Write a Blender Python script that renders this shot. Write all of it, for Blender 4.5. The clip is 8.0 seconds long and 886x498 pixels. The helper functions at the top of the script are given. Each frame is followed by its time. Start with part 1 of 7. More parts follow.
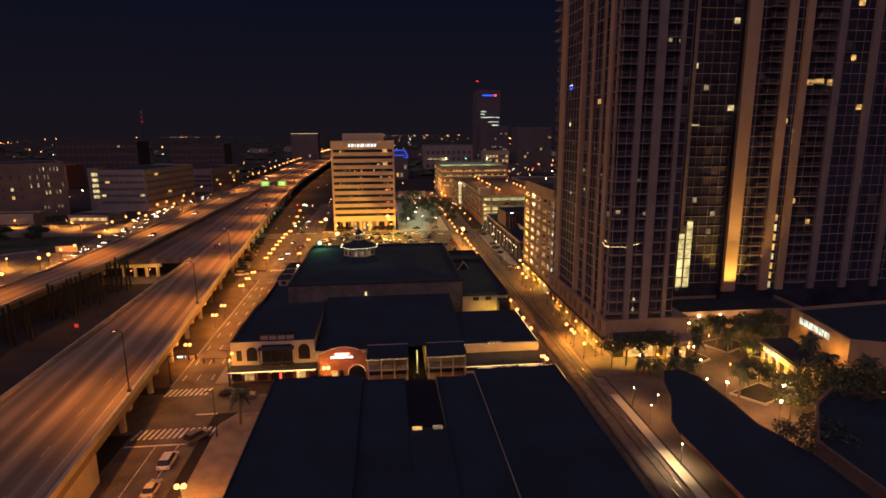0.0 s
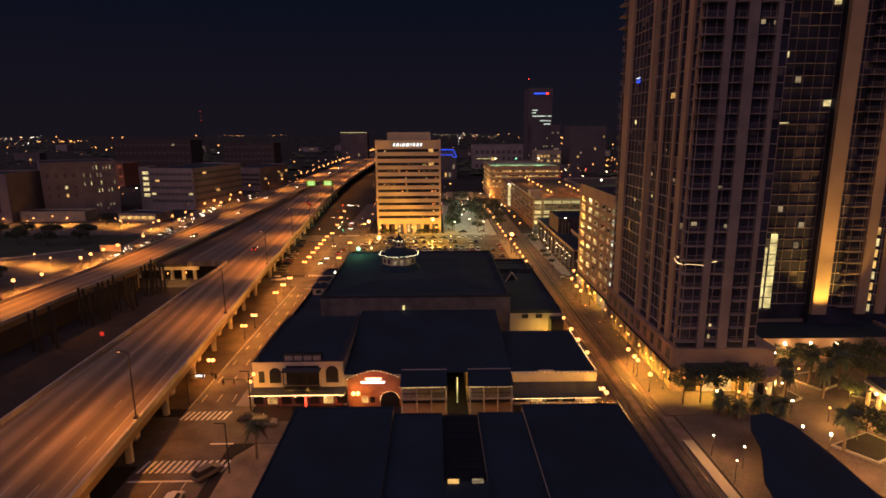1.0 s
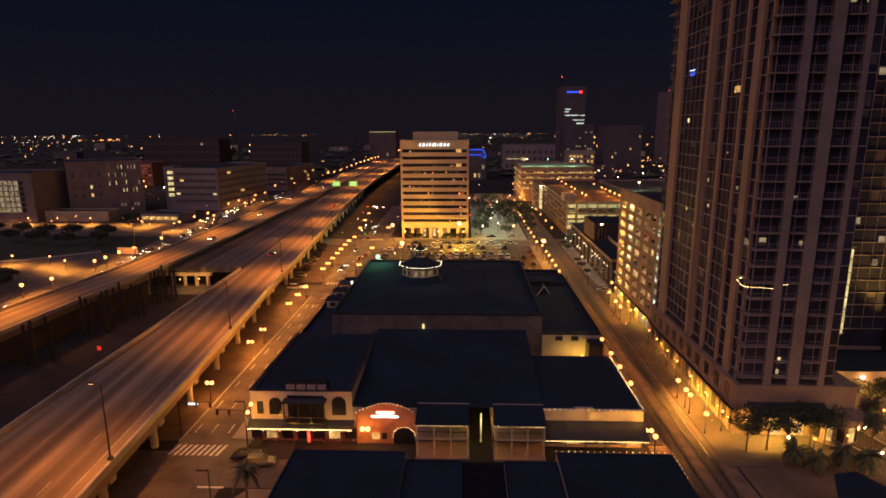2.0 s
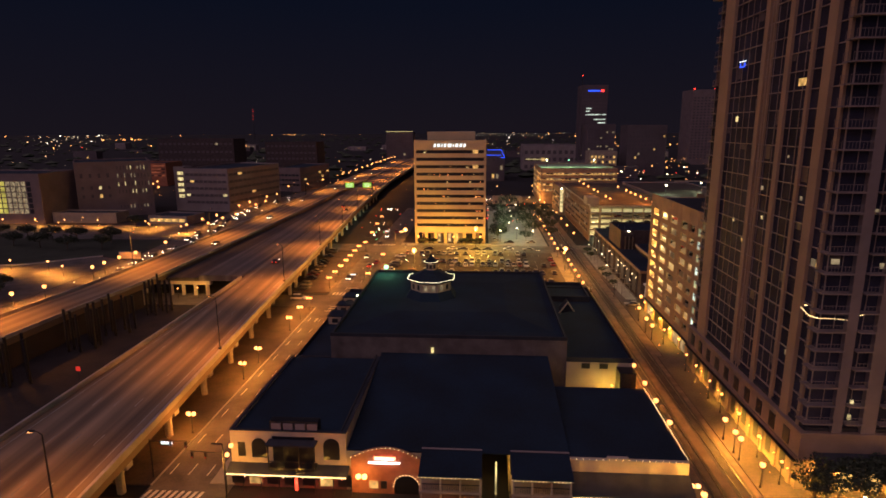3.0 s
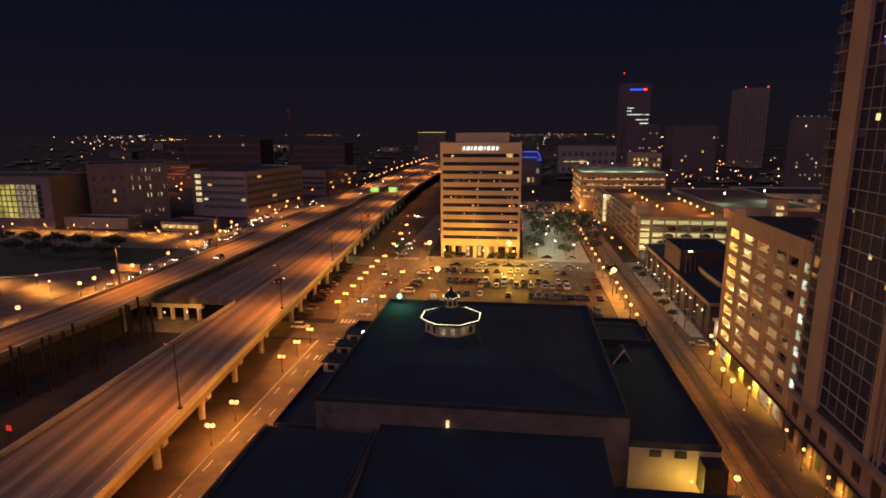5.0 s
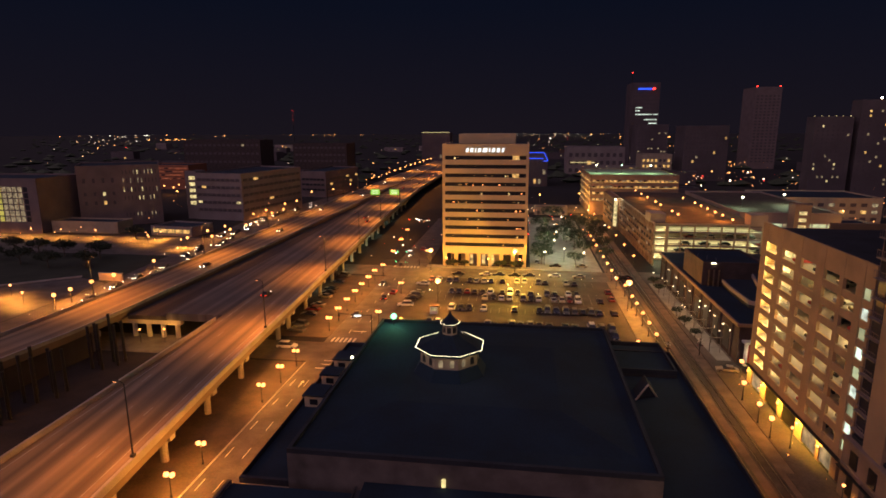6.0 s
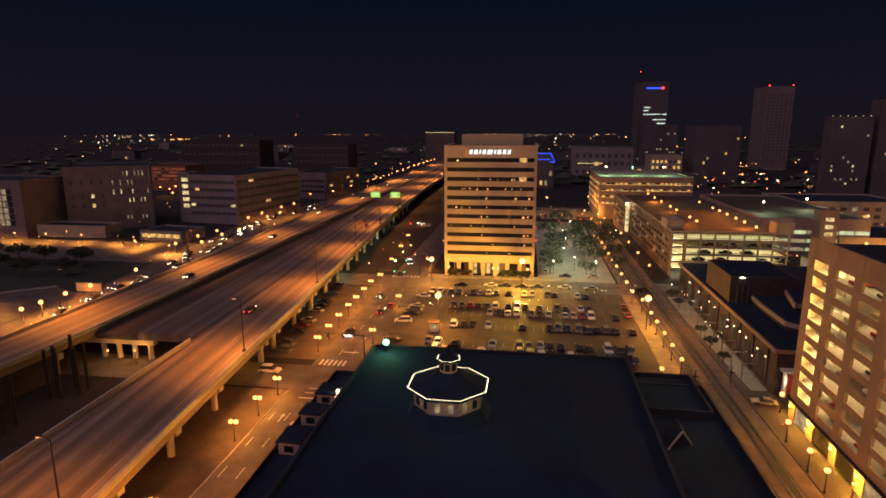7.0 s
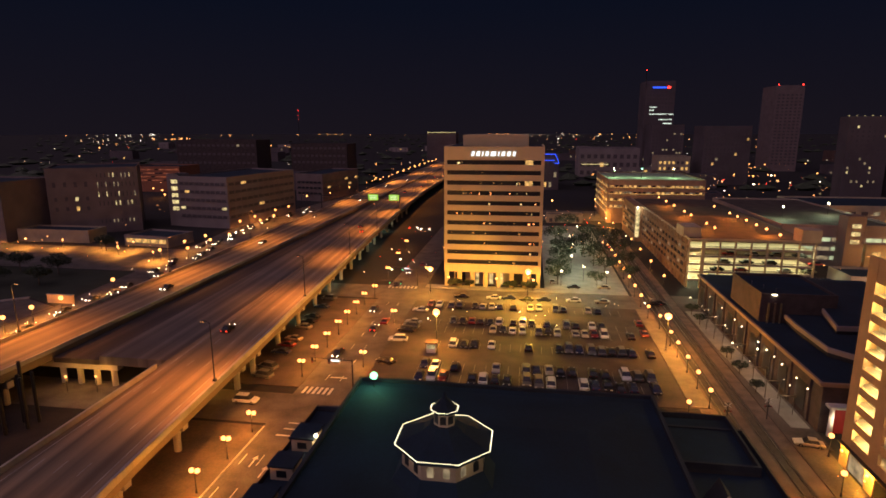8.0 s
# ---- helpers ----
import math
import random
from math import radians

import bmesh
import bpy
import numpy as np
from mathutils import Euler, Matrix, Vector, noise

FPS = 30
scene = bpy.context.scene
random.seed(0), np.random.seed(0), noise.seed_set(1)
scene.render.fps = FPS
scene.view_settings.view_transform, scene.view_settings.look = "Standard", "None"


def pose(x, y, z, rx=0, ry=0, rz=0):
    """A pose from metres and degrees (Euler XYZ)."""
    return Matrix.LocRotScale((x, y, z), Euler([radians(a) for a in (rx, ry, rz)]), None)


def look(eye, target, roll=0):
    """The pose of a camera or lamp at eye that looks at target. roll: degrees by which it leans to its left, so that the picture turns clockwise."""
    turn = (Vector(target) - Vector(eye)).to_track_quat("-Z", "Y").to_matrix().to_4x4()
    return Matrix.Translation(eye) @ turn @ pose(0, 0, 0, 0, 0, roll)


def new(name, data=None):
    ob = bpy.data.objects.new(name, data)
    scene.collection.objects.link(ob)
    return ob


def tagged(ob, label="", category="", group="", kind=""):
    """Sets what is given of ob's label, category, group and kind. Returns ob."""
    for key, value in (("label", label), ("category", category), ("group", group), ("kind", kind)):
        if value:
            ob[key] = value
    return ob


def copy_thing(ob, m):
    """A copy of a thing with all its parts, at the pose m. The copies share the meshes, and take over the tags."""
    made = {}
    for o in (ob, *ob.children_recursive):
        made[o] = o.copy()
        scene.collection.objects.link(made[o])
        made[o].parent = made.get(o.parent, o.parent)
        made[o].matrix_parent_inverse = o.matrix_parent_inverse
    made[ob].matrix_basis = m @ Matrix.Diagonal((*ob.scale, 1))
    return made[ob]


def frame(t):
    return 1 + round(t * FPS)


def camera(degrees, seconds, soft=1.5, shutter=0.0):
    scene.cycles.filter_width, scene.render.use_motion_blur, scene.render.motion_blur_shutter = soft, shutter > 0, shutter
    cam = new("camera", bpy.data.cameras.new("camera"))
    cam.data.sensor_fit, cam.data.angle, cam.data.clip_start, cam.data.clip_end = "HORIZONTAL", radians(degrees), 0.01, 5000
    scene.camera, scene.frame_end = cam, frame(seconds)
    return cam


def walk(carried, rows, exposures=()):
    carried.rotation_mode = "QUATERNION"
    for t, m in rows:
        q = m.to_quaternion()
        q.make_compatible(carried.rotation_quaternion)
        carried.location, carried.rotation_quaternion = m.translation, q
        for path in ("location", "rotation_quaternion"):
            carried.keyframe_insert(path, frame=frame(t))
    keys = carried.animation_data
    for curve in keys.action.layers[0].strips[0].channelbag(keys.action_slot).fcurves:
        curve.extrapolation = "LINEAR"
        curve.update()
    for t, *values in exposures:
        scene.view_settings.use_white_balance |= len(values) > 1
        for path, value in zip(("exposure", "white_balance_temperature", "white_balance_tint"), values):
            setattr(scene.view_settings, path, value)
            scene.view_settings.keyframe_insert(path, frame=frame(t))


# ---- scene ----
cam = camera(75.4, 8.0, 1.65)
METRES, EYE, TILT, LEAN, TURN = 115.0, 53.0, 3.3, 0.0, -5.7
ROWS = [
    (0.0, 0.0, 0.0, 0.0, -0.09, -15.18, 0.32),
    (0.5, 0.0029, 0.0639, -0.0045, 3.26, -15.21, 0.5),
    (1.0, 0.0036, 0.1276, -0.0089, 4.81, -15.23, 0.59),
    (1.5, 0.0031, 0.1909, -0.0135, 6.42, -15.24, 0.66),
    (3.0, -0.006, 0.3751, -0.0243, 9.61, -15.26, 0.82),
    (3.5, -0.0108, 0.4365, -0.0278, 10.27, -15.24, 0.87),
    (4.0, -0.0171, 0.4979, -0.0315, 10.94, -15.22, 0.92),
    (4.5, -0.0238, 0.5594, -0.0352, 12.2, -15.17, 0.97),
    (6.0, -0.0491, 0.741, -0.0432, 13.54, -15.16, 1.0),
    (6.5, -0.0599, 0.8038, -0.0466, 13.78, -15.15, 0.99),
    (7.0, -0.0711, 0.8669, -0.0499, 14.01, -15.16, 0.97),
    (7.5, -0.0831, 0.9295, -0.0536, 14.11, -15.18, 0.93),
    (8.0, -0.0949, 0.9912, -0.0571, 14.24, -15.17, 0.92),
]
walk(cam, [(t, pose(0, 0, EYE, TILT, LEAN, TURN) @ pose(METRES * x, METRES * y, METRES * z, 90 + pitch, roll, yaw)) for t, x, y, z, yaw, pitch, roll in ROWS])

# ---------------------------------------------------------------- sky
SODIUM = (1.0, 0.314, 0.044)
GAIN = 6.0
world = bpy.data.worlds.new("night_sky")
scene.world = world
world.use_nodes = True
wn, wl = world.node_tree.nodes, world.node_tree.links
coord = wn.new("ShaderNodeTexCoord")
sep = wn.new("ShaderNodeSeparateXYZ")
ramp = wn.new("ShaderNodeValToRGB")
ramp.color_ramp.elements[0].color = (0.0090, 0.0068, 0.0110, 1)
ramp.color_ramp.elements[1].position = 0.19
ramp.color_ramp.elements[1].color = (0.0036, 0.0049, 0.0120, 1)
wl.new(coord.outputs["Generated"], sep.inputs[0])
wl.new(sep.outputs["Z"], ramp.inputs[0])
wl.new(ramp.outputs[0], wn["Background"].inputs["Color"])
wn["Background"].inputs["Strength"].default_value = 1.0


# added wide soft fill that lifts unlit roofs and walls; no moon known
moon = new("moon", bpy.data.lights.new("moon", "SUN"))
moon.data.energy, moon.data.color, moon.data.angle = 0.82, (0.94, 0.63, 0.86), radians(110)
moon.matrix_world = look((0, 0, 100), (45, 60, 0))


def point(x, y, z, watts, color=SODIUM, radius=0.3):
    data = bpy.data.lights.new("lamp_light", "POINT")
    data.energy, data.color, data.shadow_soft_size = watts * GAIN, color, radius
    ob = new("lamp_light", data)
    ob.location = (x, y, z)
    return ob


def spot(x, y, z, watts, color=SODIUM, angle=140, tx=0.0, ty=0.0, radius=0.3):
    data = bpy.data.lights.new("lamp_light", "SPOT")
    data.energy, data.color, data.shadow_soft_size = watts * GAIN, color, radius
    data.spot_size, data.spot_blend = radians(angle), 0.6
    ob = new("lamp_light", data)
    ob.matrix_world = look((x, y, z), (x + tx, y + ty, z - 1))
    return ob


# ---------------------------------------------------------------- materials
def material(name, color, rough=0.8, metal=0.0, vary=0.25, scale=0.6, fine=9.0, bump=0.15, per_object=0.0, spec=0.5):
    """Painted, stone or metal surface with stains at a large scale and grain at a small one."""
    m = bpy.data.materials.new(name)
    m.use_nodes = True
    n, l = m.node_tree.nodes, m.node_tree.links
    b = n["Principled BSDF"]
    b.inputs["Roughness"].default_value, b.inputs["Metallic"].default_value = rough, metal
    b.inputs["Specular IOR Level"].default_value = spec
    geo = n.new("ShaderNodeNewGeometry")
    big, small = n.new("ShaderNodeTexNoise"), n.new("ShaderNodeTexNoise")
    big.inputs["Scale"].default_value, small.inputs["Scale"].default_value = scale, fine
    big.inputs["Detail"].default_value = 5
    small.inputs["Detail"].default_value = 3
    l.new(geo.outputs["Position"], big.inputs["Vector"])
    l.new(geo.outputs["Position"], small.inputs["Vector"])
    mix = n.new("ShaderNodeMath")
    mix.operation = "MULTIPLY_ADD"
    l.new(small.outputs["Fac"], mix.inputs[0])
    mix.inputs[1].default_value = 0.45
    l.new(big.outputs["Fac"], mix.inputs[2])
    rng = n.new("ShaderNodeMapRange")
    rng.inputs["From Min"].default_value, rng.inputs["From Max"].default_value = 0.45, 1.0
    rng.inputs["To Min"].default_value, rng.inputs["To Max"].default_value = 1 - vary, 1 + vary
    l.new(mix.outputs[0], rng.inputs["Value"])
    value = rng.outputs[0]
    if per_object:
        info = n.new("ShaderNodeObjectInfo")
        r2 = n.new("ShaderNodeMapRange")
        r2.inputs["To Min"].default_value, r2.inputs["To Max"].default_value = 1 - per_object, 1 + per_object
        l.new(info.outputs["Random"], r2.inputs["Value"])
        mul = n.new("ShaderNodeMath")
        mul.operation = "MULTIPLY"
        l.new(value, mul.inputs[0])
        l.new(r2.outputs[0], mul.inputs[1])
        value = mul.outputs[0]
    hsv = n.new("ShaderNodeHueSaturation")
    hsv.inputs["Color"].default_value = (*color, 1)
    l.new(value, hsv.inputs["Value"])
    l.new(hsv.outputs[0], b.inputs["Base Color"])
    if bump:
        bp = n.new("ShaderNodeBump")
        bp.inputs["Strength"].default_value = bump
        bp.inputs["Distance"].default_value = 0.05
        l.new(small.outputs["Fac"], bp.inputs["Height"])
        l.new(bp.outputs[0], b.inputs["Normal"])
    return m


def lane_material(name, color, rough=0.75):
    """Road surface worn in long streaks along its lanes: u runs across in metres, v along."""
    m = bpy.data.materials.new(name)
    m.use_nodes = True
    n, l = m.node_tree.nodes, m.node_tree.links
    b = n["Principled BSDF"]
    b.inputs["Roughness"].default_value = rough
    uv = n.new("ShaderNodeUVMap")
    mp = n.new("ShaderNodeMapping")
    mp.inputs["Scale"].default_value = (0.42, 0.006, 1)
    l.new(uv.outputs[0], mp.inputs[0])
    streak = n.new("ShaderNodeTexNoise")
    streak.inputs["Scale"].default_value, streak.inputs["Detail"].default_value = 1.0, 3
    l.new(mp.outputs[0], streak.inputs["Vector"])
    patch = n.new("ShaderNodeTexNoise")
    patch.inputs["Scale"].default_value, patch.inputs["Detail"].default_value = 0.08, 6
    l.new(uv.outputs[0], patch.inputs["Vector"])
    grain = n.new("ShaderNodeTexNoise")
    grain.inputs["Scale"].default_value = 6.0
    l.new(uv.outputs[0], grain.inputs["Vector"])
    r1 = n.new("ShaderNodeMapRange")
    r1.inputs["From Min"].default_value, r1.inputs["From Max"].default_value = 0.35, 0.65
    r1.inputs["To Min"].default_value, r1.inputs["To Max"].default_value = 0.6, 1.35
    l.new(streak.outputs["Fac"], r1.inputs["Value"])
    r2 = n.new("ShaderNodeMapRange")
    r2.inputs["To Min"].default_value, r2.inputs["To Max"].default_value = 0.6, 1.4
    l.new(patch.outputs["Fac"], r2.inputs["Value"])
    mul = n.new("ShaderNodeMath")
    mul.operation = "MULTIPLY"
    l.new(r1.outputs[0], mul.inputs[0])
    l.new(r2.outputs[0], mul.inputs[1])
    # oil-darkened wheel paths, one pale seam to a lane of 3.7 m
    axis = n.new("ShaderNodeSeparateXYZ")
    l.new(uv.outputs[0], axis.inputs[0])
    turn = n.new("ShaderNodeMath")
    turn.operation = "MULTIPLY_ADD"
    turn.inputs[1].default_value, turn.inputs[2].default_value = 2 * math.pi / 3.7, -2 * math.pi / 3.7 * 197.4
    l.new(axis.outputs["X"], turn.inputs[0])
    wave = n.new("ShaderNodeMath")
    wave.operation = "COSINE"
    l.new(turn.outputs[0], wave.inputs[0])
    r3 = n.new("ShaderNodeMapRange")
    r3.inputs["From Min"].default_value = -1.0
    r3.inputs["To Min"].default_value, r3.inputs["To Max"].default_value = 0.74, 1.28
    l.new(wave.outputs[0], r3.inputs["Value"])
    lane = n.new("ShaderNodeMath")
    lane.operation = "MULTIPLY"
    l.new(mul.outputs[0], lane.inputs[0])
    l.new(r3.outputs[0], lane.inputs[1])
    hsv = n.new("ShaderNodeHueSaturation")
    hsv.inputs["Color"].default_value = (*color, 1)
    l.new(lane.outputs[0], hsv.inputs["Value"])
    l.new(hsv.outputs[0], b.inputs["Base Color"])
    bp = n.new("ShaderNodeBump")
    bp.inputs["Strength"].default_value = 0.2
    bp.inputs["Distance"].default_value = 0.03
    l.new(grain.outputs["Fac"], bp.inputs["Height"])
    l.new(bp.outputs[0], b.inputs["Normal"])
    return m


def emit(name, color, strength, sampled=False):
    m = bpy.data.materials.new(name)
    m.use_nodes = True
    b = m.node_tree.nodes["Principled BSDF"]
    b.inputs["Base Color"].default_value = (0.02, 0.02, 0.02, 1)
    b.inputs["Emission Color"].default_value = (*color, 1)
    b.inputs["Emission Strength"].default_value = strength
    if not sampled:
        m.cycles.emission_sampling = "NONE"
    return m


def lit_room(name, color, strength, scale=0.7):
    """A lit interior behind glass: unevenly bright."""
    m = emit(name, color, strength)
    n, l = m.node_tree.nodes, m.node_tree.links
    geo = n.new("ShaderNodeNewGeometry")
    tex = n.new("ShaderNodeTexNoise")
    tex.inputs["Scale"].default_value = scale
    tex.inputs["Detail"].default_value = 4
    l.new(geo.outputs["Position"], tex.inputs["Vector"])
    r = n.new("ShaderNodeMapRange")
    r.inputs["From Min"].default_value, r.inputs["From Max"].default_value = 0.3, 0.7
    r.inputs["To Min"].default_value, r.inputs["To Max"].default_value = 0.25 * strength, 1.6 * strength
    l.new(tex.outputs["Fac"], r.inputs["Value"])
    l.new(r.outputs[0], n["Principled BSDF"].inputs["Emission Strength"])
    return m


ASPHALT = material("asphalt", (0.085, 0.074, 0.064), 0.75, vary=0.65, scale=0.22, fine=3)
LOT = material("worn_asphalt", (0.062, 0.046, 0.034), 0.8, vary=0.65, scale=0.2, fine=3)
HIGHWAY = lane_material("highway_concrete", (0.185, 0.137, 0.086))
GROUND = material("dark_ground", (0.012, 0.0112, 0.0098), 0.95, vary=0.5, scale=0.02, fine=0.4)
PAVING = material("concrete_paving", (0.25, 0.23, 0.2), 0.85, vary=0.3, scale=0.3, fine=6)
WALKWAY = material("worn_walk_concrete", (0.2, 0.158, 0.112), 0.85, vary=0.5, scale=0.25, fine=5)
CONCRETE = material("concrete", (0.32, 0.3, 0.27), 0.85, vary=0.25, scale=0.25, fine=4)
PAINT = material("road_paint", (0.6, 0.58, 0.52), 0.7, vary=0.35, scale=1.5)
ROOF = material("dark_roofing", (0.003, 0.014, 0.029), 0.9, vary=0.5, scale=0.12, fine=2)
ROOF_WARM = material("tar_roofing", (0.022, 0.024, 0.03), 0.9, vary=0.5, scale=0.2, fine=2)
STUCCO = material("cream_stucco", (0.5, 0.4, 0.28), 0.85, vary=0.15, scale=0.4)
TAN = material("tan_stucco", (0.42, 0.33, 0.22), 0.85, vary=0.18, scale=0.3)
BRICK = material("red_brick", (0.32, 0.13, 0.07), 0.85, vary=0.25, scale=0.8)
OFFICE = material("office_concrete", (0.6, 0.46, 0.25), 0.8, vary=0.12, scale=0.15, per_object=0.03)
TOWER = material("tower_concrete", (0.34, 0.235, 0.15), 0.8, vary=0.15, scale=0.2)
MULLION = material("tower_mullion", (0.3, 0.24, 0.2), 0.6, vary=0.3, scale=0.3)
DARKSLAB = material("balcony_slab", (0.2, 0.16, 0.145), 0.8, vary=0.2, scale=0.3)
GREYWALL = material("grey_wall", (0.27, 0.22, 0.2), 0.85, vary=0.2, scale=0.1)
DARKMETAL = material("dark_metal", (0.04, 0.04, 0.04), 0.5, 0.6, vary=0.3, scale=2)
RAIL = material("rail_steel", (0.3, 0.27, 0.24), 0.3, 1.0, vary=0.3, scale=2)
BALLAST = material("track_bed", (0.135, 0.095, 0.074), 0.95, vary=0.5, scale=0.4, fine=8)
GARAGETAN = material("warm_tan_concrete", (0.42, 0.27, 0.145), 0.85, vary=0.18, scale=0.3)
# darker copy of the tan for the garage side that gets less light
GARAGEWALL = material("dim_garage_concrete", (0.24, 0.145, 0.085), 0.85, vary=0.22, scale=0.2)
BROWN = material("brown_brick", (0.3, 0.2, 0.13), 0.85, vary=0.2, scale=0.3)
WESTWALL = material("brown_grey_stucco", (0.2, 0.15, 0.135), 0.85, vary=0.2, scale=0.15)
HALLWALL = material("weathered_brown_render", (0.125, 0.1, 0.085), 0.9, vary=0.45, scale=0.35)
HALLBRICK = material("dark_brown_brick", (0.068, 0.05, 0.046), 0.9, vary=0.35, scale=0.5)
FARWALL = material("far_wall", (0.12, 0.095, 0.095), 0.85, vary=0.3, scale=0.05)
# near-black so that shade is put into the wall colour
DARKWALL = material("shade_dark_wall", (0.034, 0.03, 0.03), 0.9, vary=0.4, scale=0.2)
HIGHPAINT = material("worn_highway_paint", (0.3, 0.27, 0.22), 0.8, vary=0.5, scale=0.3)
# dark tar, with the missing lamp light put into its colour too
TAR = lane_material("dark_tar", (0.035, 0.029, 0.027))
# highway concrete made darker: the shadowed lanes are put into the colour
CONNECTOR = lane_material("dimmed_connector_concrete", (0.11, 0.092, 0.078))
HEADFAR = emit("far_sodium_lamp", (1.0, 0.38, 0.1), 4.2)
PLATFORM = lane_material("platform_concrete", (0.34, 0.3, 0.24))
BRICKDARK = material("dark_brick", (0.13, 0.075, 0.055), 0.85, vary=0.25, scale=0.8)
PODIUM = material("podium_brick", (0.27, 0.19, 0.135), 0.85, vary=0.25, scale=0.3)
PLAZA = material("plaza_brick", (0.085, 0.064, 0.053), 0.85, vary=0.75, scale=0.09, fine=3)
DIMPANE2 = material("dim_far_pane", (0.095, 0.075, 0.075), 0.4, vary=0.3)
TRACKBED = material("oily_track_bed", (0.06, 0.048, 0.041), 0.9, vary=0.5, scale=0.5, fine=6)
GLASS = material("dark_window_glass", (0.012, 0.013, 0.016), 0.28, vary=0.3, scale=0.6, bump=0.02)
TGLASS = material("tower_glass", (0.034, 0.034, 0.052), 0.6, spec=0.05, vary=0.6, scale=0.15, bump=0.02)
SOIL = material("dark_soil", (0.016, 0.013, 0.013), 0.95, vary=0.6, scale=0.2, fine=2)
LAWN = material("night_grass", (0.028, 0.034, 0.018), 0.95, vary=0.5, scale=0.1, fine=3)
LEAF = material("leaf", (0.04, 0.055, 0.025), 0.7, vary=0.5, scale=0.8)
PALM = material("palm_leaf", (0.04, 0.055, 0.025), 0.7, vary=0.5, scale=0.8)
BARK = material("bark", (0.12, 0.09, 0.06), 0.9, vary=0.3, scale=3)
AWNING = material("dark_awning", (0.03, 0.03, 0.035), 0.8, vary=0.3)
REDPAINT = material("red_paint", (0.35, 0.03, 0.03), 0.6)
CANVAS = material("white_canvas", (0.65, 0.63, 0.58), 0.8)
SIGNGREEN = emit("sign_green", (0.35, 0.75, 0.05), 0.9)

GLOBE = emit("sodium_globe", (1.0, 0.37, 0.105), 4.0)
HEAD = emit("sodium_lamp", (1.0, 0.38, 0.12), 5.0)
WHITEGLOBE = emit("white_lamp", (1.0, 0.84, 0.56), 9)
GREENHEAD = emit("mercury_lamp", (0.3, 1.0, 0.55), 3.2)
BULB = emit("festoon_bulb", (1.0, 0.66, 0.28), 4.5)
BULBW = emit("white_festoon_bulb", (1.0, 0.88, 0.55), 4)
NEON = emit("neon_white", (1.0, 0.95, 0.95), 4)
SIGNWHITE = emit("sign_white", (0.9, 0.95, 1.0), 1.5)
SIGNRED = emit("sign_red", (1.0, 0.25, 0.12), 4)
NEONRED = emit("neon_red", (1.0, 0.07, 0.03), 2.2)
SIGNBLUE = emit("sign_blue", (0.03, 0.10, 1.0), 1.6)
REDLAMP = emit("red_lamp", (1.0, 0.03, 0.02), 6)
GREENLAMP = emit("green_lamp", (0.05, 1.0, 0.55), 5)
HEADLIGHT = emit("car_headlight", (1.0, 0.9, 0.7), 12)
FARWHITE = emit("far_cool_lamp", (1.0, 0.9, 0.75), 4.0)
TAILLIGHT = emit("car_taillight", (1.0, 0.05, 0.02), 4)
TAILOFF = material("tail_glass", (0.2, 0.02, 0.02), 0.3)
LITROOM = lit_room("lit_room", (1.0, 0.78, 0.35), 0.75)
LITWARM = lit_room("lit_warm_room", (1.0, 0.55, 0.16), 0.8)
LITGREEN = lit_room("lit_garage_green", (0.85, 0.95, 0.55), 0.5, 0.2)
LITSTRIP = lit_room("lit_strip", (0.85, 1.0, 0.85), 0.9, 0.5)
LITGRID = lit_room("lit_grid_room", (0.95, 0.80, 0.16), 0.55, 0.12)
REDSOFT = emit("red_panel", (1.0, 0.05, 0.03), 0.6)
REDDECK = lit_room("red_lit_deck", (1.0, 0.24, 0.10), 0.22, 0.2)
LITDIM = lit_room("dim_room", (1.0, 0.74, 0.42), 0.26)
LITSTAIR = lit_room("lit_stair", (1.0, 0.8, 0.33), 1.1, 0.3)


# ---------------------------------------------------------------- building blocks
def part(name, bm, mat, parent=None, label=""):
    me = bpy.data.meshes.new(name)
    bm.to_mesh(me)
    bm.free()
    me.materials.append(mat)
    ob = new(name, me)
    if parent is not None:
        ob.parent = parent
    if label:
        ob["label"] = label
    return ob


def thing(name, label, category, group="", kind="", at=(0, 0, 0)):
    ob = tagged(new(name), label, category, group, kind)
    ob.location = at
    return ob


def structure(name, bm, mat, label, category):
    return tagged(part(name, bm, mat), label, category, kind="structure")


def box(bm, x0, x1, y0, y1, z0, z1):
    v = [bm.verts.new((x, y, z)) for z in (z0, z1) for x, y in ((x0, y0), (x1, y0), (x1, y1), (x0, y1))]
    for f in ((3, 2, 1, 0), (4, 5, 6, 7), (0, 1, 5, 4), (1, 2, 6, 5), (2, 3, 7, 6), (3, 0, 4, 7)):
        bm.faces.new([v[i] for i in f])
    return v


def cube(*b):
    bm = bmesh.new()
    box(bm, *b)
    return bm


def bevelled(*b, r=0.05):
    bm = cube(*b)
    bmesh.ops.bevel(bm, geom=bm.edges[:], offset=r, segments=2, affect="EDGES")
    return bm


def prism(bm, pts, z0, z1):
    lo = [bm.verts.new((x, y, z0)) for x, y in pts]
    hi = [bm.verts.new((x, y, z1)) for x, y in pts]
    n = len(pts)
    bm.faces.new(hi)
    bm.faces.new(lo[::-1])
    for i in range(n):
        bm.faces.new((lo[i], lo[(i + 1) % n], hi[(i + 1) % n], hi[i]))
    return bm


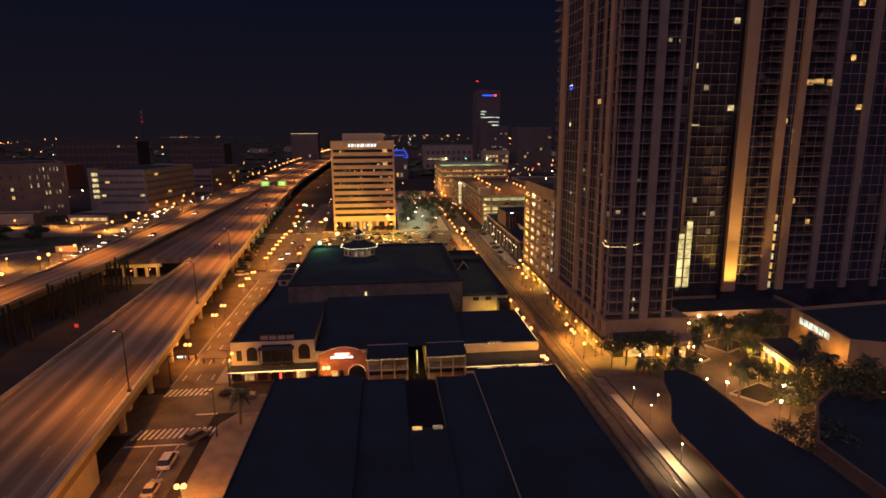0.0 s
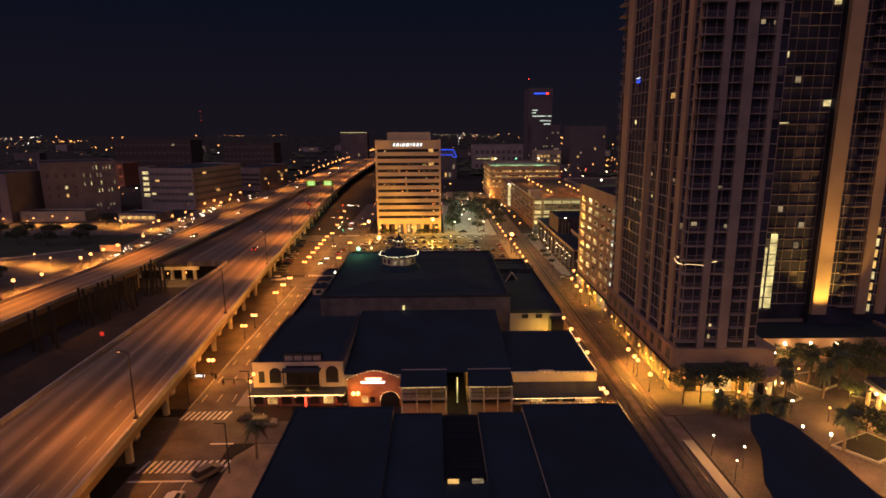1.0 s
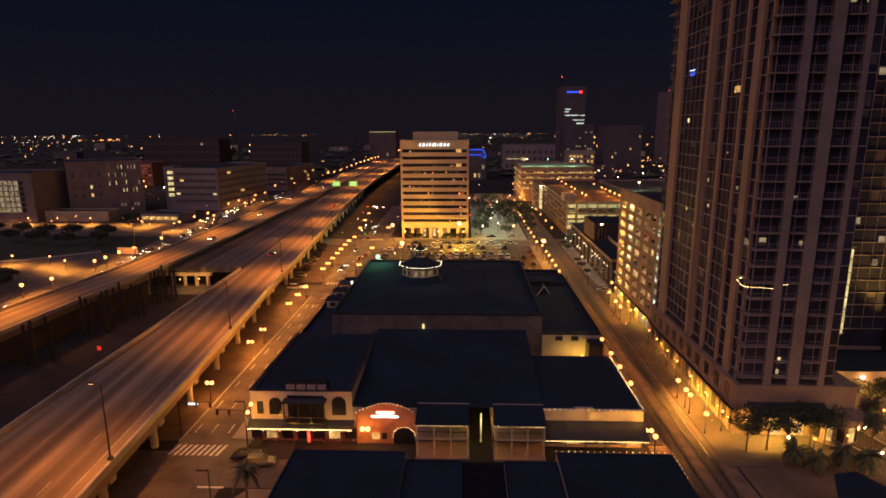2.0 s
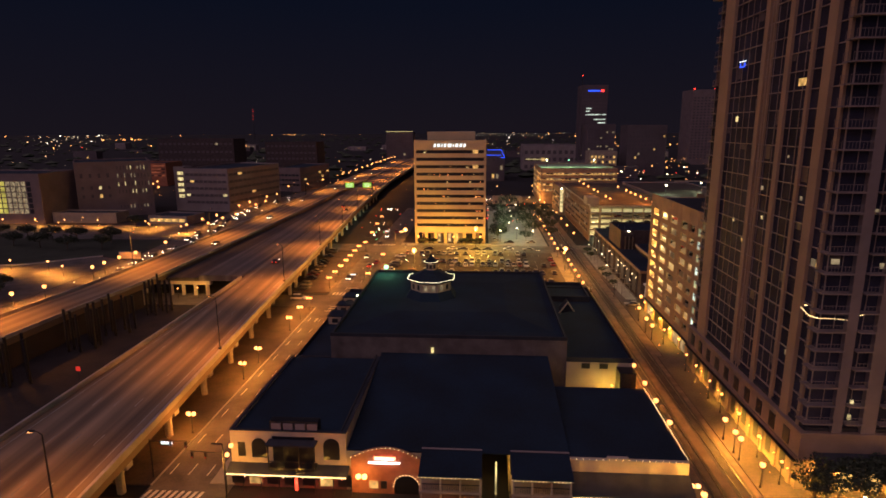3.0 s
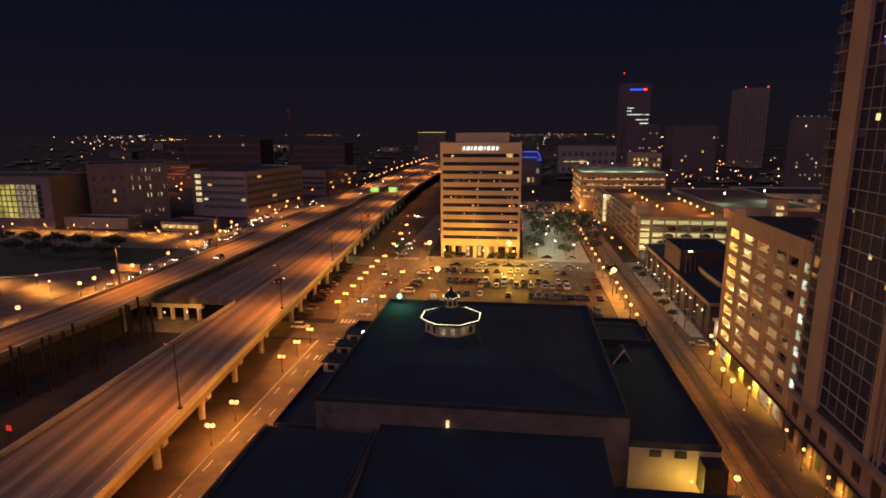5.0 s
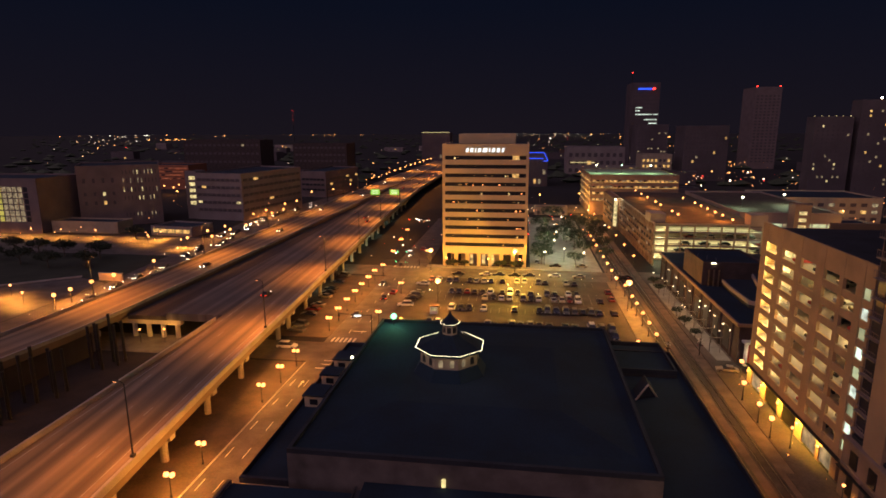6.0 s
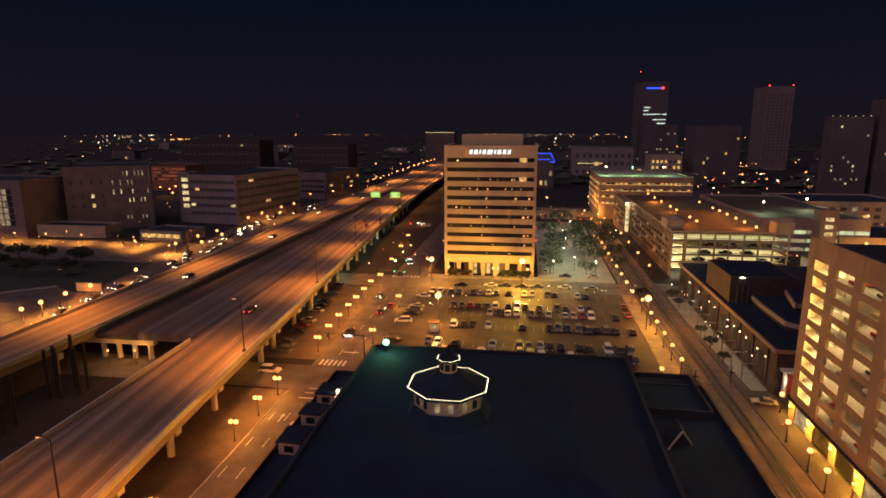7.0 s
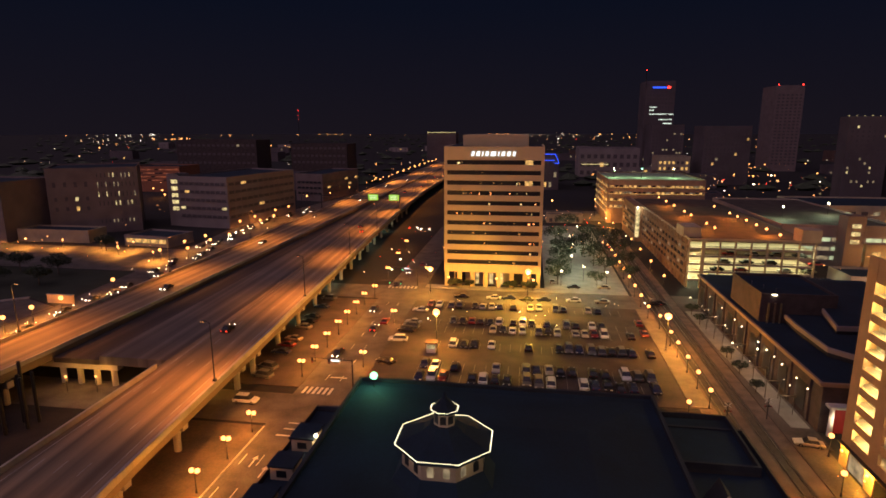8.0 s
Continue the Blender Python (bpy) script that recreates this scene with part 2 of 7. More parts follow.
def tube(bm, x, y, z0, z1, r0, r1=None, n=8, x1=None, y1=None):
    r1 = r0 if r1 is None else r1
    x1 = x if x1 is None else x1
    y1 = y if y1 is None else y1
    ring = [(math.cos(2 * math.pi * i / n), math.sin(2 * math.pi * i / n)) for i in range(n)]
    lo = [bm.verts.new((x + r0 * c, y + r0 * s, z0)) for c, s in ring]
    hi = [bm.verts.new((x1 + r1 * c, y1 + r1 * s, z1)) for c, s in ring]
    bm.faces.new(hi)
    bm.faces.new(lo[::-1])
    for i in range(n):
        bm.faces.new((lo[i], lo[(i + 1) % n], hi[(i + 1) % n], hi[i]))
    return bm


def rod(bm, a, b, r, n=6):
    """A round bar from a to b."""
    a, b = Vector(a), Vector(b)
    q = (b - a).to_track_quat("Z", "Y")
    ring = [q @ Vector((r * math.cos(2 * math.pi * i / n), r * math.sin(2 * math.pi * i / n), 0)) for i in range(n)]
    lo, hi = [bm.verts.new(a + p) for p in ring], [bm.verts.new(b + p) for p in ring]
    bm.faces.new(hi)
    bm.faces.new(lo[::-1])
    for i in range(n):
        bm.faces.new((lo[i], lo[(i + 1) % n], hi[(i + 1) % n], hi[i]))


def ball(bm, x, y, z, r, level=2, flat=1.0):
    bmesh.ops.create_icosphere(bm, subdivisions=level, radius=r, matrix=Matrix.Translation((x, y, z)) @ Matrix.Diagonal((1, 1, flat, 1)))
    return bm


def gem(bm, x, y, z, r):
    """A small eight-sided lump."""
    v = [bm.verts.new(p) for p in ((x + r, y, z), (x, y + r, z), (x - r, y, z), (x, y - r, z), (x, y, z + r), (x, y, z - r))]
    for i in range(4):
        bm.faces.new((v[i], v[(i + 1) % 4], v[4]))
        bm.faces.new((v[(i + 1) % 4], v[i], v[5]))


def bulbs(name, path, step, r, parent, mat=None):
    """A festoon of small bulbs along a line of points."""
    bm = bmesh.new()
    for a, b in zip(path, path[1:]):
        a, b = Vector(a), Vector(b)
        n = max(1, int((b - a).length / step))
        for i in range(n):
            gem(bm, *(a + (b - a) * (i / n)), r)
    ob = part(name, bm, mat or BULB, parent)
    ob["kind"] = "stuff"
    return ob


def arch(bm, x0, x1, z0, z1, y0, y1, n=10):
    """A round-headed panel in a wall that runs along x."""
    r, cx = (x1 - x0) / 2, (x0 + x1) / 2
    pts = [(x0, z0), (x1, z0)] + [(cx + r * math.cos(math.pi * i / n), z1 - r + r * math.sin(math.pi * i / n)) for i in range(n + 1)]
    lo, hi = [bm.verts.new((x, y0, z)) for x, z in pts], [bm.verts.new((x, y1, z)) for x, z in pts]
    bm.faces.new(lo)
    bm.faces.new(hi[::-1])
    for i in range(len(pts)):
        j = (i + 1) % len(pts)
        bm.faces.new((lo[j], lo[i], hi[i], hi[j]))
    return bm


# ---------------------------------------------------------------- ground, streets
structure("ground", cube(-4000, 4000, -600, 4800, -0.6, -0.06), GROUND, "dark bare ground and scrub reaching to the horizon", "ground")
bm = bmesh.new()
box(bm, -46, -33.5, -60, 420, -0.3, 0.0)
structure("road_avenue", bm, ASPHALT, "asphalt avenue beside the elevated highway under orange light", "road")
bm = bmesh.new()
box(bm, -33.5, 34, 104.5, 112, -0.3, 0.0)
box(bm, -75, -46, 98, 114, -0.3, 0.0)
structure("road_cross_street", bm, ASPHALT, "narrow asphalt cross street between low dark roofs", "road")
bm = bmesh.new()
box(bm, -130, -46, 205, 217, -0.3, -0.004)
box(bm, -33.5, 34, 204, 216.5, -0.3, -0.004)
structure("road_second_cross_street", bm, ASPHALT, "asphalt cross street passing under the elevated highway", "road")
bm = bmesh.new()
box(bm, -130, -46, 285, 300, -0.3, -0.004)
box(bm, -33.5, 180, 284, 298, -0.3, -0.004)
structure("road_far_cross_street", bm, ASPHALT, "asphalt cross street in front of the office block", "road")
bm = bmesh.new()
box(bm, 34, 46, -60, 430, -0.3, 0.002)
structure("rail_street", bm, BALLAST, "street paved round two railway tracks with steel rails", "road")
structure("parking_lot_surface", cube(-33.4, 32.5, 222, 283.9, -0.3, 0.004), LOT, "worn asphalt of an open parking lot", "parking lot")
bm = bmesh.new()
box(bm, -74, -46.0, 117, 204, -0.3, 0.13)
structure("kerb_west", cube(-45.99, -45.75, 117, 203.9, -0.3, 0.16), CONCRETE, "pale concrete kerb along the avenue", "kerb")
structure("pavement_west", bm, LOT, "concrete strip with lamp posts beside the viaduct", "pavement")
bm = bmesh.new()
box(bm, -80, -46, 220, 283, -0.3, 0.10)
structure("pavement_northwest", bm, LOT, "paved strip with parked cars beside the viaduct", "pavement")
bm = bmesh.new()
box(bm, -37.2, -33.4, 118, 203.5, -0.3, 0.15)
structure("pavement_shops", bm, PAVING, "concrete pavement along the low dark roofed shops", "pavement")
bm = prism(bmesh.new(), [(-31, 20), (-22, 20), (-22, 104), (-29, 104), (-31.5, 100)], -0.3, 0.15)
structure("pavement_corner", bm, WALKWAY, "pale concrete pavement widening at the street corner", "pavement")
bm = bmesh.new()
box(bm, 32.6, 36.4, 222.5, 284, -0.3, 0.18)
structure("pavement_lot_edge", bm, WALKWAY, "pale concrete walk between the parking lot and the tracks", "pavement")
bm = bmesh.new()
box(bm, 33.2, 36.6, 118, 203.5, -0.3, 0.15)
structure("pavement_track_side", bm, PLAZA, "narrow pavement beside the tracks", "pavement")
bm = bmesh.new()
box(bm, 44.6, 51, 112, 172, -0.3, 0.15)
box(bm, 46, 51, 172, 210, -0.3, 0.15)
box(bm, 46, 52, 210, 300, -0.3, 0.14)
structure("pavement_east", bm, PLAZA, "brick-edged pavement under lamp posts along the podium", "pavement")
structure("plaza", prism(bmesh.new(), [(46.3, 40), (150, 40), (150, 140), (66, 140), (66, 121.9), (51, 121.9), (51, 111.9), (46.3, 111.9)], -0.3, 0.12), PLAZA, "paved plaza with palms and white lamps", "plaza")
for pts in ([(68, 101), (77, 105), (80, 99), (72, 95.5)], [(84, 119), (93, 123), (92, 113)], [(66, 121), (72, 125), (74, 118), (69, 115)], [(76, 128), (86, 131), (88, 125), (80, 121)]):
    cx, cy = sum(q[0] for q in pts) / len(pts), sum(q[1] for q in pts) / len(pts)
    structure("planting_bed_kerb", prism(bmesh.new(), pts, 0.1, 0.42), PAVING, "pale kerb round a planting bed on the plaza", "kerb")
    structure("planting_bed", prism(bmesh.new(), [(cx + 0.88 * (x - cx), cy + 0.88 * (y - cy)) for x, y in pts], 0.423, 0.5), SOIL, "dark soil of a planting bed on the plaza", "ground")
bm = bmesh.new()
box(bm, 43.9, 45.7, 20, 103, -0.3, 0.32)
structure("platform", bm, PLATFORM, "pale concrete rail platform beside the tracks", "platform")
structure("road_far_west", prism(bmesh.new(), [(-141, 100), (-121, 100), (-122, 260), (-130, 340), (-138, 420), (-118, 620), (-132, 620), (-160, 420), (-150, 340), (-141, 260)], -0.3, -0.01), ASPHALT, "asphalt avenue on the far side of the highway", "road")
# extra dark soil strip: the unlit gap is put into the ground colour
structure("works_strip", prism(bmesh.new(), [(-106, 62), (-68, 62), (-74.2, 120), (-74.2, 203), (-98, 203)], -0.3, -0.02), SOIL, "construction strip between the highway decks, its darkness put into the soil", "ground")
structure("road_side_street", prism(bmesh.new(), [(-240, 130), (-141.5, 130), (-141.5, 262), (-156, 268), (-176, 252), (-240, 232)], -0.3, -0.02), ASPHALT, "asphalt side street meeting the far avenue under orange lamps", "road")
structure("kerb_lawn", prism(bmesh.new(), [(-240, 232.3), (-176, 252.3), (-156, 268.3), (-156.4, 269.2), (-176.4, 253.2), (-240, 233.2)], -0.3, 0.45), CONCRETE, "low pale concrete kerb wall along the lawn", "kerb")
structure("lawn_west", prism(bmesh.new(), [(-240, 233.3), (-176.4, 253.3), (-156.4, 269.3), (-141.5, 263), (-141.5, 305), (-240, 305)], -0.3, -0.02), LAWN, "dark grass lawn beyond the highway", "ground")
structure("forecourt_office", cube(-33.4, 33, 298.2, 303, -0.3, 0.14), PAVING, "paved forecourt of the office block", "pavement")
structure("yard_green", cube(6.5, 33, 303.2, 430, -0.3, 0.1), PAVING, "paved yard with parked cars under trees", "parking lot")

structure("road_north_cross_street", cube(-33.4, 180, 452, 492, -0.3, -0.004), ASPHALT, "wide asphalt crossing beyond the office block", "road")
# road paint
bm = bmesh.new()
for x, y0, y1 in ((-41.6, 120, 200), (-38.6, 120, 200), (-44.6, 120, 200), (-41.6, 224, 282), (-38.4, 224, 282), (-40.3, 30, 92), (-36.5, 30, 92)):
    y = y0
    while y < y1:
        if y1 < 95 or y + 3 < y1:
            box(bm, x - 0.07, x + 0.07, y, y + 3, 0.0, 0.012)
        y += 3.2 if y1 < 95 else 9
for x0, x1, y in ((-45.6, -34.6, 93.6), (-37.0, -33.0, 104.2), (-42.5, -37.5, 201.2), (-41, -37.3, 225.5)):
    box(bm, x0, x1, y, y + 0.45, 0.0, 0.012)
ob = structure("lane_lines", bm, PAINT, "worn white lane and stop lines on the asphalt", "road marking")
ob["kind"] = "stuff"


def crosswalk(x0, x1, y0, y1, step, slant=0.0):
    walk_ob = thing("crosswalk", "worn white zebra stripes across the asphalt avenue", "crosswalk", "crosswalks", "structure", (x0, y0, 0))
    n = int((x1 - x0) / step)
    for i in range(n):
        x = i * step
        bm = bmesh.new()
        for q in box(bm, x, x + 0.5 * step, 0, y1 - y0, 0.004, 0.016):
            if q.co.y > 0.5:
                q.co.x += slant
        part("stripe", bm, PAINT, walk_ob)


crosswalk(-45.5, -31.5, 96.0, 99.4, 1.0, 0.5)
crosswalk(-46, -36.4, 112.8, 116.0, 1.0, 0.5)
crosswalk(-44.5, -37.2, 217.6, 220.6, 1.1)
crosswalk(-46, -35, 297, 300, 1.3)
for y in (203.5, 205.6):
    structure("crosswalk_line", cube(-42, -37.5, y, y + 0.3, 0.0, 0.012), PAINT, "white line at the edge of a crossing", "road marking")
bm = bmesh.new()
for y0, y1 in ((277, 282), (263.2, 268), (257, 262), (245.8, 250.6), (232.2, 237), (226, 231)):
    for k in range(21):
        x = -23.2 + 2.52 * k
        box(bm, x - 0.05, x + 0.05, y0, y1, 0.004, 0.014)
ob = structure("stall_lines", bm, HIGHPAINT, "faint painted stall lines of the parking lot", "road marking")
ob["kind"] = "stuff"
# turn arrows
bm = bmesh.new()
for x, y in ((-42.6, 191.5), (-39.8, 189)):
    box(bm, x - 0.12, x + 0.12, y, y + 2.2, 0.0, 0.013)
    v = [bm.verts.new(p) for p in ((x - 0.5, y + 2.2, 0.012), (x + 0.5, y + 2.2, 0.012), (x, y + 3.3, 0.012))]
    bm.faces.new(v)
structure("turn_arrows", bm, PAINT, "white turn arrows painted on the lanes", "road marking")

# rails
for k, x in enumerate((38.3, 42.3)):
    track = thing("railway_track", "pair of steel rails laid flush in dark paving", "railway track", "railway tracks", "structure", (x, 0, 0))
    for s in (-0.72, 0.72):
        part("rail", cube(s - 0.04, s + 0.04, -50, 425, 0.007, 0.07), RAIL, track)
        part("flangeway", cube(s + (-0.16 if s > 0 else 0.05), s + (-0.05 if s > 0 else 0.16), -50, 425, 0.003, 0.010), DARKMETAL, track)
    part("bed", cube(-1.3, 1.3, -50, 425, 0.0, 0.006), TRACKBED, track)

# ---------------------------------------------------------------- elevated highway


def near_right(y):
    return float(np.interp(y, (-60, 110, 152, 184, 216, 251, 300, 365, 430, 540, 900, 1600), (-33, -46.5, -50.2, -53.4, -55.8, -58.6, -62.3, -67.5, -71.5, -76, -78, -60)))


def near_left(y):
    return float(np.interp(y, (-60, 120, 200, 250, 300, 400, 540, 900, 1600), (-62, -68.2, -70.5, -72.5, -75.5, -84, -97, -99, -80)))


def far_right(y):
    return float(np.interp(y, (60, 186, 200, 250, 315, 400, 540, 900, 1600), (-107, -100, -97.6, -97.2, -97, -98, -100, -101.5, -82.5)))


def far_left(y):
    return float(np.interp(y, (60, 150, 200, 300, 400, 540, 900, 1600), (-124, -117, -113, -113, -116, -119, -121, -101)))


DECK = 7.0


def ribbon(name, left, right, y0, y1, z0, z1, mat, label, category, step=15.0):
    """A slab that follows two curved edges."""
    bm = bmesh.new()
    uv = bm.loops.layers.uv.new("UVMap")
    ys = list(np.arange(y0, y1 + 0.1, step))
    rows = []
    for y in ys:
        rows.append([bm.verts.new(p) for p in ((left(y), y, z0), (left(y), y, z1), (right(y), y, z1), (right(y), y, z0))])
    for a, b in zip(rows, rows[1:]):
        for i in range(4):
            j = (i + 1) % 4
            bm.faces.new((a[i], a[j], b[j], b[i]))
    bm.faces.new(rows[0][::-1])
    bm.faces.new(rows[-1])
    for f in bm.faces:
        for lp in f.loops:
            co = lp.vert.co
            lp[uv].uv = (co.x - right(co.y) + 200, co.y)
    bmesh.ops.recalc_face_normals(bm, faces=bm.faces[:])
    ob = part(name, bm, mat)
    return tagged(ob, label, category, kind="structure")


ribbon("highway_deck", near_left, near_right, -45, 1590, DECK - 1.5, DECK, HIGHWAY, "elevated concrete highway deck streaked along its lanes", "highway")
ribbon("parapet_east", lambda y: near_right(y) - 0.35, near_right, -45, 1590, DECK + 0.004, DECK + 0.95, CONCRETE, "concrete parapet along the edge of the highway", "parapet")
ribbon("parapet_fascia", lambda y: near_right(y) + 0.003, lambda y: near_right(y) + 0.12, -45, 1590, DECK - 0.25, DECK + 0.9, CONCRETE, "pale concrete fascia of the highway edge", "parapet")
ribbon("parapet_median", near_left, lambda y: near_left(y) + 0.4, -45, 210, DECK + 0.004, DECK + 0.95, CONCRETE, "concrete barrier on the inner side of the highway", "parapet")
ribbon("highway_deck_west", far_left, far_right, 60, 1590, DECK - 1.5, DECK - 0.01, HIGHWAY, "second elevated highway deck lit orange", "highway")
ribbon("parapet_median", near_left, lambda y: near_left(y) + 0.4, 640, 1590, DECK + 0.004, DECK + 0.95, CONCRETE, "concrete barrier on the inner side of the highway", "parapet")
ribbon("parapet_west_inner", lambda y: far_right(y) - 0.4, far_right, 60, 1590, DECK, DECK + 0.9, CONCRETE, "concrete barrier on the second deck's inner side", "parapet")
ribbon("parapet_west_outer", far_left, lambda y: far_left(y) + 0.4, 60, 1590, DECK, DECK + 0.9, CONCRETE, "concrete barrier on the second deck's outer side", "parapet")
ribbon("embankment_west", lambda y: far_left(y) - 1.5, lambda y: far_left(y) - 0.01, 60, 1590, -0.3, DECK - 0.4, GREYWALL, "concrete retaining wall of the highway", "retaining wall")

ribbon("abutment_east", lambda y: near_right(y) - 1.4, lambda y: near_right(y) - 0.5, -45, 84, -0.3, DECK - 1.503, CONCRETE, "pale concrete abutment wall carrying the highway", "retaining wall", 12.9)
# near-black wall: the darkness under the deck is put into its colour
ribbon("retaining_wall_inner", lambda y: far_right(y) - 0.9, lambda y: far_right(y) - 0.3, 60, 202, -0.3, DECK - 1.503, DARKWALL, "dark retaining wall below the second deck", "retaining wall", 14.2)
# lanes in shadow, drawn by a darker copy of the deck concrete
ribbon("connector_lanes", lambda y: far_right(y) + 0.42 * (near_left(y) - far_right(y)), lambda y: near_left(y) - 0.05, 214, 640, DECK - 1.9, DECK - 0.02, CONNECTOR, "connector lanes beside the highway deck, dimmed in their worn concrete", "highway", 14.2)
ribbon("closed_ramp", lambda y: far_right(y) + 0.3, lambda y: far_right(y) + 0.42 * (near_left(y) - far_right(y)) - 0.1, 214, 640, DECK - 2.0, DECK - 0.9, TAR, "dark closed ramp between the two highway decks", "highway", 14.2)


def lane_paint(name, at, y0, y1, dash, gap, z):
    bm = bmesh.new()
    y = y0
    while y < y1:
        a, b = at(y), at(y + dash)
        v = [bm.verts.new(p) for p in ((a - 0.1, y, z), (a + 0.1, y, z), (b + 0.1, y + dash, z), (b - 0.1, y + dash, z))]
        bm.faces.new(v)
        y += dash + gap
    ob = tagged(part(name, bm, HIGHPAINT), "painted lane lines on the highway deck", "road marking", kind="stuff")
    return ob


lane_paint("edge_line", lambda y: near_right(y) - 2.6, -40, 600, 15, 0, DECK + 0.012)
lane_paint("edge_line", lambda y: near_left(y) + 1.6, -40, 600, 15, 0, DECK + 0.012)
for k in range(1, 4):
    lane_paint("lane_dashes", lambda y, k=k: near_right(y) - 2.6 - 3.7 * k, -40, 400, 3, 9, DECK + 0.012)
lane_paint("edge_line", lambda y: far_right(y) - 1.8, 70, 600, 15, 0, DECK + 0.006)

# bents: columns with capitals under the near deck
for i in range(24):
    y = 99.3 + 15.8 * i
    if 205 < y < 217:
        y = 217.5
    b = thing("viaduct_bent", "concrete columns and beam carrying the highway", "viaduct pier", "viaduct piers", at=(near_right(y), y, 0))
    w = near_right(y) - near_left(y)
    part("cap_beam", bevelled(-w + 1.0, -0.5, -0.75, 0.75, DECK - 2.9, DECK - 1.503), CONCRETE, b)
    for x in (-2.3, -w * 0.5, -w + 2.4):
        bm = tube(bmesh.new(), x, 0, 0, DECK - 4.0, 0.62, 0.62, 10)
        tube(bm, x, 0, DECK - 4.0, DECK - 2.903, 0.62, 1.0, 10)
        part("column", bm, CONCRETE, b)
for y in (204.5, 215.4):
    b = thing("viaduct_bent", "concrete columns under the second highway deck", "viaduct pier", "viaduct piers", at=(far_right(y) + (15 if y > 210 else 0), y, 0))
    part("cap_beam", bevelled(-20, -0.5, -0.75, 0.75, DECK - 3.4, DECK - 2.003), CONCRETE, b)
    for x in (-2, -6, -10, -14):
        part("column", tube(bmesh.new(), x, 0, 0, DECK - 3.403, 0.6, 0.6, 10), CONCRETE, b)

# bare construction piles between the two decks
for gx, gy, n in ((-97, 147, 5), (-96, 166, 8), (-94.5, 178, 6), (-93, 194, 7)):
    for i in range(n):
        x, y = gx + 2.3 * (i % 3) + random.random(), gy + 2.4 * (i // 2) + random.random()
        p = thing("pile", "dark bare steel pile standing between the decks", "pile", "construction piles", at=(x, y, 0))
        bm = tube(bmesh.new(), 0, 0, -0.3, 9.0 + 1.8 * random.random(), 0.34, 0.32, 8)
        part("shaft", bm, DARKMETAL, p)
        part("collar", tube(bmesh.new(), 0, 0, 0.6, 0.9, 0.42, 0.42, 8), DARKMETAL, p)


wl_ = thing("warning_lamp", "red warning lamp on a stand in the dark strip", "warning lamp", at=(-80, 149, 0))
part("stand", tube(bmesh.new(), 0, 0, -0.05, 3.4, 0.08, None, 6), DARKMETAL, wl_)
part("panel", bevelled(-0.5, 0.5, -0.08, 0.08, 3.4, 4.4, r=0.05), REDSOFT, wl_)
# highway lighting: tall poles on the parapets, shielded heads facing down
def highway_pole(x, y, side, z=DECK, h=11.0):
    p = thing("highway_light_pole", "tall dark light pole with a bent arm on the parapet", "light pole", "highway light poles", at=(x, y, z))
    bm = tube(bmesh.new(), 0, 0, 0, h, 0.13, 0.08, 8)
    part("mast", bm, DARKMETAL, p)
    part("base", bevelled(-0.3, 0.3, -0.3, 0.3, -0.02, 0.45, r=0.04), DARKMETAL, p)
    bm = bmesh.new()
    rod(bm, (0, 0, h - 0.05), (side * 0.5, 0, h + 0.3), 0.06)
    rod(bm, (side * 0.5, 0, h + 0.3), (side * 1.0, 0, h + 0.36), 0.05)
    part("arm", bm, DARKMETAL, p)
    part("lamp_head", bevelled(side * 1.3 - 0.45, side * 1.3 + 0.45, -0.18, 0.18, h + 0.26, h + 0.46, r=0.05), DARKMETAL, p)
    # added lens and spot: the pole heads look unlit, their light is assumed
    part("lens", cube(side * 1.3 - 0.32, side * 1.3 + 0.32, -0.13, 0.13, h + 0.225, h + 0.258), HEAD, p)
    spot(x + side * 1.3, y, z + h + 0.1, 2000 if y < 60 else 2300 if y < 160 else 3700 if y < 400 else 5200 if y < 580 else 8500, angle=146, tx=side * 0.06)


for y in (-6, 46, 98.8, 151.5, 204.5, 258, 311, 365, 420, 480, 545):
    highway_pole(near_right(y) - 0.2, y, -1, DECK + 0.95)
for y in (610, 690, 780, 880, 1000, 1150):
    highway_pole(near_right(y) - 0.2, y, -1, DECK + 0.95)
for y in (110, 165, 222, 278, 335, 395, 460, 530, 600, 700, 820):
    highway_pole(far_left(y) + 0.2, y, 1, DECK + 0.88)


# ---------------------------------------------------------------- street lamps
def twin_lamp():
    p = thing("street_lamp", "dark twin-globe street lamp glowing orange", "street lamp", "twin globe street lamps")
    bm = tube(bmesh.new(), 0, 0, 0, 0.5, 0.2, 0.13, 8)
    tube(bm, 0, 0, 0.5, 3.5, 0.08, 0.06, 8)
    part("post", bm, DARKMETAL, p)
    bm = bmesh.new()
    rod(bm, (-0.48, 0, 3.35), (0.48, 0, 3.35), 0.05)
    part("arm", bm, DARKMETAL, p)
    for x in (-0.48, 0.48):
        # globe larger than life: part of the glare is built into its size
        part("globe", ball(bmesh.new(), x, 0, 3.68, 0.4), GLOBE, p)
        part("cap", tube(bmesh.new(), x, 0, 3.95, 4.12, 0.14, 0.04, 8), DARKMETAL, p)
    return p


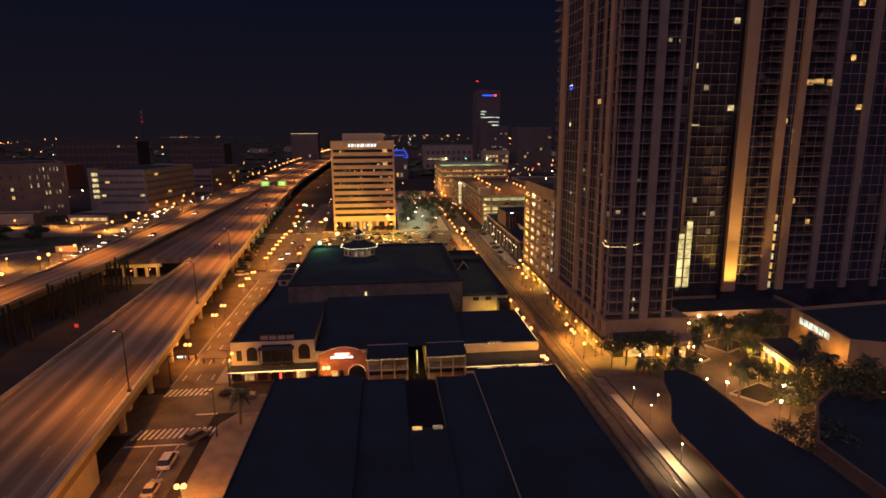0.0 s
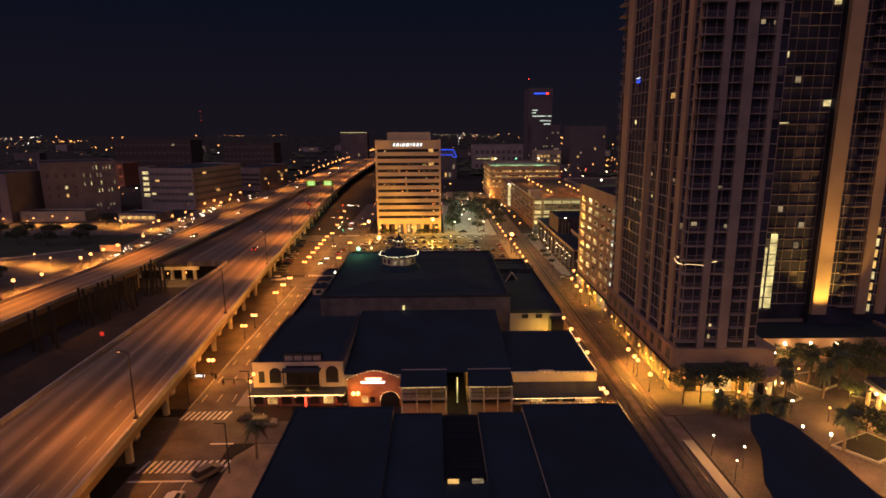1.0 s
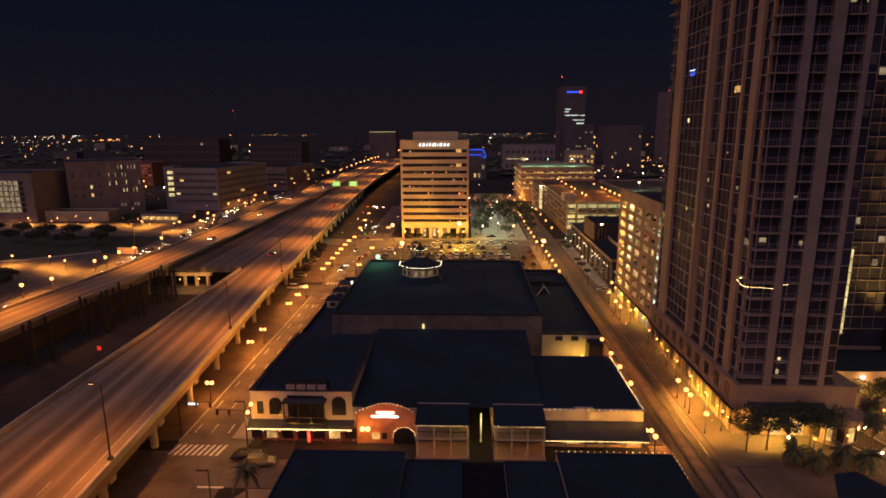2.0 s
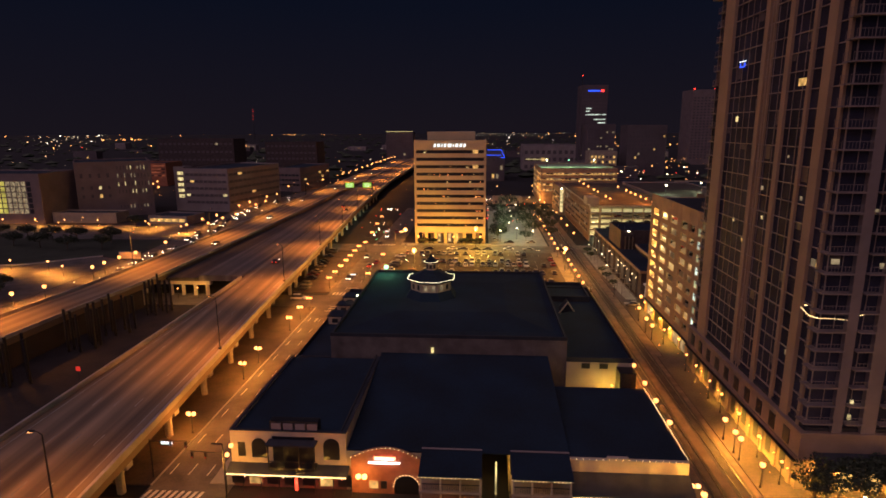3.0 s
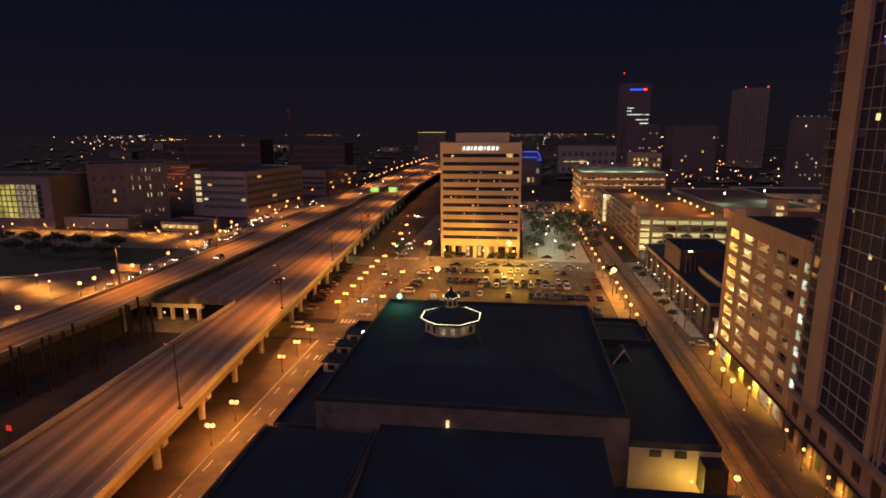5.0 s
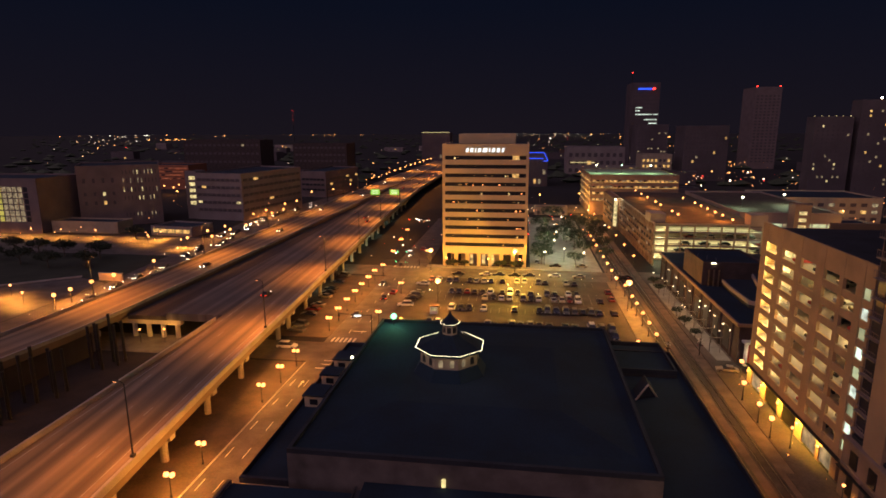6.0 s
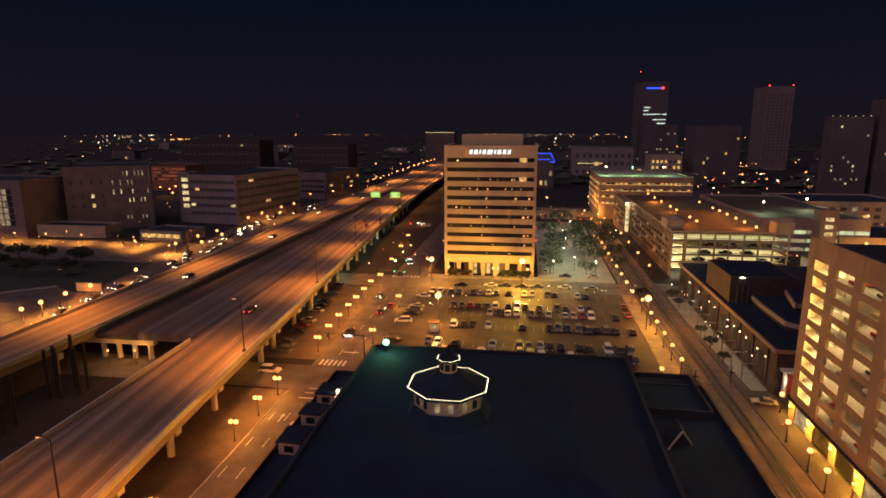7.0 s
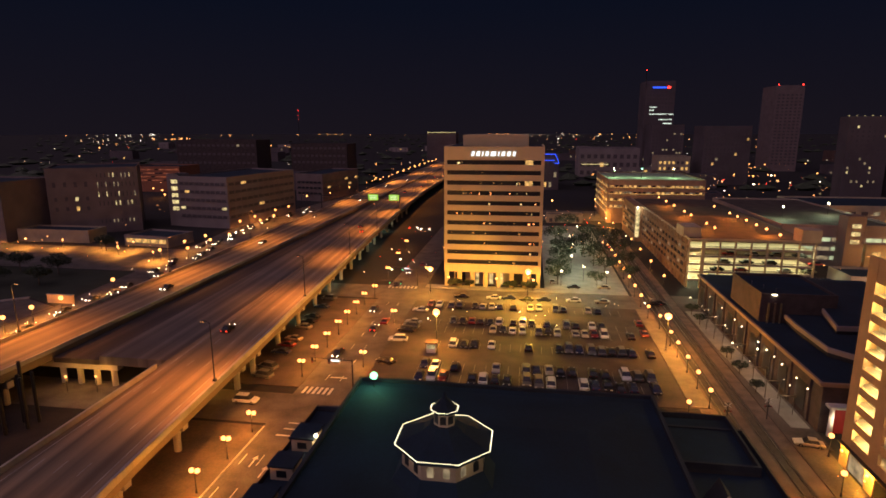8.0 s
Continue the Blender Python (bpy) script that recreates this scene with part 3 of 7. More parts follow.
def single_lamp(glow=None, r=0.44):
    p = thing("street_lamp", "dark post lamp with one glowing orange globe", "street lamp", "single globe street lamps")
    bm = tube(bmesh.new(), 0, 0, 0, 0.5, 0.2, 0.13, 8)
    tube(bm, 0, 0, 0.5, 3.5, 0.08, 0.06, 8)
    if glow:
        tube(bm, 0, 0, -4.0, 0.0, 0.1, 0.1, 8)
    part("post", bm, DARKMETAL, p)
    # globe radius also takes in the lamp's glare
    part("globe", ball(bmesh.new(), 0, 0, 3.72, r), glow or GLOBE, p)
    part("cap", tube(bmesh.new(), 0, 0, 4.02, 4.2, 0.15, 0.04, 8), DARKMETAL, p)
    return p


def place(master, spots):
    for i, (x, y, z) in enumerate(spots):
        if i == 0:
            master.location = (x, y, z)
        else:
            copy_thing(master, pose(x, y, z))


TWINS = [(-47, y, 0.13) for y in (132, 154, 162.5, 184, 193, 201.6)] + [(-47.2 - 0.02 * (y - 225), y, 0.1) for y in (225, 233.3, 242, 251, 259, 268, 277)]
TWINS += [(-35.2, y, 0.15) for y in (132.6, 139.2, 163.5, 170.5)]
TWINS += [(-29.9, 75.6, 0.15), (-29.9, 54, 0.15), (-47.4, 286, 0.0), (-49, 310, 0.0), (-51, 335, 0.0), (-53, 360, 0.0), (-35.5, 232, 0.004), (-35.5, 262, 0.004), (-35, 312, 0.0)]
place(twin_lamp(), TWINS)
for x, y, z in TWINS:
    point(x, y, 3.1, 1000 if y < 100 else 480 if y < 210 else 380)
SINGLES = [(35.4, y, 0.15) for y in (133.8, 141.7, 149, 157.5, 165.7, 182.2, 196)] + [(35.85, y, 0.18) for y in (222.6, 231, 239, 247.6, 254.8, 267)]
SINGLES += [(45.1, y, 0.15) for y in (122, 129.2, 131.3, 135.4)] + [(46.3, 182.7, 0.15), (46.3, 188, 0.15)]
SINGLES += [(50.2, 208.0, 0.15), (46.8, 197.0, 0.15)]
SINGLES += [(x, 217.4, 0.0) for x in (30.6, 16.7, 3.5, -17, -31)] + [(34, 114.5, 0.0)]
place(single_lamp(), SINGLES)
PODLAMPS = [(48.3, y, 0.15) for y in (123.0, 130.2, 137.6, 145.0, 150.8, 158.1, 163.9, 179.7)]
place(single_lamp(r=0.24), PODLAMPS)
for x, y, z in PODLAMPS:
    spot(x, y, 3.4, 60, (1.0, 0.42, 0.05), angle=160, radius=0.2)
for i, (x, y, z) in enumerate(SINGLES):
    spot(x, y, 3.3, 560 if x > 45 and y < 140 else 400 if 120 < y < 140 else 170 if x > 45 else 230 if y > 220 else 620, (1.0, 0.4, 0.05) if y > 220 or x > 45 else SODIUM, angle=164, radius=0.36)
FARS = [(34.6, 276 + 11 * i, 0.0) for i in range(9)] + [(46.5, 312 + 22 * i, 0.0) for i in range(4)]
place(single_lamp(HEADFAR, 0.45), FARS)
for x, y, z in FARS[::2]:
    point(x, y, 3.2, 300)


def tall_lamp(x, y, h, watts, mat=None, color=(1.0, 0.40, 0.055)):
    p = thing("lot_lamp", "tall dark pole with a glaring sodium flood lamp", "lamp post", "parking lot lamps", at=(x, y, 0))
    part("pole", tube(bmesh.new(), 0, 0, 0, h, 0.11, 0.08, 8), DARKMETAL, p)
    part("foot", tube(bmesh.new(), 0, 0, 0, 0.7, 0.3, 0.28, 10), CONCRETE, p)
    part("bracket", bevelled(-0.35, 0.35, -0.1, 0.1, h - 0.15, h + 0.05, r=0.03), DARKMETAL, p)
    # oversized ball: the flood lamp's bloom is put into its shape
    part("lens", ball(bmesh.new(), 0, 0, h + 0.8, 0.85, 2, 0.85), mat or HEAD, p)
    point(x, y - 0.9, h + 0.2, watts, color)
    return p


tall_lamp(-21.2, 247, 8.0, 2300)
tall_lamp(0.8, 286, 9.2, 7600, color=(1.0, 0.52, 0.06))
tall_lamp(34.2, 251.8, 8.0, 1700)
tall_lamp(-30.5, 292, 7.5, 2600)


# ---------------------------------------------------------------- walls with windows
def along(a, b):
    """Unit direction and outward normal (to the right of a to b) of a wall on plan."""
    d = Vector((b[0] - a[0], b[1] - a[1], 0))
    return d.length, d.normalized(), Vector((d.y, -d.x, 0)).normalized()


def wall_box(bm, a, b, s0, s1, z0, z1, out0, out1):
    """A block on the wall a to b: from s0 to s1 along it, z0 to z1 up, out0 to out1 in front of it."""
    n_, d, o = along(a, b)
    base = Vector((a[0], a[1], 0))
    lo = [base + d * s + o * t for s, t in ((s0, out1), (s1, out1), (s1, out0), (s0, out0))]
    v = [bm.verts.new((p.x, p.y, z)) for z in (z0, z1) for p in lo]
    for f in ((3, 2, 1, 0), (4, 5, 6, 7), (0, 1, 5, 4), (1, 2, 6, 5), (2, 3, 7, 6), (3, 0, 4, 7)):
        bm.faces.new([v[i] for i in f])
    return bm


def windows(parent, a, b, rows, n, fill, lit=0.1, mats=None, dark=None, margin=1.0, ledge=True, seed=1):
    """Panes in reveals along a wall: rows of (bottom, top), n to a row."""
    rnd = random.Random(seed)
    length, d, o = along(a, b)
    pitch = (length - 2 * margin) / n
    for z0, z1 in rows:
        for i in range(n):
            s0 = margin + pitch * (i + 0.5 - fill / 2)
            s1 = s0 + pitch * fill
            m = rnd.choice(mats or [LITROOM, LITWARM]) if rnd.random() < lit else (dark or GLASS)
            part("pane", wall_box(bmesh.new(), a, b, s0, s1, z0, z1, -0.2, 0.03), m, parent)
        if ledge:
            part("ledge", wall_box(bmesh.new(), a, b, margin * 0.5, length - margin * 0.5, z0 - 0.25, z0 - 0.003, 0.0, 0.22), parent.children[0].data.materials[0], parent)


def block(name, pts, h, mat, label, category="building", roof=None, parapet=0.9, group="", rim=None):
    """A building shell on a plan outline: walls, a parapet and a roof deck set below it."""
    p = thing(name, label, category, group)
    part("wall", prism(bmesh.new(), pts, -0.1, h - parapet), mat, p)
    cx, cy = sum(q[0] for q in pts) / len(pts), sum(q[1] for q in pts) / len(pts)
    inner = [(x + (cx - x) * 0.5 / max(1.0, math.hypot(cx - x, cy - y)) * 1.0, y + (cy - y) * 0.5 / max(1.0, math.hypot(cx - x, cy - y)) * 1.0) for x, y in pts]
    bm = bmesh.new()
    n = len(pts)
    for i in range(n):
        j = (i + 1) % n
        q = [pts[i], pts[j], inner[j], inner[i]]
        lo = [bm.verts.new((x, y, h - parapet + 0.002)) for x, y in q]
        hi = [bm.verts.new((x, y, h)) for x, y in q]
        bm.faces.new(hi)
        bm.faces.new((lo[0], lo[1], hi[1], hi[0]))
        bm.faces.new((lo[2], lo[3], hi[3], hi[2]))
    part("parapet", bm, rim or mat, p)
    part("roof", prism(bmesh.new(), inner, h - parapet + 0.003, h - parapet + 0.08), roof or ROOF, p)
    return p


def rect(x0, x1, y0, y1):
    return [(x0, y0), (x1, y0), (x1, y1), (x0, y1)]


# ---------------------------------------------------------------- office block with ribbon windows
FX0, FX1, FY0, FY1 = -27.4, 5.0, 302.0, 330.0
fw = thing("office_block", "cream concrete office block with eleven dark window ribbons", "office building")
part("core", cube(FX0 + 0.6, FX1 - 0.6, FY0 + 0.6, FY1 - 0.6, 5.2, 46.2), DARKSLAB, fw)
BANDS = [8.75 + 3.315 * i for i in range(11)]
edges = [5.2] + [z for c in BANDS for z in (c - 0.72, c + 0.72)] + [47.0]
for z0, z1 in zip(edges[0::2], edges[1::2]):
    bm = bmesh.new()
    box(bm, FX0, FX1, FY0, FY1, z0, z1)
    bmesh.ops.bevel(bm, geom=bm.edges[:], offset=0.05, segments=1, affect="EDGES")
    part("spandrel", bm, OFFICE, fw)
for c in BANDS:
    for x in (FX0, FX1 - 1.0):
        for y in (FY0, FY1 - 1.0):
            part("corner_pier", cube(x + 0.004, x + 0.996, y + 0.004, y + 0.996, c - 0.72, c + 0.72), OFFICE, fw)
rnd = random.Random(7)
for k, c in enumerate(BANDS):
    n = 12
    w = (FX1 - FX0 - 2.0) / n
    for i in range(n):
        x = FX0 + 1.0 + w * i
        m = LITWARM if rnd.random() < 0.012 else GLASS
        part("pane", cube(x + 0.03, x + w - 0.03, FY0 + 0.32, FY0 + 0.4, c - 0.718, c + 0.718), m, fw)
    bm = bmesh.new()
    for i in range(n + 1):
        box(bm, FX0 + 1.0 + w * i - 0.03, FX0 + 1.0 + w * i + 0.03, FY0 + 0.25, FY0 + 0.42, c - 0.718, c + 0.718)
    part("mullions", bm, DARKMETAL, fw)["kind"] = "stuff"
    for xs, xe in ((FX1 - 0.4, FX1 - 0.32), (FX0 + 0.32, FX0 + 0.4)):
        part("side_ribbon", cube(xs, xe, FY0 + 1.0, FY1 - 1.0, c - 0.718, c + 0.718), GLASS, fw)
# glowing chips on the panes in place of lot lamp reflections
for k in range(48):
    c, x = rnd.choice(BANDS), rnd.uniform(FX0 + 1.5, FX1 - 2.5)
    part("office_light", cube(x, x + rnd.uniform(0.2, 0.7), FY0 + 0.22, FY0 + 0.3, c - 0.3 + rnd.uniform(-0.3, 0.3), c + 0.05), rnd.choice([LITSTAIR, GLOBE, LITWARM]), fw)
# penthouse, lobby
part("penthouse", bevelled(-21.6, -0.2, 306, 324, 46.9, 50.6, r=0.08), OFFICE, fw)
part("roof", cube(FX0 + 0.7, FX1 - 0.7, FY0 + 0.7, FY1 - 0.7, 47.0, 47.03), ROOF, fw)
for i, x in enumerate(np.linspace(FX0 + 0.8, FX1 - 0.8, 8)):
    part("lobby_column", bevelled(x - 0.7, x + 0.7, FY0 + 0.2, FY0 + 1.6, 0.0, 5.2, r=0.06), OFFICE, fw)
part("lobby_wall", cube(FX0 + 3, FX1 - 3, FY0 + 3.5, FY1 - 3, 0, 5.2), GREYWALL, fw)
for x0, x1, m in ((-24, -20.5, GLASS), (-16.9, -15.9, LITROOM), (-12.2, -11.0, LITROOM), (-8.4, -7.6, LITROOM), (-4, 0.5, GLASS)):
    part("lobby_glazing", cube(x0, x1, FY0 + 3.4, FY0 + 3.52, 0.4, 4.2), m, fw)
# roof sign: nine leaning strokes instead of letters
x = -18.5
for w in (0.85, 1.1, 0.4, 1.0, 1.6, 0.4, 1.1, 1.05, 0.85):
    bm = bmesh.new()
    v = box(bm, x, x + w, FY0 - 0.28, FY0 - 0.02, 44.0, 45.4)
    for q in v[4:]:
        q.co.x += 0.3
    part("sign_stroke", bm, SIGNWHITE, fw, "glowing white sign shape")
    x += w + 0.72
# added floods that brighten the office base, not known lamps
for x, w in ((-25.5, 120), (-9.5, 50), (2.6, 200)):
    p = thing("wall_lamp", "added sodium floodlight brightening the foot of the office block", "floodlight", "office floodlights", at=(x, 299.4, 0.14))
    part("stem", tube(bmesh.new(), 0, 0, 0, 3.4, 0.08, 0.06, 8), DARKMETAL, p)
    part("lens", ball(bmesh.new(), 0, 0, 3.7, 0.42, 2, 0.8), HEAD, p)
    point(x, 298.8, 4.3, w)

# ---------------------------------------------------------------- low block in the middle: hall with the lit cupola
hall = thing("market_hall", "large hall with flat dark roof and cream walls", "building")
part("wall", cube(-26, 20, 148, 199, -0.1, 12.6), HALLWALL, hall)
for b_ in ((-26, 20, 148, 148.5), (-26, 20, 198.5, 199), (-26, -25.5, 148.5, 198.5), (19.5, 20, 148.5, 198.5)):
    part("parapet", cube(*b_, 12.603, 13.25), ROOF_WARM, hall)
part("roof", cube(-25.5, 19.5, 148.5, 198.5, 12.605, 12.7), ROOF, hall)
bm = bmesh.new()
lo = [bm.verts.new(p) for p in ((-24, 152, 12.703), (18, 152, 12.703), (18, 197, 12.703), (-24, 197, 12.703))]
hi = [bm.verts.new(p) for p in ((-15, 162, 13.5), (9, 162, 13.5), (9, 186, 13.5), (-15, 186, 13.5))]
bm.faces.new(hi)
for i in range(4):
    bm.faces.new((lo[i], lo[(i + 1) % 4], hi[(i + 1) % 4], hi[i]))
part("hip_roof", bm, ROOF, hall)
part("wall_lamp", bevelled(-6.1, -5.6, 147.6, 147.998, 9.7, 10.7, r=0.04), LITSTAIR, hall)

wing = block("east_wing", rect(20.01, 32.4, 147.6, 197.5), 9.4, TAN, "lower tan wing of the hall with dark roof", roof=ROOF, rim=ROOF_WARM)
for x in (23.6, 27.0):
    part("pane", cube(x - 0.8, x + 0.8, 147.4, 147.62, 7.3, 8.3), GLASS, wing)
part("bay", bevelled(29.4, 32.4, 144.4, 147.55, 3.4, 7.8, r=0.05), DARKMETAL, wing)
part("bay_foot", cube(29.7, 32.1, 144.8, 147.55, 0, 3.397), TAN, wing)
part("yard_lamp", ball(bmesh.new(), 28.6, 146.9, 4.2, 0.22), GLOBE, wing)
point(28.3, 145.6, 4.4, 90, (1, 0.66, 0.1))
point(24.5, 144.8, 5.0, 22, (1, 0.62, 0.12))
gable = thing("roof_gable", "small tan gabled dormer on the dark roof", "dormer")
bm = bmesh.new()
v = [bm.verts.new(p) for p in ((22.4, 177.0, 8.5), (26.0, 178.8, 8.5), (24.4, 178.0, 10.9), (22.6, 181.2, 8.5), (26.2, 183.0, 8.5), (24.6, 182.2, 10.9))]
for f in ((0, 1, 2), (3, 5, 4), (0, 2, 5, 3), (1, 4, 5, 2), (0, 3, 4, 1)):
    bm.faces.new([v[i] for i in f])
part("gable", bm, ROOF_WARM, gable)
bm = bmesh.new()
rod(bm, (22.3, 176.95, 8.5), (24.4, 177.95, 11.0), 0.16)
rod(bm, (24.4, 177.95, 11.0), (26.1, 178.75, 8.5), 0.16)
part("gable_trim", bm, STUCCO, gable, "pale gable trim")
# rear wing walls near black, their missing light put into the colour
block("rear_wing", rect(20.02, 31.2, 186.5, 200.5), 10.0, DARKWALL, "taller rear wing with flat dark roof", rim=ROOF_WARM)
block("west_wing", rect(-33.6, -26.01, 149.5, 199), 7.6, TAN, "low west wing with dark roof over the pavement", roof=ROOF, rim=ROOF_WARM)
for y, d in ((173, 4.0), (181, 3.2), (188.5, 4.0)):
    dm = thing("roof_dormer", "cream stucco dormer block with a dark lid", "dormer", "roof dormers", at=(-31.2, y, 6.7))
    part("wall", cube(-1.6, 1.6, -d / 2, d / 2, 0, 2.0), TAN, dm)
    part("lid", bevelled(-1.9, 1.9, -d / 2 - 0.3, d / 2 + 0.3, 2.002, 2.3, r=0.05), ROOF, dm)
    part("opening", cube(-0.7, 0.7, -d / 2 - 0.05, -d / 2 + 0.02, 0.5, 1.5), GLASS, dm)
w_l = thing("wall_lamp", "small bright bulkhead lamp on a roof dormer", "wall lamp", at=(-29.4, 187, 9.0))
part("bracket", cube(-0.25, 0.1, -0.1, 0.1, 0.0, 0.25), DARKMETAL, w_l)
part("lens", ball(bmesh.new(), 0.2, 0, 0.2, 0.28), WHITEGLOBE, w_l)
point(-28.8, 186.6, 9.2, 60, (1, 0.75, 0.4))

# green lamp mast at the roof corner
g_l = thing("mast_lamp", "mercury flood lamp with green glare on a roof mast", "floodlight", at=(-23.0, 196.6, 12.7))
part("mast", tube(bmesh.new(), 0, 0, 0, 1.4, 0.09, 0.07, 8), DARKMETAL, g_l)
part("lens", ball(bmesh.new(), 0, 0, 1.95, 0.62), GREENHEAD, g_l)
point(-22.6, 195.5, 15.2, 120, (0.35, 1.0, 0.45))

# cupola
OX, OY = -8.4, 174.4


def ring(bm, r, z, n=8, turn=22.5):
    return [bm.verts.new((OX + r * math.cos(radians(turn + 360 * i / n)), OY + r * math.sin(radians(turn + 360 * i / n)), z)) for i in range(n)]


def loft(bm, rings, cap=True):
    for a, b in zip(rings, rings[1:]):
        for i in range(len(a)):
            j = (i + 1) % len(a)
            bm.faces.new((a[i], a[j], b[j], b[i]))
    if cap:
        bm.faces.new(rings[-1])
        bm.faces.new(rings[0][::-1])
    return bm


cup = thing("cupola", "octagonal cupola edged with white bulb strings on the dark roof", "cupola")
bm = bmesh.new()
part("drum", loft(bm, [ring(bm, 5.0, 15.3), ring(bm, 5.0, 17.4)]), TAN, cup)
bm = bmesh.new()
part("drum_skirt", loft(bm, [ring(bm, 6.6, 13.0), ring(bm, 5.06, 15.297)]), ROOF, cup)
bm = bmesh.new()
part("roof", loft(bm, [ring(bm, 5.75, 17.5), ring(bm, 5.75, 17.9), ring(bm, 4.0, 18.6), ring(bm, 2.6, 19.2), ring(bm, 1.75, 19.8)]), ROOF, cup)
bm = bmesh.new()
part("cornice", loft(bm, [ring(bm, 5.1, 17.2), ring(bm, 5.6, 17.497)]), STUCCO, cup)
bm = bmesh.new()
part("lantern", loft(bm, [ring(bm, 1.25, 19.803), ring(bm, 1.25, 21.4)]), STUCCO, cup)
bm = bmesh.new()
part("lantern_roof", loft(bm, [ring(bm, 1.6, 21.403), ring(bm, 1.6, 21.65), ring(bm, 1.0, 22.2), ring(bm, 0.35, 22.9), ring(bm, 0.06, 23.7)]), ROOF, cup)
for i in range(8):
    a = radians(45 * i)
    for k, s in ((0, -0.9), (1, 0.9)):
        ap = 5.0 * math.cos(radians(22.5))
        bm = arch(bmesh.new(), s - 0.36, s + 0.36, 15.7, 16.95, -0.02, 0.06)
        bmesh.ops.transform(bm, matrix=Matrix.Translation((OX + ap * math.cos(a), OY + ap * math.sin(a), 0)) @ Matrix.Rotation(a - math.pi / 2 + math.pi, 4, "Z") @ Matrix.Translation((0, -0.04, 0)), verts=bm.verts[:])
        part("arched_window", bm, LITDIM if (i, k) in ((6, 0), (6, 1), (7, 0)) else GLASS, cup)
    ap = 1.25 * math.cos(radians(22.5))
    bm = cube(-0.35, 0.35, -0.03, 0.05, 20.1, 21.1)
    bmesh.ops.transform(bm, matrix=Matrix.Translation((OX + ap * math.cos(a), OY + ap * math.sin(a), 0)) @ Matrix.Rotation(a + math.pi / 2, 4, "Z"), verts=bm.verts[:])
    part("lantern_window", bm, GLASS, cup)
for r, z, step, rr in ((5.85, 17.95, 0.25, 0.075), (1.65, 21.7, 0.2, 0.06)):
    path = [(OX + r * math.cos(radians(22.5 + 45 * i)), OY + r * math.sin(radians(22.5 + 45 * i)), z) for i in range(9)]
    bulbs("bulb_string", path, step, rr, cup, BULBW)
for i in range(8):
    a = radians(45 * i)
    point(OX + 6.3 * math.cos(a), OY + 6.3 * math.sin(a), 17.0, 2.6, (1, 0.85, 0.5), 0.2)
for i in range(0, 8, 2):
    a = radians(45 * i)
    point(OX + 2.5 * math.cos(a), OY + 2.5 * math.sin(a), 21.2, 1.5, (1, 0.85, 0.5), 0.15)

# ---------------------------------------------------------------- middle row: restaurant fronts facing the cross street
left = thing("corner_restaurant", "cream stucco corner restaurant with arched windows and dark balcony", "building")
part("wall", cube(-33.4, -16.0, 118, 146.5, -0.1, 8.6), STUCCO, left)
bm = bmesh.new()
for b_ in ((-33.4, -16, 118, 118.4), (-33.4, -33, 118.4, 146.5), (-16.4, -16, 118.4, 146.5)):
    box(bm, *b_, 8.6, 9.1)
part("parapet", bm, STUCCO, left)
bm = bmesh.new()
for b_ in ((-33.5, -15.9, 117.9, 118.5), (-33.5, -32.9, 118.51, 146.5), (-16.5, -15.9, 118.51, 146.5)):
    box(bm, *b_, 9.103, 9.2)
part("coping", bm, ROOF_WARM, left)
part("roof", cube(-33, -16.4, 118.4, 146.5, 8.603, 8.7), ROOF, left)
part("screen", cube(-27.5, -20.2, 118.6, 120.0, 8.75, 10.4), DARKMETAL, left)
for i in range(4):
    part("louvre", bevelled(-27.2 + 1.8 * i, -25.7 + 1.8 * i, 118.3, 118.59, 9.2, 10.1, r=0.04), GREYWALL, left)
part("window", cube(-32.3, -31.2, 117.93, 118.03, 4.9, 7.2), GLASS, left)
part("arched_window", arch(bmesh.new(), -30.2, -28.0, 4.8, 7.9, 117.92, 118.03), GLASS, left)
part("arched_window", arch(bmesh.new(), -19.4, -17.0, 4.8, 8.2, 117.92, 118.03), GLASS, left)
part("balcony", cube(-27.3, -20.4, 116.4, 117.998, 3.9, 4.15), DARKMETAL, left)
part("balcony_back", cube(-27.0, -20.7, 117.9, 118.04, 4.3, 8.3), GLASS, left)
part("balcony_roof", bevelled(-27.5, -20.2, 116.2, 117.99, 7.6, 7.9, r=0.04), AWNING, left)
bm = bmesh.new()
box(bm, -27.3, -20.4, 116.42, 116.5, 5.1, 5.2)
for i in range(24):
    box(bm, -27.25 + 0.296 * i, -27.2 + 0.296 * i, 116.44, 116.48, 4.15, 5.1)
part("balcony_rail", bm, DARKMETAL, left)
for x in (-27.2, -24.9, -22.7, -20.5):
    part("balcony_post", cube(x - 0.08, x + 0.08, 116.45, 116.6, 4.15, 7.6), DARKMETAL, left)
bm = bmesh.new()
v = box(bm, -33.7, -15.6, 116.3, 118, 3.0, 3.16)
for q in v:
    if q.co.y > 117:
        q.co.z += 0.75
part("awning", bm, AWNING, left)
# dark sheet over the stucco, its colour standing in for awning shade
part("shopfront", cube(-33.3, -16.1, 117.86, 117.999, 0, 2.95), BRICKDARK, left)
bulbs("bulb_string", [(-33.7, 116.22, 2.98), (-15.6, 116.22, 2.98)], 0.26, 0.125, left)
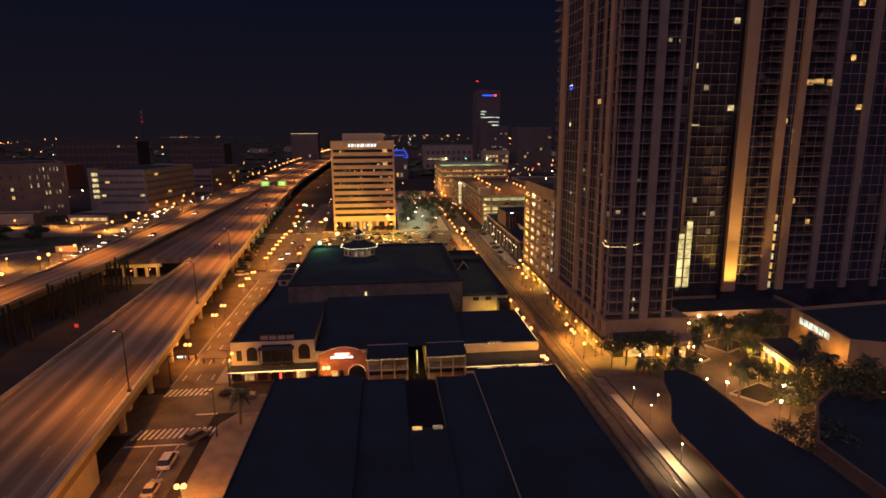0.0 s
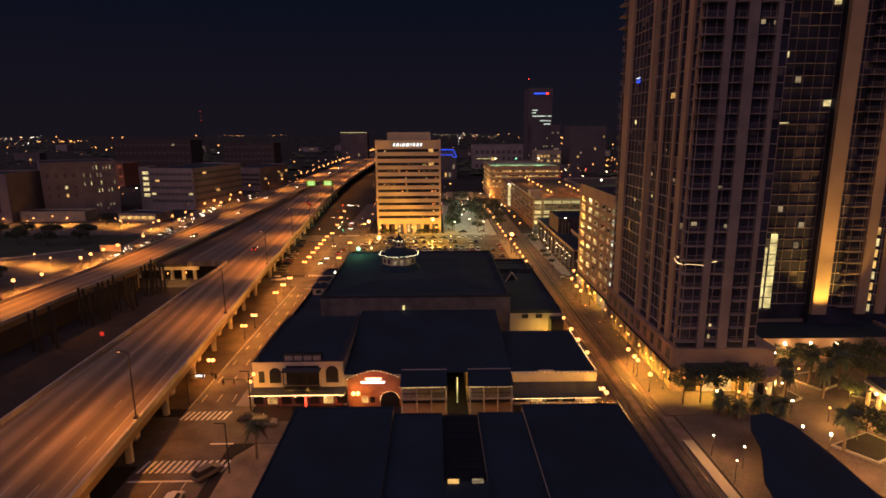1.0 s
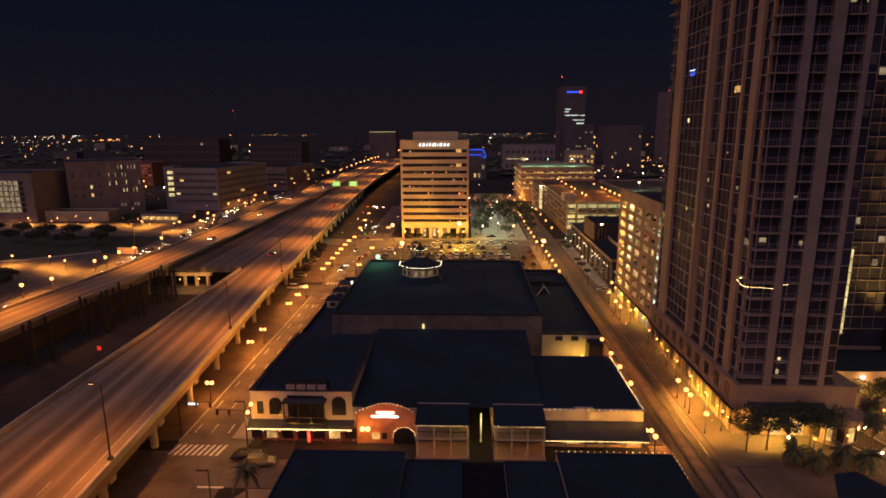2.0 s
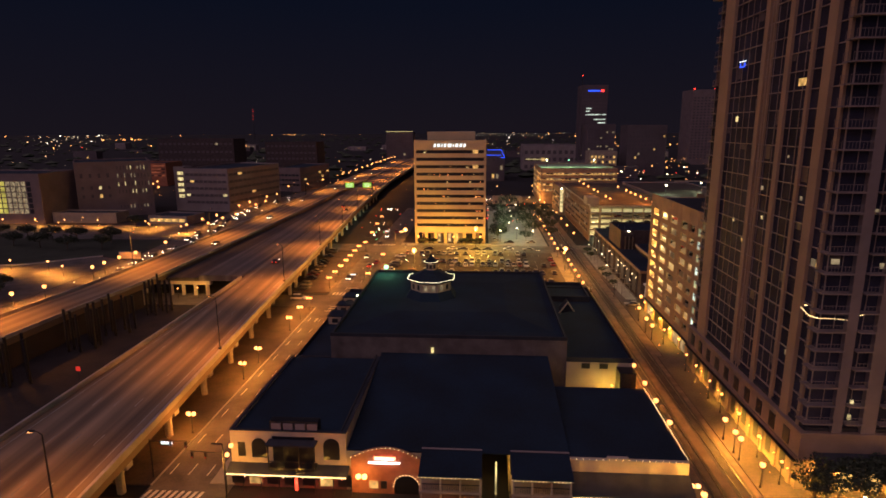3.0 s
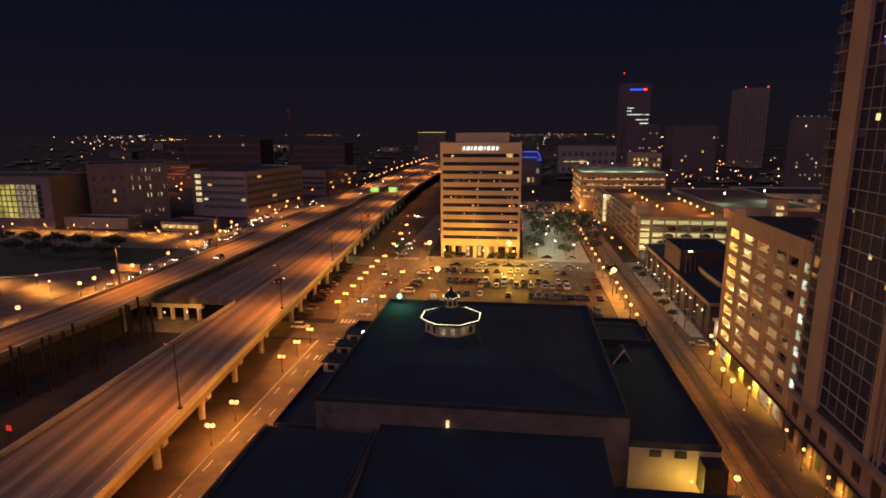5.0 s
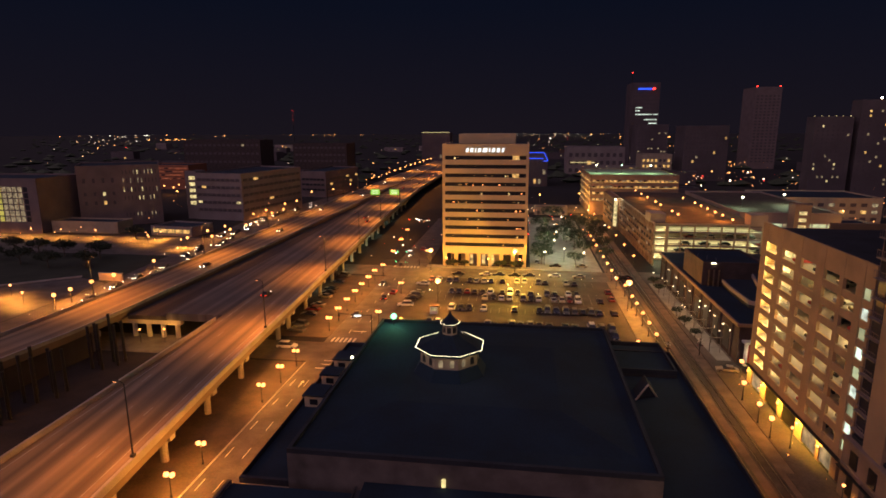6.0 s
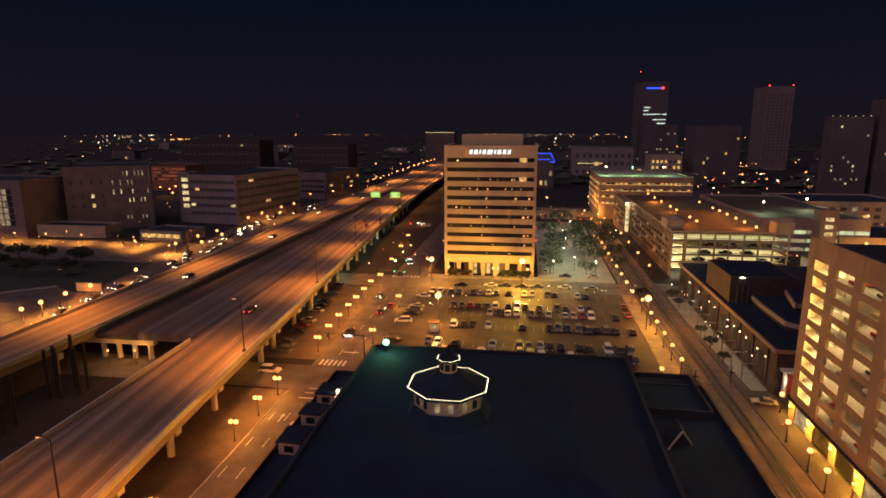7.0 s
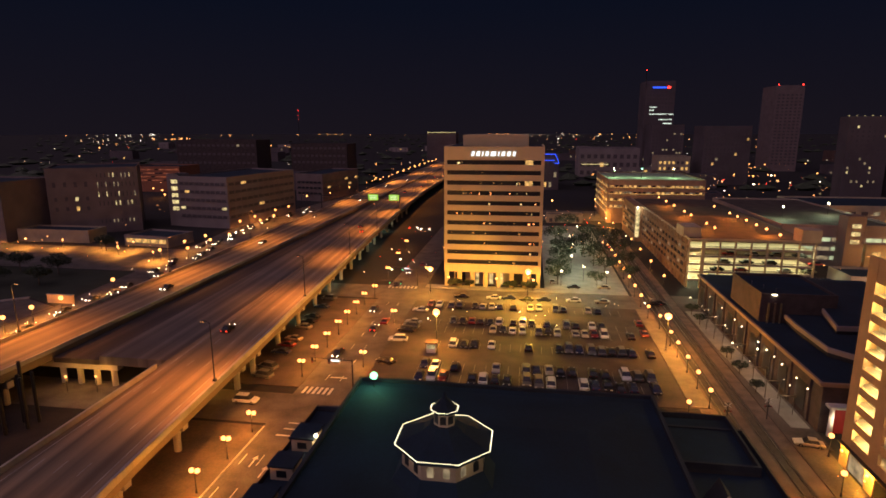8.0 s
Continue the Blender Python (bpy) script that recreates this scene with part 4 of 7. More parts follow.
for i in range(7):
    x = -32.6 + 2.7 * i
    part("shop_window", cube(x - 0.95, x + 0.95, 117.8, 117.9, 0.5, 2.4), (GLASS, LITWARM, GLASS, SIGNRED, GLASS, LITWARM, GLASS)[i] if i != 3 else GLASS, left)
    part("awning_post", tube(bmesh.new(), x + 1.35, 116.5, 0, 2.99, 0.06, None, 6), DARKMETAL, left)
part("neon_sign", cube(-23.3, -22.9, 116.0, 116.2, 0.8, 2.8), NEONRED, left, "red neon strip")
for i in range(6):
    part("pendant_lamp", ball(bmesh.new(), -31 + 2.9 * i, 116.6, 2.5, 0.11, 1), SIGNRED if i % 2 else BULB, left)
    point(-32 + 3.1 * i, 115.9, 3.7, 11, (1, 0.5, 0.07), 0.2)
for x in (-29, -23, -18.5):
    point(x, 115.8, 2.0, 30, (1, 0.06, 0.03), 0.2)
for x, z in ((-33.0, 7.0), (-33.7, 5.5)):
    part("corner_lamp", ball(bmesh.new(), x, 117.2, z, 0.34), GLOBE, left)
    part("lamp_bracket", cube(x - 0.05, x + 0.05, 117.2, 118.0, z - 0.45, z - 0.36), DARKMETAL, left)
point(-34.2, 114.6, 5.6, 190, (1, 0.42, 0.06), 0.3)

arc = thing("arched_restaurant", "orange brick front with a curved parapet edged by bulbs", "building")
bm = bmesh.new()
top = [(-15.2 + 10.3 * i / 16, 5.6 + 1.65 * math.sin(math.pi * i / 16)) for i in range(17)]
pts = [(-15.2, -0.1)] + top + [(-4.9, -0.1)]
f0, f1 = [bm.verts.new((x, 117.4, z)) for x, z in pts], [bm.verts.new((x, 118.0, z)) for x, z in pts]
bm.faces.new(f0[::-1])
bm.faces.new(f1)
for i in range(len(pts)):
    j = (i + 1) % len(pts)
    bm.faces.new((f0[i], f0[j], f1[j], f1[i]))
bmesh.ops.recalc_face_normals(bm, faces=bm.faces[:])
part("front", bm, BRICK, arc)
bulbs("bulb_string", [(x, 117.3, z + 0.12) for x, z in top], 0.6, 0.075, arc)
part("doorway", arch(bmesh.new(), -8.9, -5.3, 0, 3.0, 117.33, 117.42), GLASS, arc)
bulbs("door_bulbs", [(-7.1 - 1.9 * math.cos(math.pi * i / 12), 117.25, 1.3 + 1.85 * math.sin(math.pi * i / 12)) for i in range(13)], 0.45, 0.08, arc)
part("lit_window", cube(-12.6, -11.3, 117.3, 117.42, 0.8, 2.0), LITWARM, arc)
part("lit_window", cube(-10.9, -10.0, 117.3, 117.42, 0.8, 2.0), GLASS, arc)
part("sign_upper", bevelled(-11.8, -8.6, 117.1, 117.3, 5.5, 6.05, r=0.06), SIGNRED, arc, "glowing red sign bar")
part("sign_upper_core", bevelled(-11.5, -8.9, 117.02, 117.098, 5.62, 5.92, r=0.03), NEON, arc, "glowing white sign bar")
part("sign_lower", bevelled(-12.6, -8.0, 117.1, 117.3, 4.9, 5.2, r=0.05), NEON, arc, "glowing white sign bar")
for x in (-14.1, -13.2):
    part("wall_lamp", ball(bmesh.new(), x, 116.9, 2.9, 0.42), HEAD, arc)
point(-13.6, 115.4, 3.0, 110, (1, 0.42, 0.06))
point(-7.0, 115.2, 3.4, 16, (1, 0.4, 0.12))
point(-10, 116.0, 5.6, 22, (1, 0.2, 0.1))

mid = thing("restaurant_row", "low row building with flat dark roof behind the fronts", "building")
part("wall", cube(-15.98, 3.9, 118.02, 147.95, -0.1, 6.3), TAN, mid)
part("wall_east", cube(7.9, 32.8, 118.02, 141, -0.1, 6.3), TAN, mid)
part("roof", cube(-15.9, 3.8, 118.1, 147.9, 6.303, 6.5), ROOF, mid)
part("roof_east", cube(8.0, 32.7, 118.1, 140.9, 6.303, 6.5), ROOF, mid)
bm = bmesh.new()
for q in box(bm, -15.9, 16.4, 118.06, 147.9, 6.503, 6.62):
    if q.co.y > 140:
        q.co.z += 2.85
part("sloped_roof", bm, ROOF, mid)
bm = bmesh.new()
for q in box(bm, 16.1, 16.39, 121.2, 147.8, 6.0, 6.49):
    if q.co.y > 140 and q.co.z > 6.2:
        q.co.z += 2.8
part("side_wall", bm, TAN, mid)
bulbs("bulb_string", [(32.9, 118.2, 6.62), (32.9, 141, 6.62)], 0.4, 0.06, mid, BULBW)
part("ridge", cube(-16.8, -16.6, 118.5, 147, 9.21, 9.4), DARKWALL, mid)


def porch(x0, x1, bays):
    p = thing("porch", "two-storey timber porch with columns, balcony rail and bulb string", "porch", "porches")
    part("base", bevelled(x0, x1, 112.4, 118, -0.1, 0.4, r=0.03), BROWN, p)
    part("gallery_floor", bevelled(x0, x1, 113.0, 118, 3.3, 3.6, r=0.03), TAN, p)
    part("cornice", bevelled(x0, x1, 112.8, 113.6, 5.7, 6.05, r=0.05), BROWN, p)
    # near-black sheet behind the porch, standing in for porch shade
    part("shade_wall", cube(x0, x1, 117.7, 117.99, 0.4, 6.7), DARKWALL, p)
    bm = bmesh.new()
    for q in box(bm, x0, x1, 112.6, 117.99, 7.1, 7.25):
        if q.co.y < 114:
            q.co.z -= 1.0
    part("porch_roof", bm, ROOF, p)
    part("ridge_trim", bevelled(x0, x1, 117.6, 117.9, 7.26, 7.4, r=0.03), GREYWALL, p)
    for i in range(bays + 1):
        x = x0 + 0.25 + (x1 - x0 - 0.5) * i / bays
        for z0, z1 in ((0.4, 3.3), (3.6, 5.7)):
            part("column", tube(bmesh.new(), x, 113.4, z0, z1, 0.16, 0.13, 8), STUCCO, p)
    bm = bmesh.new()
    box(bm, x0 + 0.2, x1 - 0.2, 113.35, 113.45, 4.5, 4.6)
    n = int((x1 - x0) / 0.25)
    for i in range(n):
        x = x0 + 0.3 + (x1 - x0 - 0.6) * i / (n - 1)
        box(bm, x - 0.03, x + 0.03, 113.37, 113.43, 3.6, 4.5)
    part("rail", bm, DARKMETAL, p)
    for i in range(bays):
        x = x0 + (x1 - x0) * (i + 0.5) / bays
        part("door", cube(x - 0.9, x + 0.9, 117.6, 117.72, 0.4, 2.8), GLASS, p)
        part("gallery_window", cube(x - 0.7, x + 0.7, 117.6, 117.72, 3.7, 6.0), GLASS, p)
    bulbs("bulb_string", [(x0, 112.5, 6.1), (x1, 112.5, 6.1)], 0.5, 0.065, p)
    point((x0 + x1) / 2, 114.6, 5.2, 3, (1, 0.42, 0.12), 0.2)
    point((x0 + x1) / 2, 113.0, 2.9, 9, (1, 0.36, 0.1), 0.2)


porch(-4.8, 3.9, 3)
porch(7.9, 16.2, 3)
alley = thing("alley_light", "tall glowing strip lamp in the narrow alley", "lamp", at=(5.9, 117.0, 0))
part("stand", cube(-0.15, 0.15, 0.06, 0.2, 0, 6.0), DARKMETAL, alley)
part("tube", cube(-0.12, 0.12, -0.1, 0.05, 0.8, 6.0), LITSTAIR, alley)
point(5.9, 115.9, 4.4, 26, (1, 0.6, 0.1), 0.3)
point(5.9, 119.5, 4.0, 40, (1, 0.6, 0.12), 0.4)

rest = thing("tavern_front", "orange lit tavern front with a long awning and bulbs", "building")
part("front", cube(16.3, 32.8, 117.3, 118, -0.1, 6.6), STUCCO, rest)
bm = bmesh.new()
v = box(bm, 16.3, 32.9, 113.8, 117.29, 3.1, 3.35)
for q in v:
    if q.co.y > 116:
        q.co.z += 1.4
part("awning", bm, AWNING, rest)
bulbs("bulb_string", [(16.3, 113.7, 3.05), (32.9, 113.7, 3.05)], 0.3, 0.095, rest)
bulbs("top_bulbs", [(16.3, 117.2, 6.75), (32.8, 117.2, 6.75)], 0.9, 0.065, rest)
part("pediment", bevelled(21.5, 24.5, 117.25, 117.9, 6.603, 7.0, r=0.05), STUCCO, rest)
for i in range(5):
    x = 18 + 3.2 * i
    part("shop_window", cube(x - 1.2, x + 1.2, 117.2, 117.32, 0.6, 2.7), LITWARM if i in (1, 4) else GLASS, rest)
    part("awning_post", tube(bmesh.new(), x - 1.6, 114.0, 0, 3.1, 0.07, None, 6), DARKMETAL, rest)
# added fill without fixtures, brightening the front towards its right end
for i in range(5):
    point(18 + 3.4 * i, 116.2, 5.6, 4 + 4 * i, (1, 0.46, 0.06), 0.25)
    point(18 + 3.4 * i, 114.6, 2.2, 8, (1, 0.4, 0.1), 0.2)
l_ = thing("corner_lamp", "twin glaring sodium lamps on the tavern corner", "wall lamp", at=(33.2, 117, 3.0))
part("bracket", cube(-0.4, 1.2, -0.06, 0.06, -0.2, -0.05), DARKMETAL, l_)
for x in (0.1, 0.95):
    part("lens", ball(bmesh.new(), x, 0, 0.3, 0.36), HEAD, l_)
point(33.9, 115.4, 3.6, 200, (1.0, 0.42, 0.05))

# ---------------------------------------------------------------- near block: dark roofs below the camera
near = thing("near_block", "long low block with flat dark roofs and a glazed arcade", "building")
for x0, x1, y1, z in ((-22, -5.4, 104.5, 6.5), (-5.38, 2.8, 103.5, 5.8), (8.8, 16.4, 103.5, 5.8), (16.42, 33, 104.8, 6.5)):
    part("wall", cube(x0, x1, -30, y1, -0.1, z - 0.25), TAN, near)
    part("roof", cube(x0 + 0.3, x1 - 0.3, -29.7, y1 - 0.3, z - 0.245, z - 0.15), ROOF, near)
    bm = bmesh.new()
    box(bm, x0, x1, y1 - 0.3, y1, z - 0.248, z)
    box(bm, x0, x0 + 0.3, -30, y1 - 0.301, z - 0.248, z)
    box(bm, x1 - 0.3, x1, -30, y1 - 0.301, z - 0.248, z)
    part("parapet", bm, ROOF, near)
part("arcade_floor", cube(2.81, 8.79, -30, 103.5, -0.1, 0.2), PAVING, near)
for y in range(84, 104, 2):
    part("skylight_pane", cube(2.9, 8.7, y + 0.05, y + 1.95, 5.004, 5.12), GLASS, near)
part("skylight_bed", cube(2.81, 8.79, 84, 104, 4.6, 5.0), DARKMETAL, near)
part("arcade_roof", cube(2.81, 8.79, -30, 83.9, 5.6, 6.0), ROOF, near)
for x in (3.3, 6.6):
    part("lit_panel", cube(x, x + 1.5, 83.4, 83.9, 6.003, 6.4), LITDIM if x > 5 else LITWARM, near)
bulbs("bulb_string", [(16.4, 104.9, 6.6), (33.05, 104.9, 6.6), (33.05, 98, 6.6)], 0.9, 0.06, near)


# ---------------------------------------------------------------- residential tower on its podium
pod = thing("podium", "tan podium with tall dark openings along the street", "building")
part("wall", cube(49.9, 70, 122, 168.3, -0.1, 8.9), PODIUM, pod)
part("cornice", bevelled(49.55, 70.2, 121.65, 168.3, 8.903, 9.35, r=0.08), PODIUM, pod)
part("string_course", bevelled(49.7, 70.1, 121.8, 168.3, 5.0, 5.25, r=0.04), PODIUM, pod)
part("street_ledge", bevelled(49.2, 49.69, 121.9, 168.2, 4.55, 4.75, r=0.03), DARKMETAL, pod)
for i in range(10):
    y = 125.0 + 4.4 * i
    part("pier", bevelled(49.62, 49.898, y - 1.9, y - 0.9, 0, 4.99, r=0.04), PODIUM, pod)
    part("shop_window", cube(49.84, 49.92, y + 0.2, y + 1.7, 1.2, 4.3), GLASS, pod)
    part("upper_opening", cube(49.8, 49.92, y - 0.2, y + 1.6, 5.7, 8.1), GLASS, pod)
# added spots wash the podium wall yellow; these small lamps are made up
for y in (123.4, 127.6, 131.8, 136.0, 140.6, 149.4, 158.2):
    part("wall_lamp", ball(bmesh.new(), 49.45, y, 2.6, 0.13, 1), GLOBE, pod)
    spot(47.5, y, 2.2, 330 if 129 < y < 141 else 190, (1.0, 0.5, 0.05), 130, tx=2.6)
for i in range(5):
    x = 52.2 + 3.6 * i
    part("arcade_opening", arch(bmesh.new(), x, x + 2.4, 0, 4.2, 121.9, 122.02), LITWARM if i in (1, 2) else GLASS, pod)
    part("wall_lamp", ball(bmesh.new(), x - 0.5, 121.4, 3.4, 0.3), GLOBE, pod)
for x in (53, 57, 61, 65):
    spot(x, 118.6, 4.3, 520, (1, 0.5, 0.07), 160, ty=0.5)
bm = bmesh.new()
v = box(bm, 51.6, 64.5, 119.4, 121.6, 4.6, 4.8)
for q in v:
    if q.co.y > 120:
        q.co.z += 1.6
part("canopy", bm, AWNING, pod)
bay = [(66.4 + 4.4 * math.cos(a), 121.9 - 4.4 * math.sin(a)) for a in (math.pi * i / 14 for i in range(15))]
part("bay_roof", prism(bmesh.new(), bay[::-1], 4.7, 5.2), PODIUM, pod, "rounded brown canopy roof at the corner")
part("bay_front", prism(bmesh.new(), [(66.4 + 0.86 * (x - 66.4), 121.9 + 0.86 * (y - 121.9)) for x, y in bay[::-1]], 0, 4.69), PODIUM, pod)
for i in range(2, 13, 2):
    a = math.pi * i / 14
    c, d_ = Vector((66.4 + 3.84 * math.cos(a), 121.9 - 3.84 * math.sin(a))), Vector((math.sin(a), math.cos(a))) * 0.55
    part("bay_window", wall_box(bmesh.new(), tuple(c + d_), tuple(c - d_), 0.0, 1.1, 1.0, 3.6, -0.1, 0.05), LITWARM if i in (6, 10) else GLASS, pod)

FL = 2.76


def tower_face(tw, a, b, z0, floors, piers, step, seed, lit=0.02):
    """Glass bays with slab edges, piers and shallow balconies along one side."""
    length, d, o = along(a, b)
    rnd = random.Random(seed)
    for k in range(floors + 1):
        z = z0 + FL * k
        part("slab_edge", wall_box(bmesh.new(), a, b, 0, length, z - 0.07, z + 0.07, 0.0, 0.24), MULLION, tw)
    for s0, s1, out, mat in piers:
        part("pier", wall_box(bmesh.new(), a, b, s0, s1, z0 - 2.05, z0 + FL * floors + 1, 0.0, out), mat, tw)
    n = int(length / step)
    for k in range(floors):
        z = z0 + FL * k
        for i in range(n):
            if rnd.random() < lit:
                s = length * (i + 0.25) / n
                w = 0.5 + 1.2 * rnd.random()
                part("lit_window", wall_box(bmesh.new(), a, b, s, s + w, z + 0.7, z + 2.0, 0.03, 0.1), rnd.choice([LITROOM, LITWARM, LITWARM]), tw)
    for i in range(int(n * floors * 0.06)):
        k, j = rnd.randrange(floors), rnd.randrange(n)
        s = length * (j + 0.12) / n
        part("blind", wall_box(bmesh.new(), a, b, s, s + 0.7 * length / n, z0 + FL * k + rnd.choice((0.5, 1.2, 1.7)), z0 + FL * k + FL - 0.12, 0.004, 0.05), DIMPANE2, tw)
    bm = bmesh.new()
    for k in range(floors):
        z = z0 + FL * k
        for i in range(n + 1):
            s = length * i / n
            wall_box(bm, a, b, s - 0.035, s + 0.035, z + 0.1, z + FL - 0.1, 0.0, 0.1)
    ob = part("mullions", bm, MULLION, tw)
    ob["kind"] = "stuff"


def balconies(tw, a, b, z0, floors, spans, depth=1.5):
    for k in range(floors):
        z = z0 + FL * k
        for s0, s1 in spans:
            bm = wall_box(bmesh.new(), a, b, s0, s1, z - 0.1, z + 0.1, 0.31, depth)
            wall_box(bm, a, b, s0, s1, z + 1.05, z + 1.12, depth - 0.06, depth)
            m = int((s1 - s0) / 0.45)
            for i in range(m + 1):
                s = s0 + (s1 - s0 - 0.04) * i / m
                wall_box(bm, a, b, s, s + 0.04, z + 0.12, z + 1.05, depth - 0.05, depth - 0.01)
            part("balcony", bm, DARKSLAB, tw)


tow = thing("residential_tower", "tall residential tower with tan piers, dark glass and balconies", "skyscraper")
TX, TS, TN, TZ = 50.75, 122.7, 167.6, 10.9
part("shaft", cube(TX, 66, TS, TN, 9.355, 122), TGLASS, tow)
part("plinth", cube(TX - 0.28, 66.2, TS - 0.28, TN - 0.01, 9.356, 9.9), AWNING, tow)
WA, WB = (TX, TN), (TX, TS)
# piers on the west side by their y, south end first
PIERS = ((123.9, 124.6, 0.4), (126.9, 129.0, 0.6), (132.1, 132.9, 0.42), (138.5, 139.8, 0.45), (144.5, 144.8, 0.36), (145.4, 145.7, 0.36), (146.5, 147.7, 0.45), (160.2, 164.4, 0.6))
tower_face(tow, WA, WB, TZ, 38, [(TN - y1, TN - y0, o_, TOWER) for y0, y1, o_ in PIERS], 2.3, 3, 0.0)
balconies(tow, WA, WB, TZ, 38, [(TN - 123.7, TN - TS)], 1.1)
balconies(tow, WA, WB, TZ, 38, [(0.05, TN - 164.6)], 0.75)
SA, SB = (TX, TS), (66, TS)
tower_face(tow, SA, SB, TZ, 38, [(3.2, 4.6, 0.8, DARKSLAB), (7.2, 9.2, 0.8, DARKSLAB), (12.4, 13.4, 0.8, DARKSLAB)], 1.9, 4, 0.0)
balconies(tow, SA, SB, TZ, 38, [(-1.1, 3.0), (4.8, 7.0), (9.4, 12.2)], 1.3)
for k in range(24, 39):
    part("overhang", cube(49.3, 53.5, 164.6, 169.2, TZ + FL * k - 0.14, TZ + FL * k + 0.14), DARKSLAB, tow)
part("crown", bevelled(49.6, 67.5, 121.4, 169, 116.2, 119, r=0.2), TOWER, tow)
for y, z, w, m in ((134.6, 59.0, 1.1, LITWARM), (156.0, 53.9, 0.45, LITSTAIR), (126.0, 33.6, 0.5, LITDIM), (125.0, 33.4, 0.35, LITWARM), (153.2, 35.5, 0.35, LITROOM), (148.9, 32.4, 0.3, LITWARM), (143.4, 42.4, 0.35, LITDIM), (142.4, 37.5, 0.3, LITROOM), (145.8, 32.8, 0.25, LITROOM), (131.2, 42.1, 0.3, LITDIM), (130.0, 18.3, 0.4, LITDIM), (136.2, 48.0, 0.2, LITDIM), (158.4, 41.0, 0.25, LITDIM)):
    part("lit_window", cube(TX - 0.1, TX - 0.02, y - w, y + w, z - min(0.55, w), z + min(0.55, w)), m, tow)
for i in range(26):
    rr = random.Random(900 + i)
    y, k = rr.uniform(125, 163), rr.randrange(2, 30)
    part("curtain", cube(TX - 0.12, TX - 0.02, y - 0.3, y + 0.3, TZ + FL * k + 0.25, TZ + FL * k + 2.2), DIMPANE2, tow)
part("balcony_light", cube(TX - 0.4, TX - 0.25, 154.0, 156.6, 64.0, 64.14), SIGNWHITE, tow, "white light strip on a balcony")
bm = bmesh.new()
for b_ in ((154.3, 156.2, 63.0, 63.15), (154.3, 154.5, 63.16, 63.8), (156.0, 156.2, 63.16, 63.8)):
    box(bm, TX - 0.4, TX - 0.25, *b_)
part("balcony_light", bm, SIGNBLUE, tow, "blue lit balcony frame")
for x, z, w in ((61.0, 71.1, 0.35), (63.3, 71.0, 0.3), (56.0, 41.4, 0.3), (57.8, 34.0, 0.3), (59.8, 19.0, 0.35), (56.6, 13.9, 0.2), (56.5, 11.6, 0.2), (55.5, 16.0, 0.15), (51.6, 34.5, 0.5)):
    part("lit_window", cube(x - w, x + w, TS - 0.25, TS - 0.02, z - 0.35, z + 0.35), LITDIM if z > 30 else LITROOM, tow)
bulbs("balcony_bulbs", [(TX - 1.15, 125.6, 27.0), (TX - 1.15, 123.6, 26.5), (TX - 1.15, 121.4, 26.8), (51.6, 121.3, 26.8), (53.7, 121.3, 26.6)], 0.26, 0.075, tow)
for x, z, w in ((83.0, 68.9, 0.7), (86.5, 63.3, 0.6), (80.7, 59.2, 0.5), (94.0, 58.0, 0.8), (84.3, 53.5, 1.2), (85.9, 33.0, 0.5), (93.6, 80.4, 0.7), (78.4, 75.3, 0.6), (91.5, 29, 0.6), (90.8, 24, 0.5)):
    part("lit_window", cube(x - w, x + w, 151.6, 151.8, z - (0.15 if w > 1 else 0.7), z + (0.15 if w > 1 else 0.7)), LITROOM if w > 0.65 else LITDIM, tow)
for x, z, w in ((114.6, 64.6, 0.9), (117.2, 64.8, 1.4), (120.4, 64.6, 0.7), (113.7, 32.5, 0.6), (126.8, 84.9, 0.8), (126.4, 71.0, 0.6), (129.9, 58.1, 0.7), (119, 26.5, 0.5), (108.5, 46, 0.5)):
    part("lit_window", cube(x - w, x + w, 149.55, 149.8, z - 0.7, z + 0.7), LITWARM, tow)
bulbs("balcony_bulbs", [(50.68, 129.8, 27.2), (50.68, 127.6, 26.9), (50.68, 125.8, 27.2)], 0.28, 0.09, tow)
bulbs("balcony_bulbs", [(54.0, 122.36, 27.2), (55.5, 122.36, 26.9), (57.0, 122.36, 27.2)], 0.28, 0.09, tow)
# the wing set back, with a lit stair in the corner
part("link", cube(66.01, 95, 152, 166, -0.1, 122), TGLASS, tow)
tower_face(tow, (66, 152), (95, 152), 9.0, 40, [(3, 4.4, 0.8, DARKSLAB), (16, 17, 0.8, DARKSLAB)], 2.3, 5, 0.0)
part("stair_glazing", cube(82.0, 83.4, 150.9, 151.4, 8.0, 23.5), LITSTAIR, tow)
part("stair_glazing", cube(84.2, 85.6, 150.9, 151.4, 8.0, 27.0), LITSTAIR, tow)
for k in range(8):
    part("stair_transom", cube(81.8, 85.8, 150.7, 150.89, 8.1 + FL * k, 8.3 + FL * k), DARKSLAB, tow)
part("wing_shaft", cube(95.01, 150, 150, 190, -0.1, 122), TGLASS, tow)
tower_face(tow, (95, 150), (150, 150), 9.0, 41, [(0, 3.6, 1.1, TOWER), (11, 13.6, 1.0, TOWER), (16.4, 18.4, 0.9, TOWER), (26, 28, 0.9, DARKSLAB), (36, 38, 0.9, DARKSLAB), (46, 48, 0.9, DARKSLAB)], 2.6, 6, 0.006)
balconies(tow, (95, 150), (150, 150), 9.0, 41, [(6.0, 10.4), (19, 25)], 1.6)
for k in range(8):
    part("lit_window", cube(108.3, 109.5, 149.2, 149.6, 7.6 + FL * k, 9.4 + FL * k), LITROOM if k % 3 == 0 else LITWARM, tow)
up = spot(96.8, 143.5, 5.6, 5200, (1, 0.55, 0.1), 84)
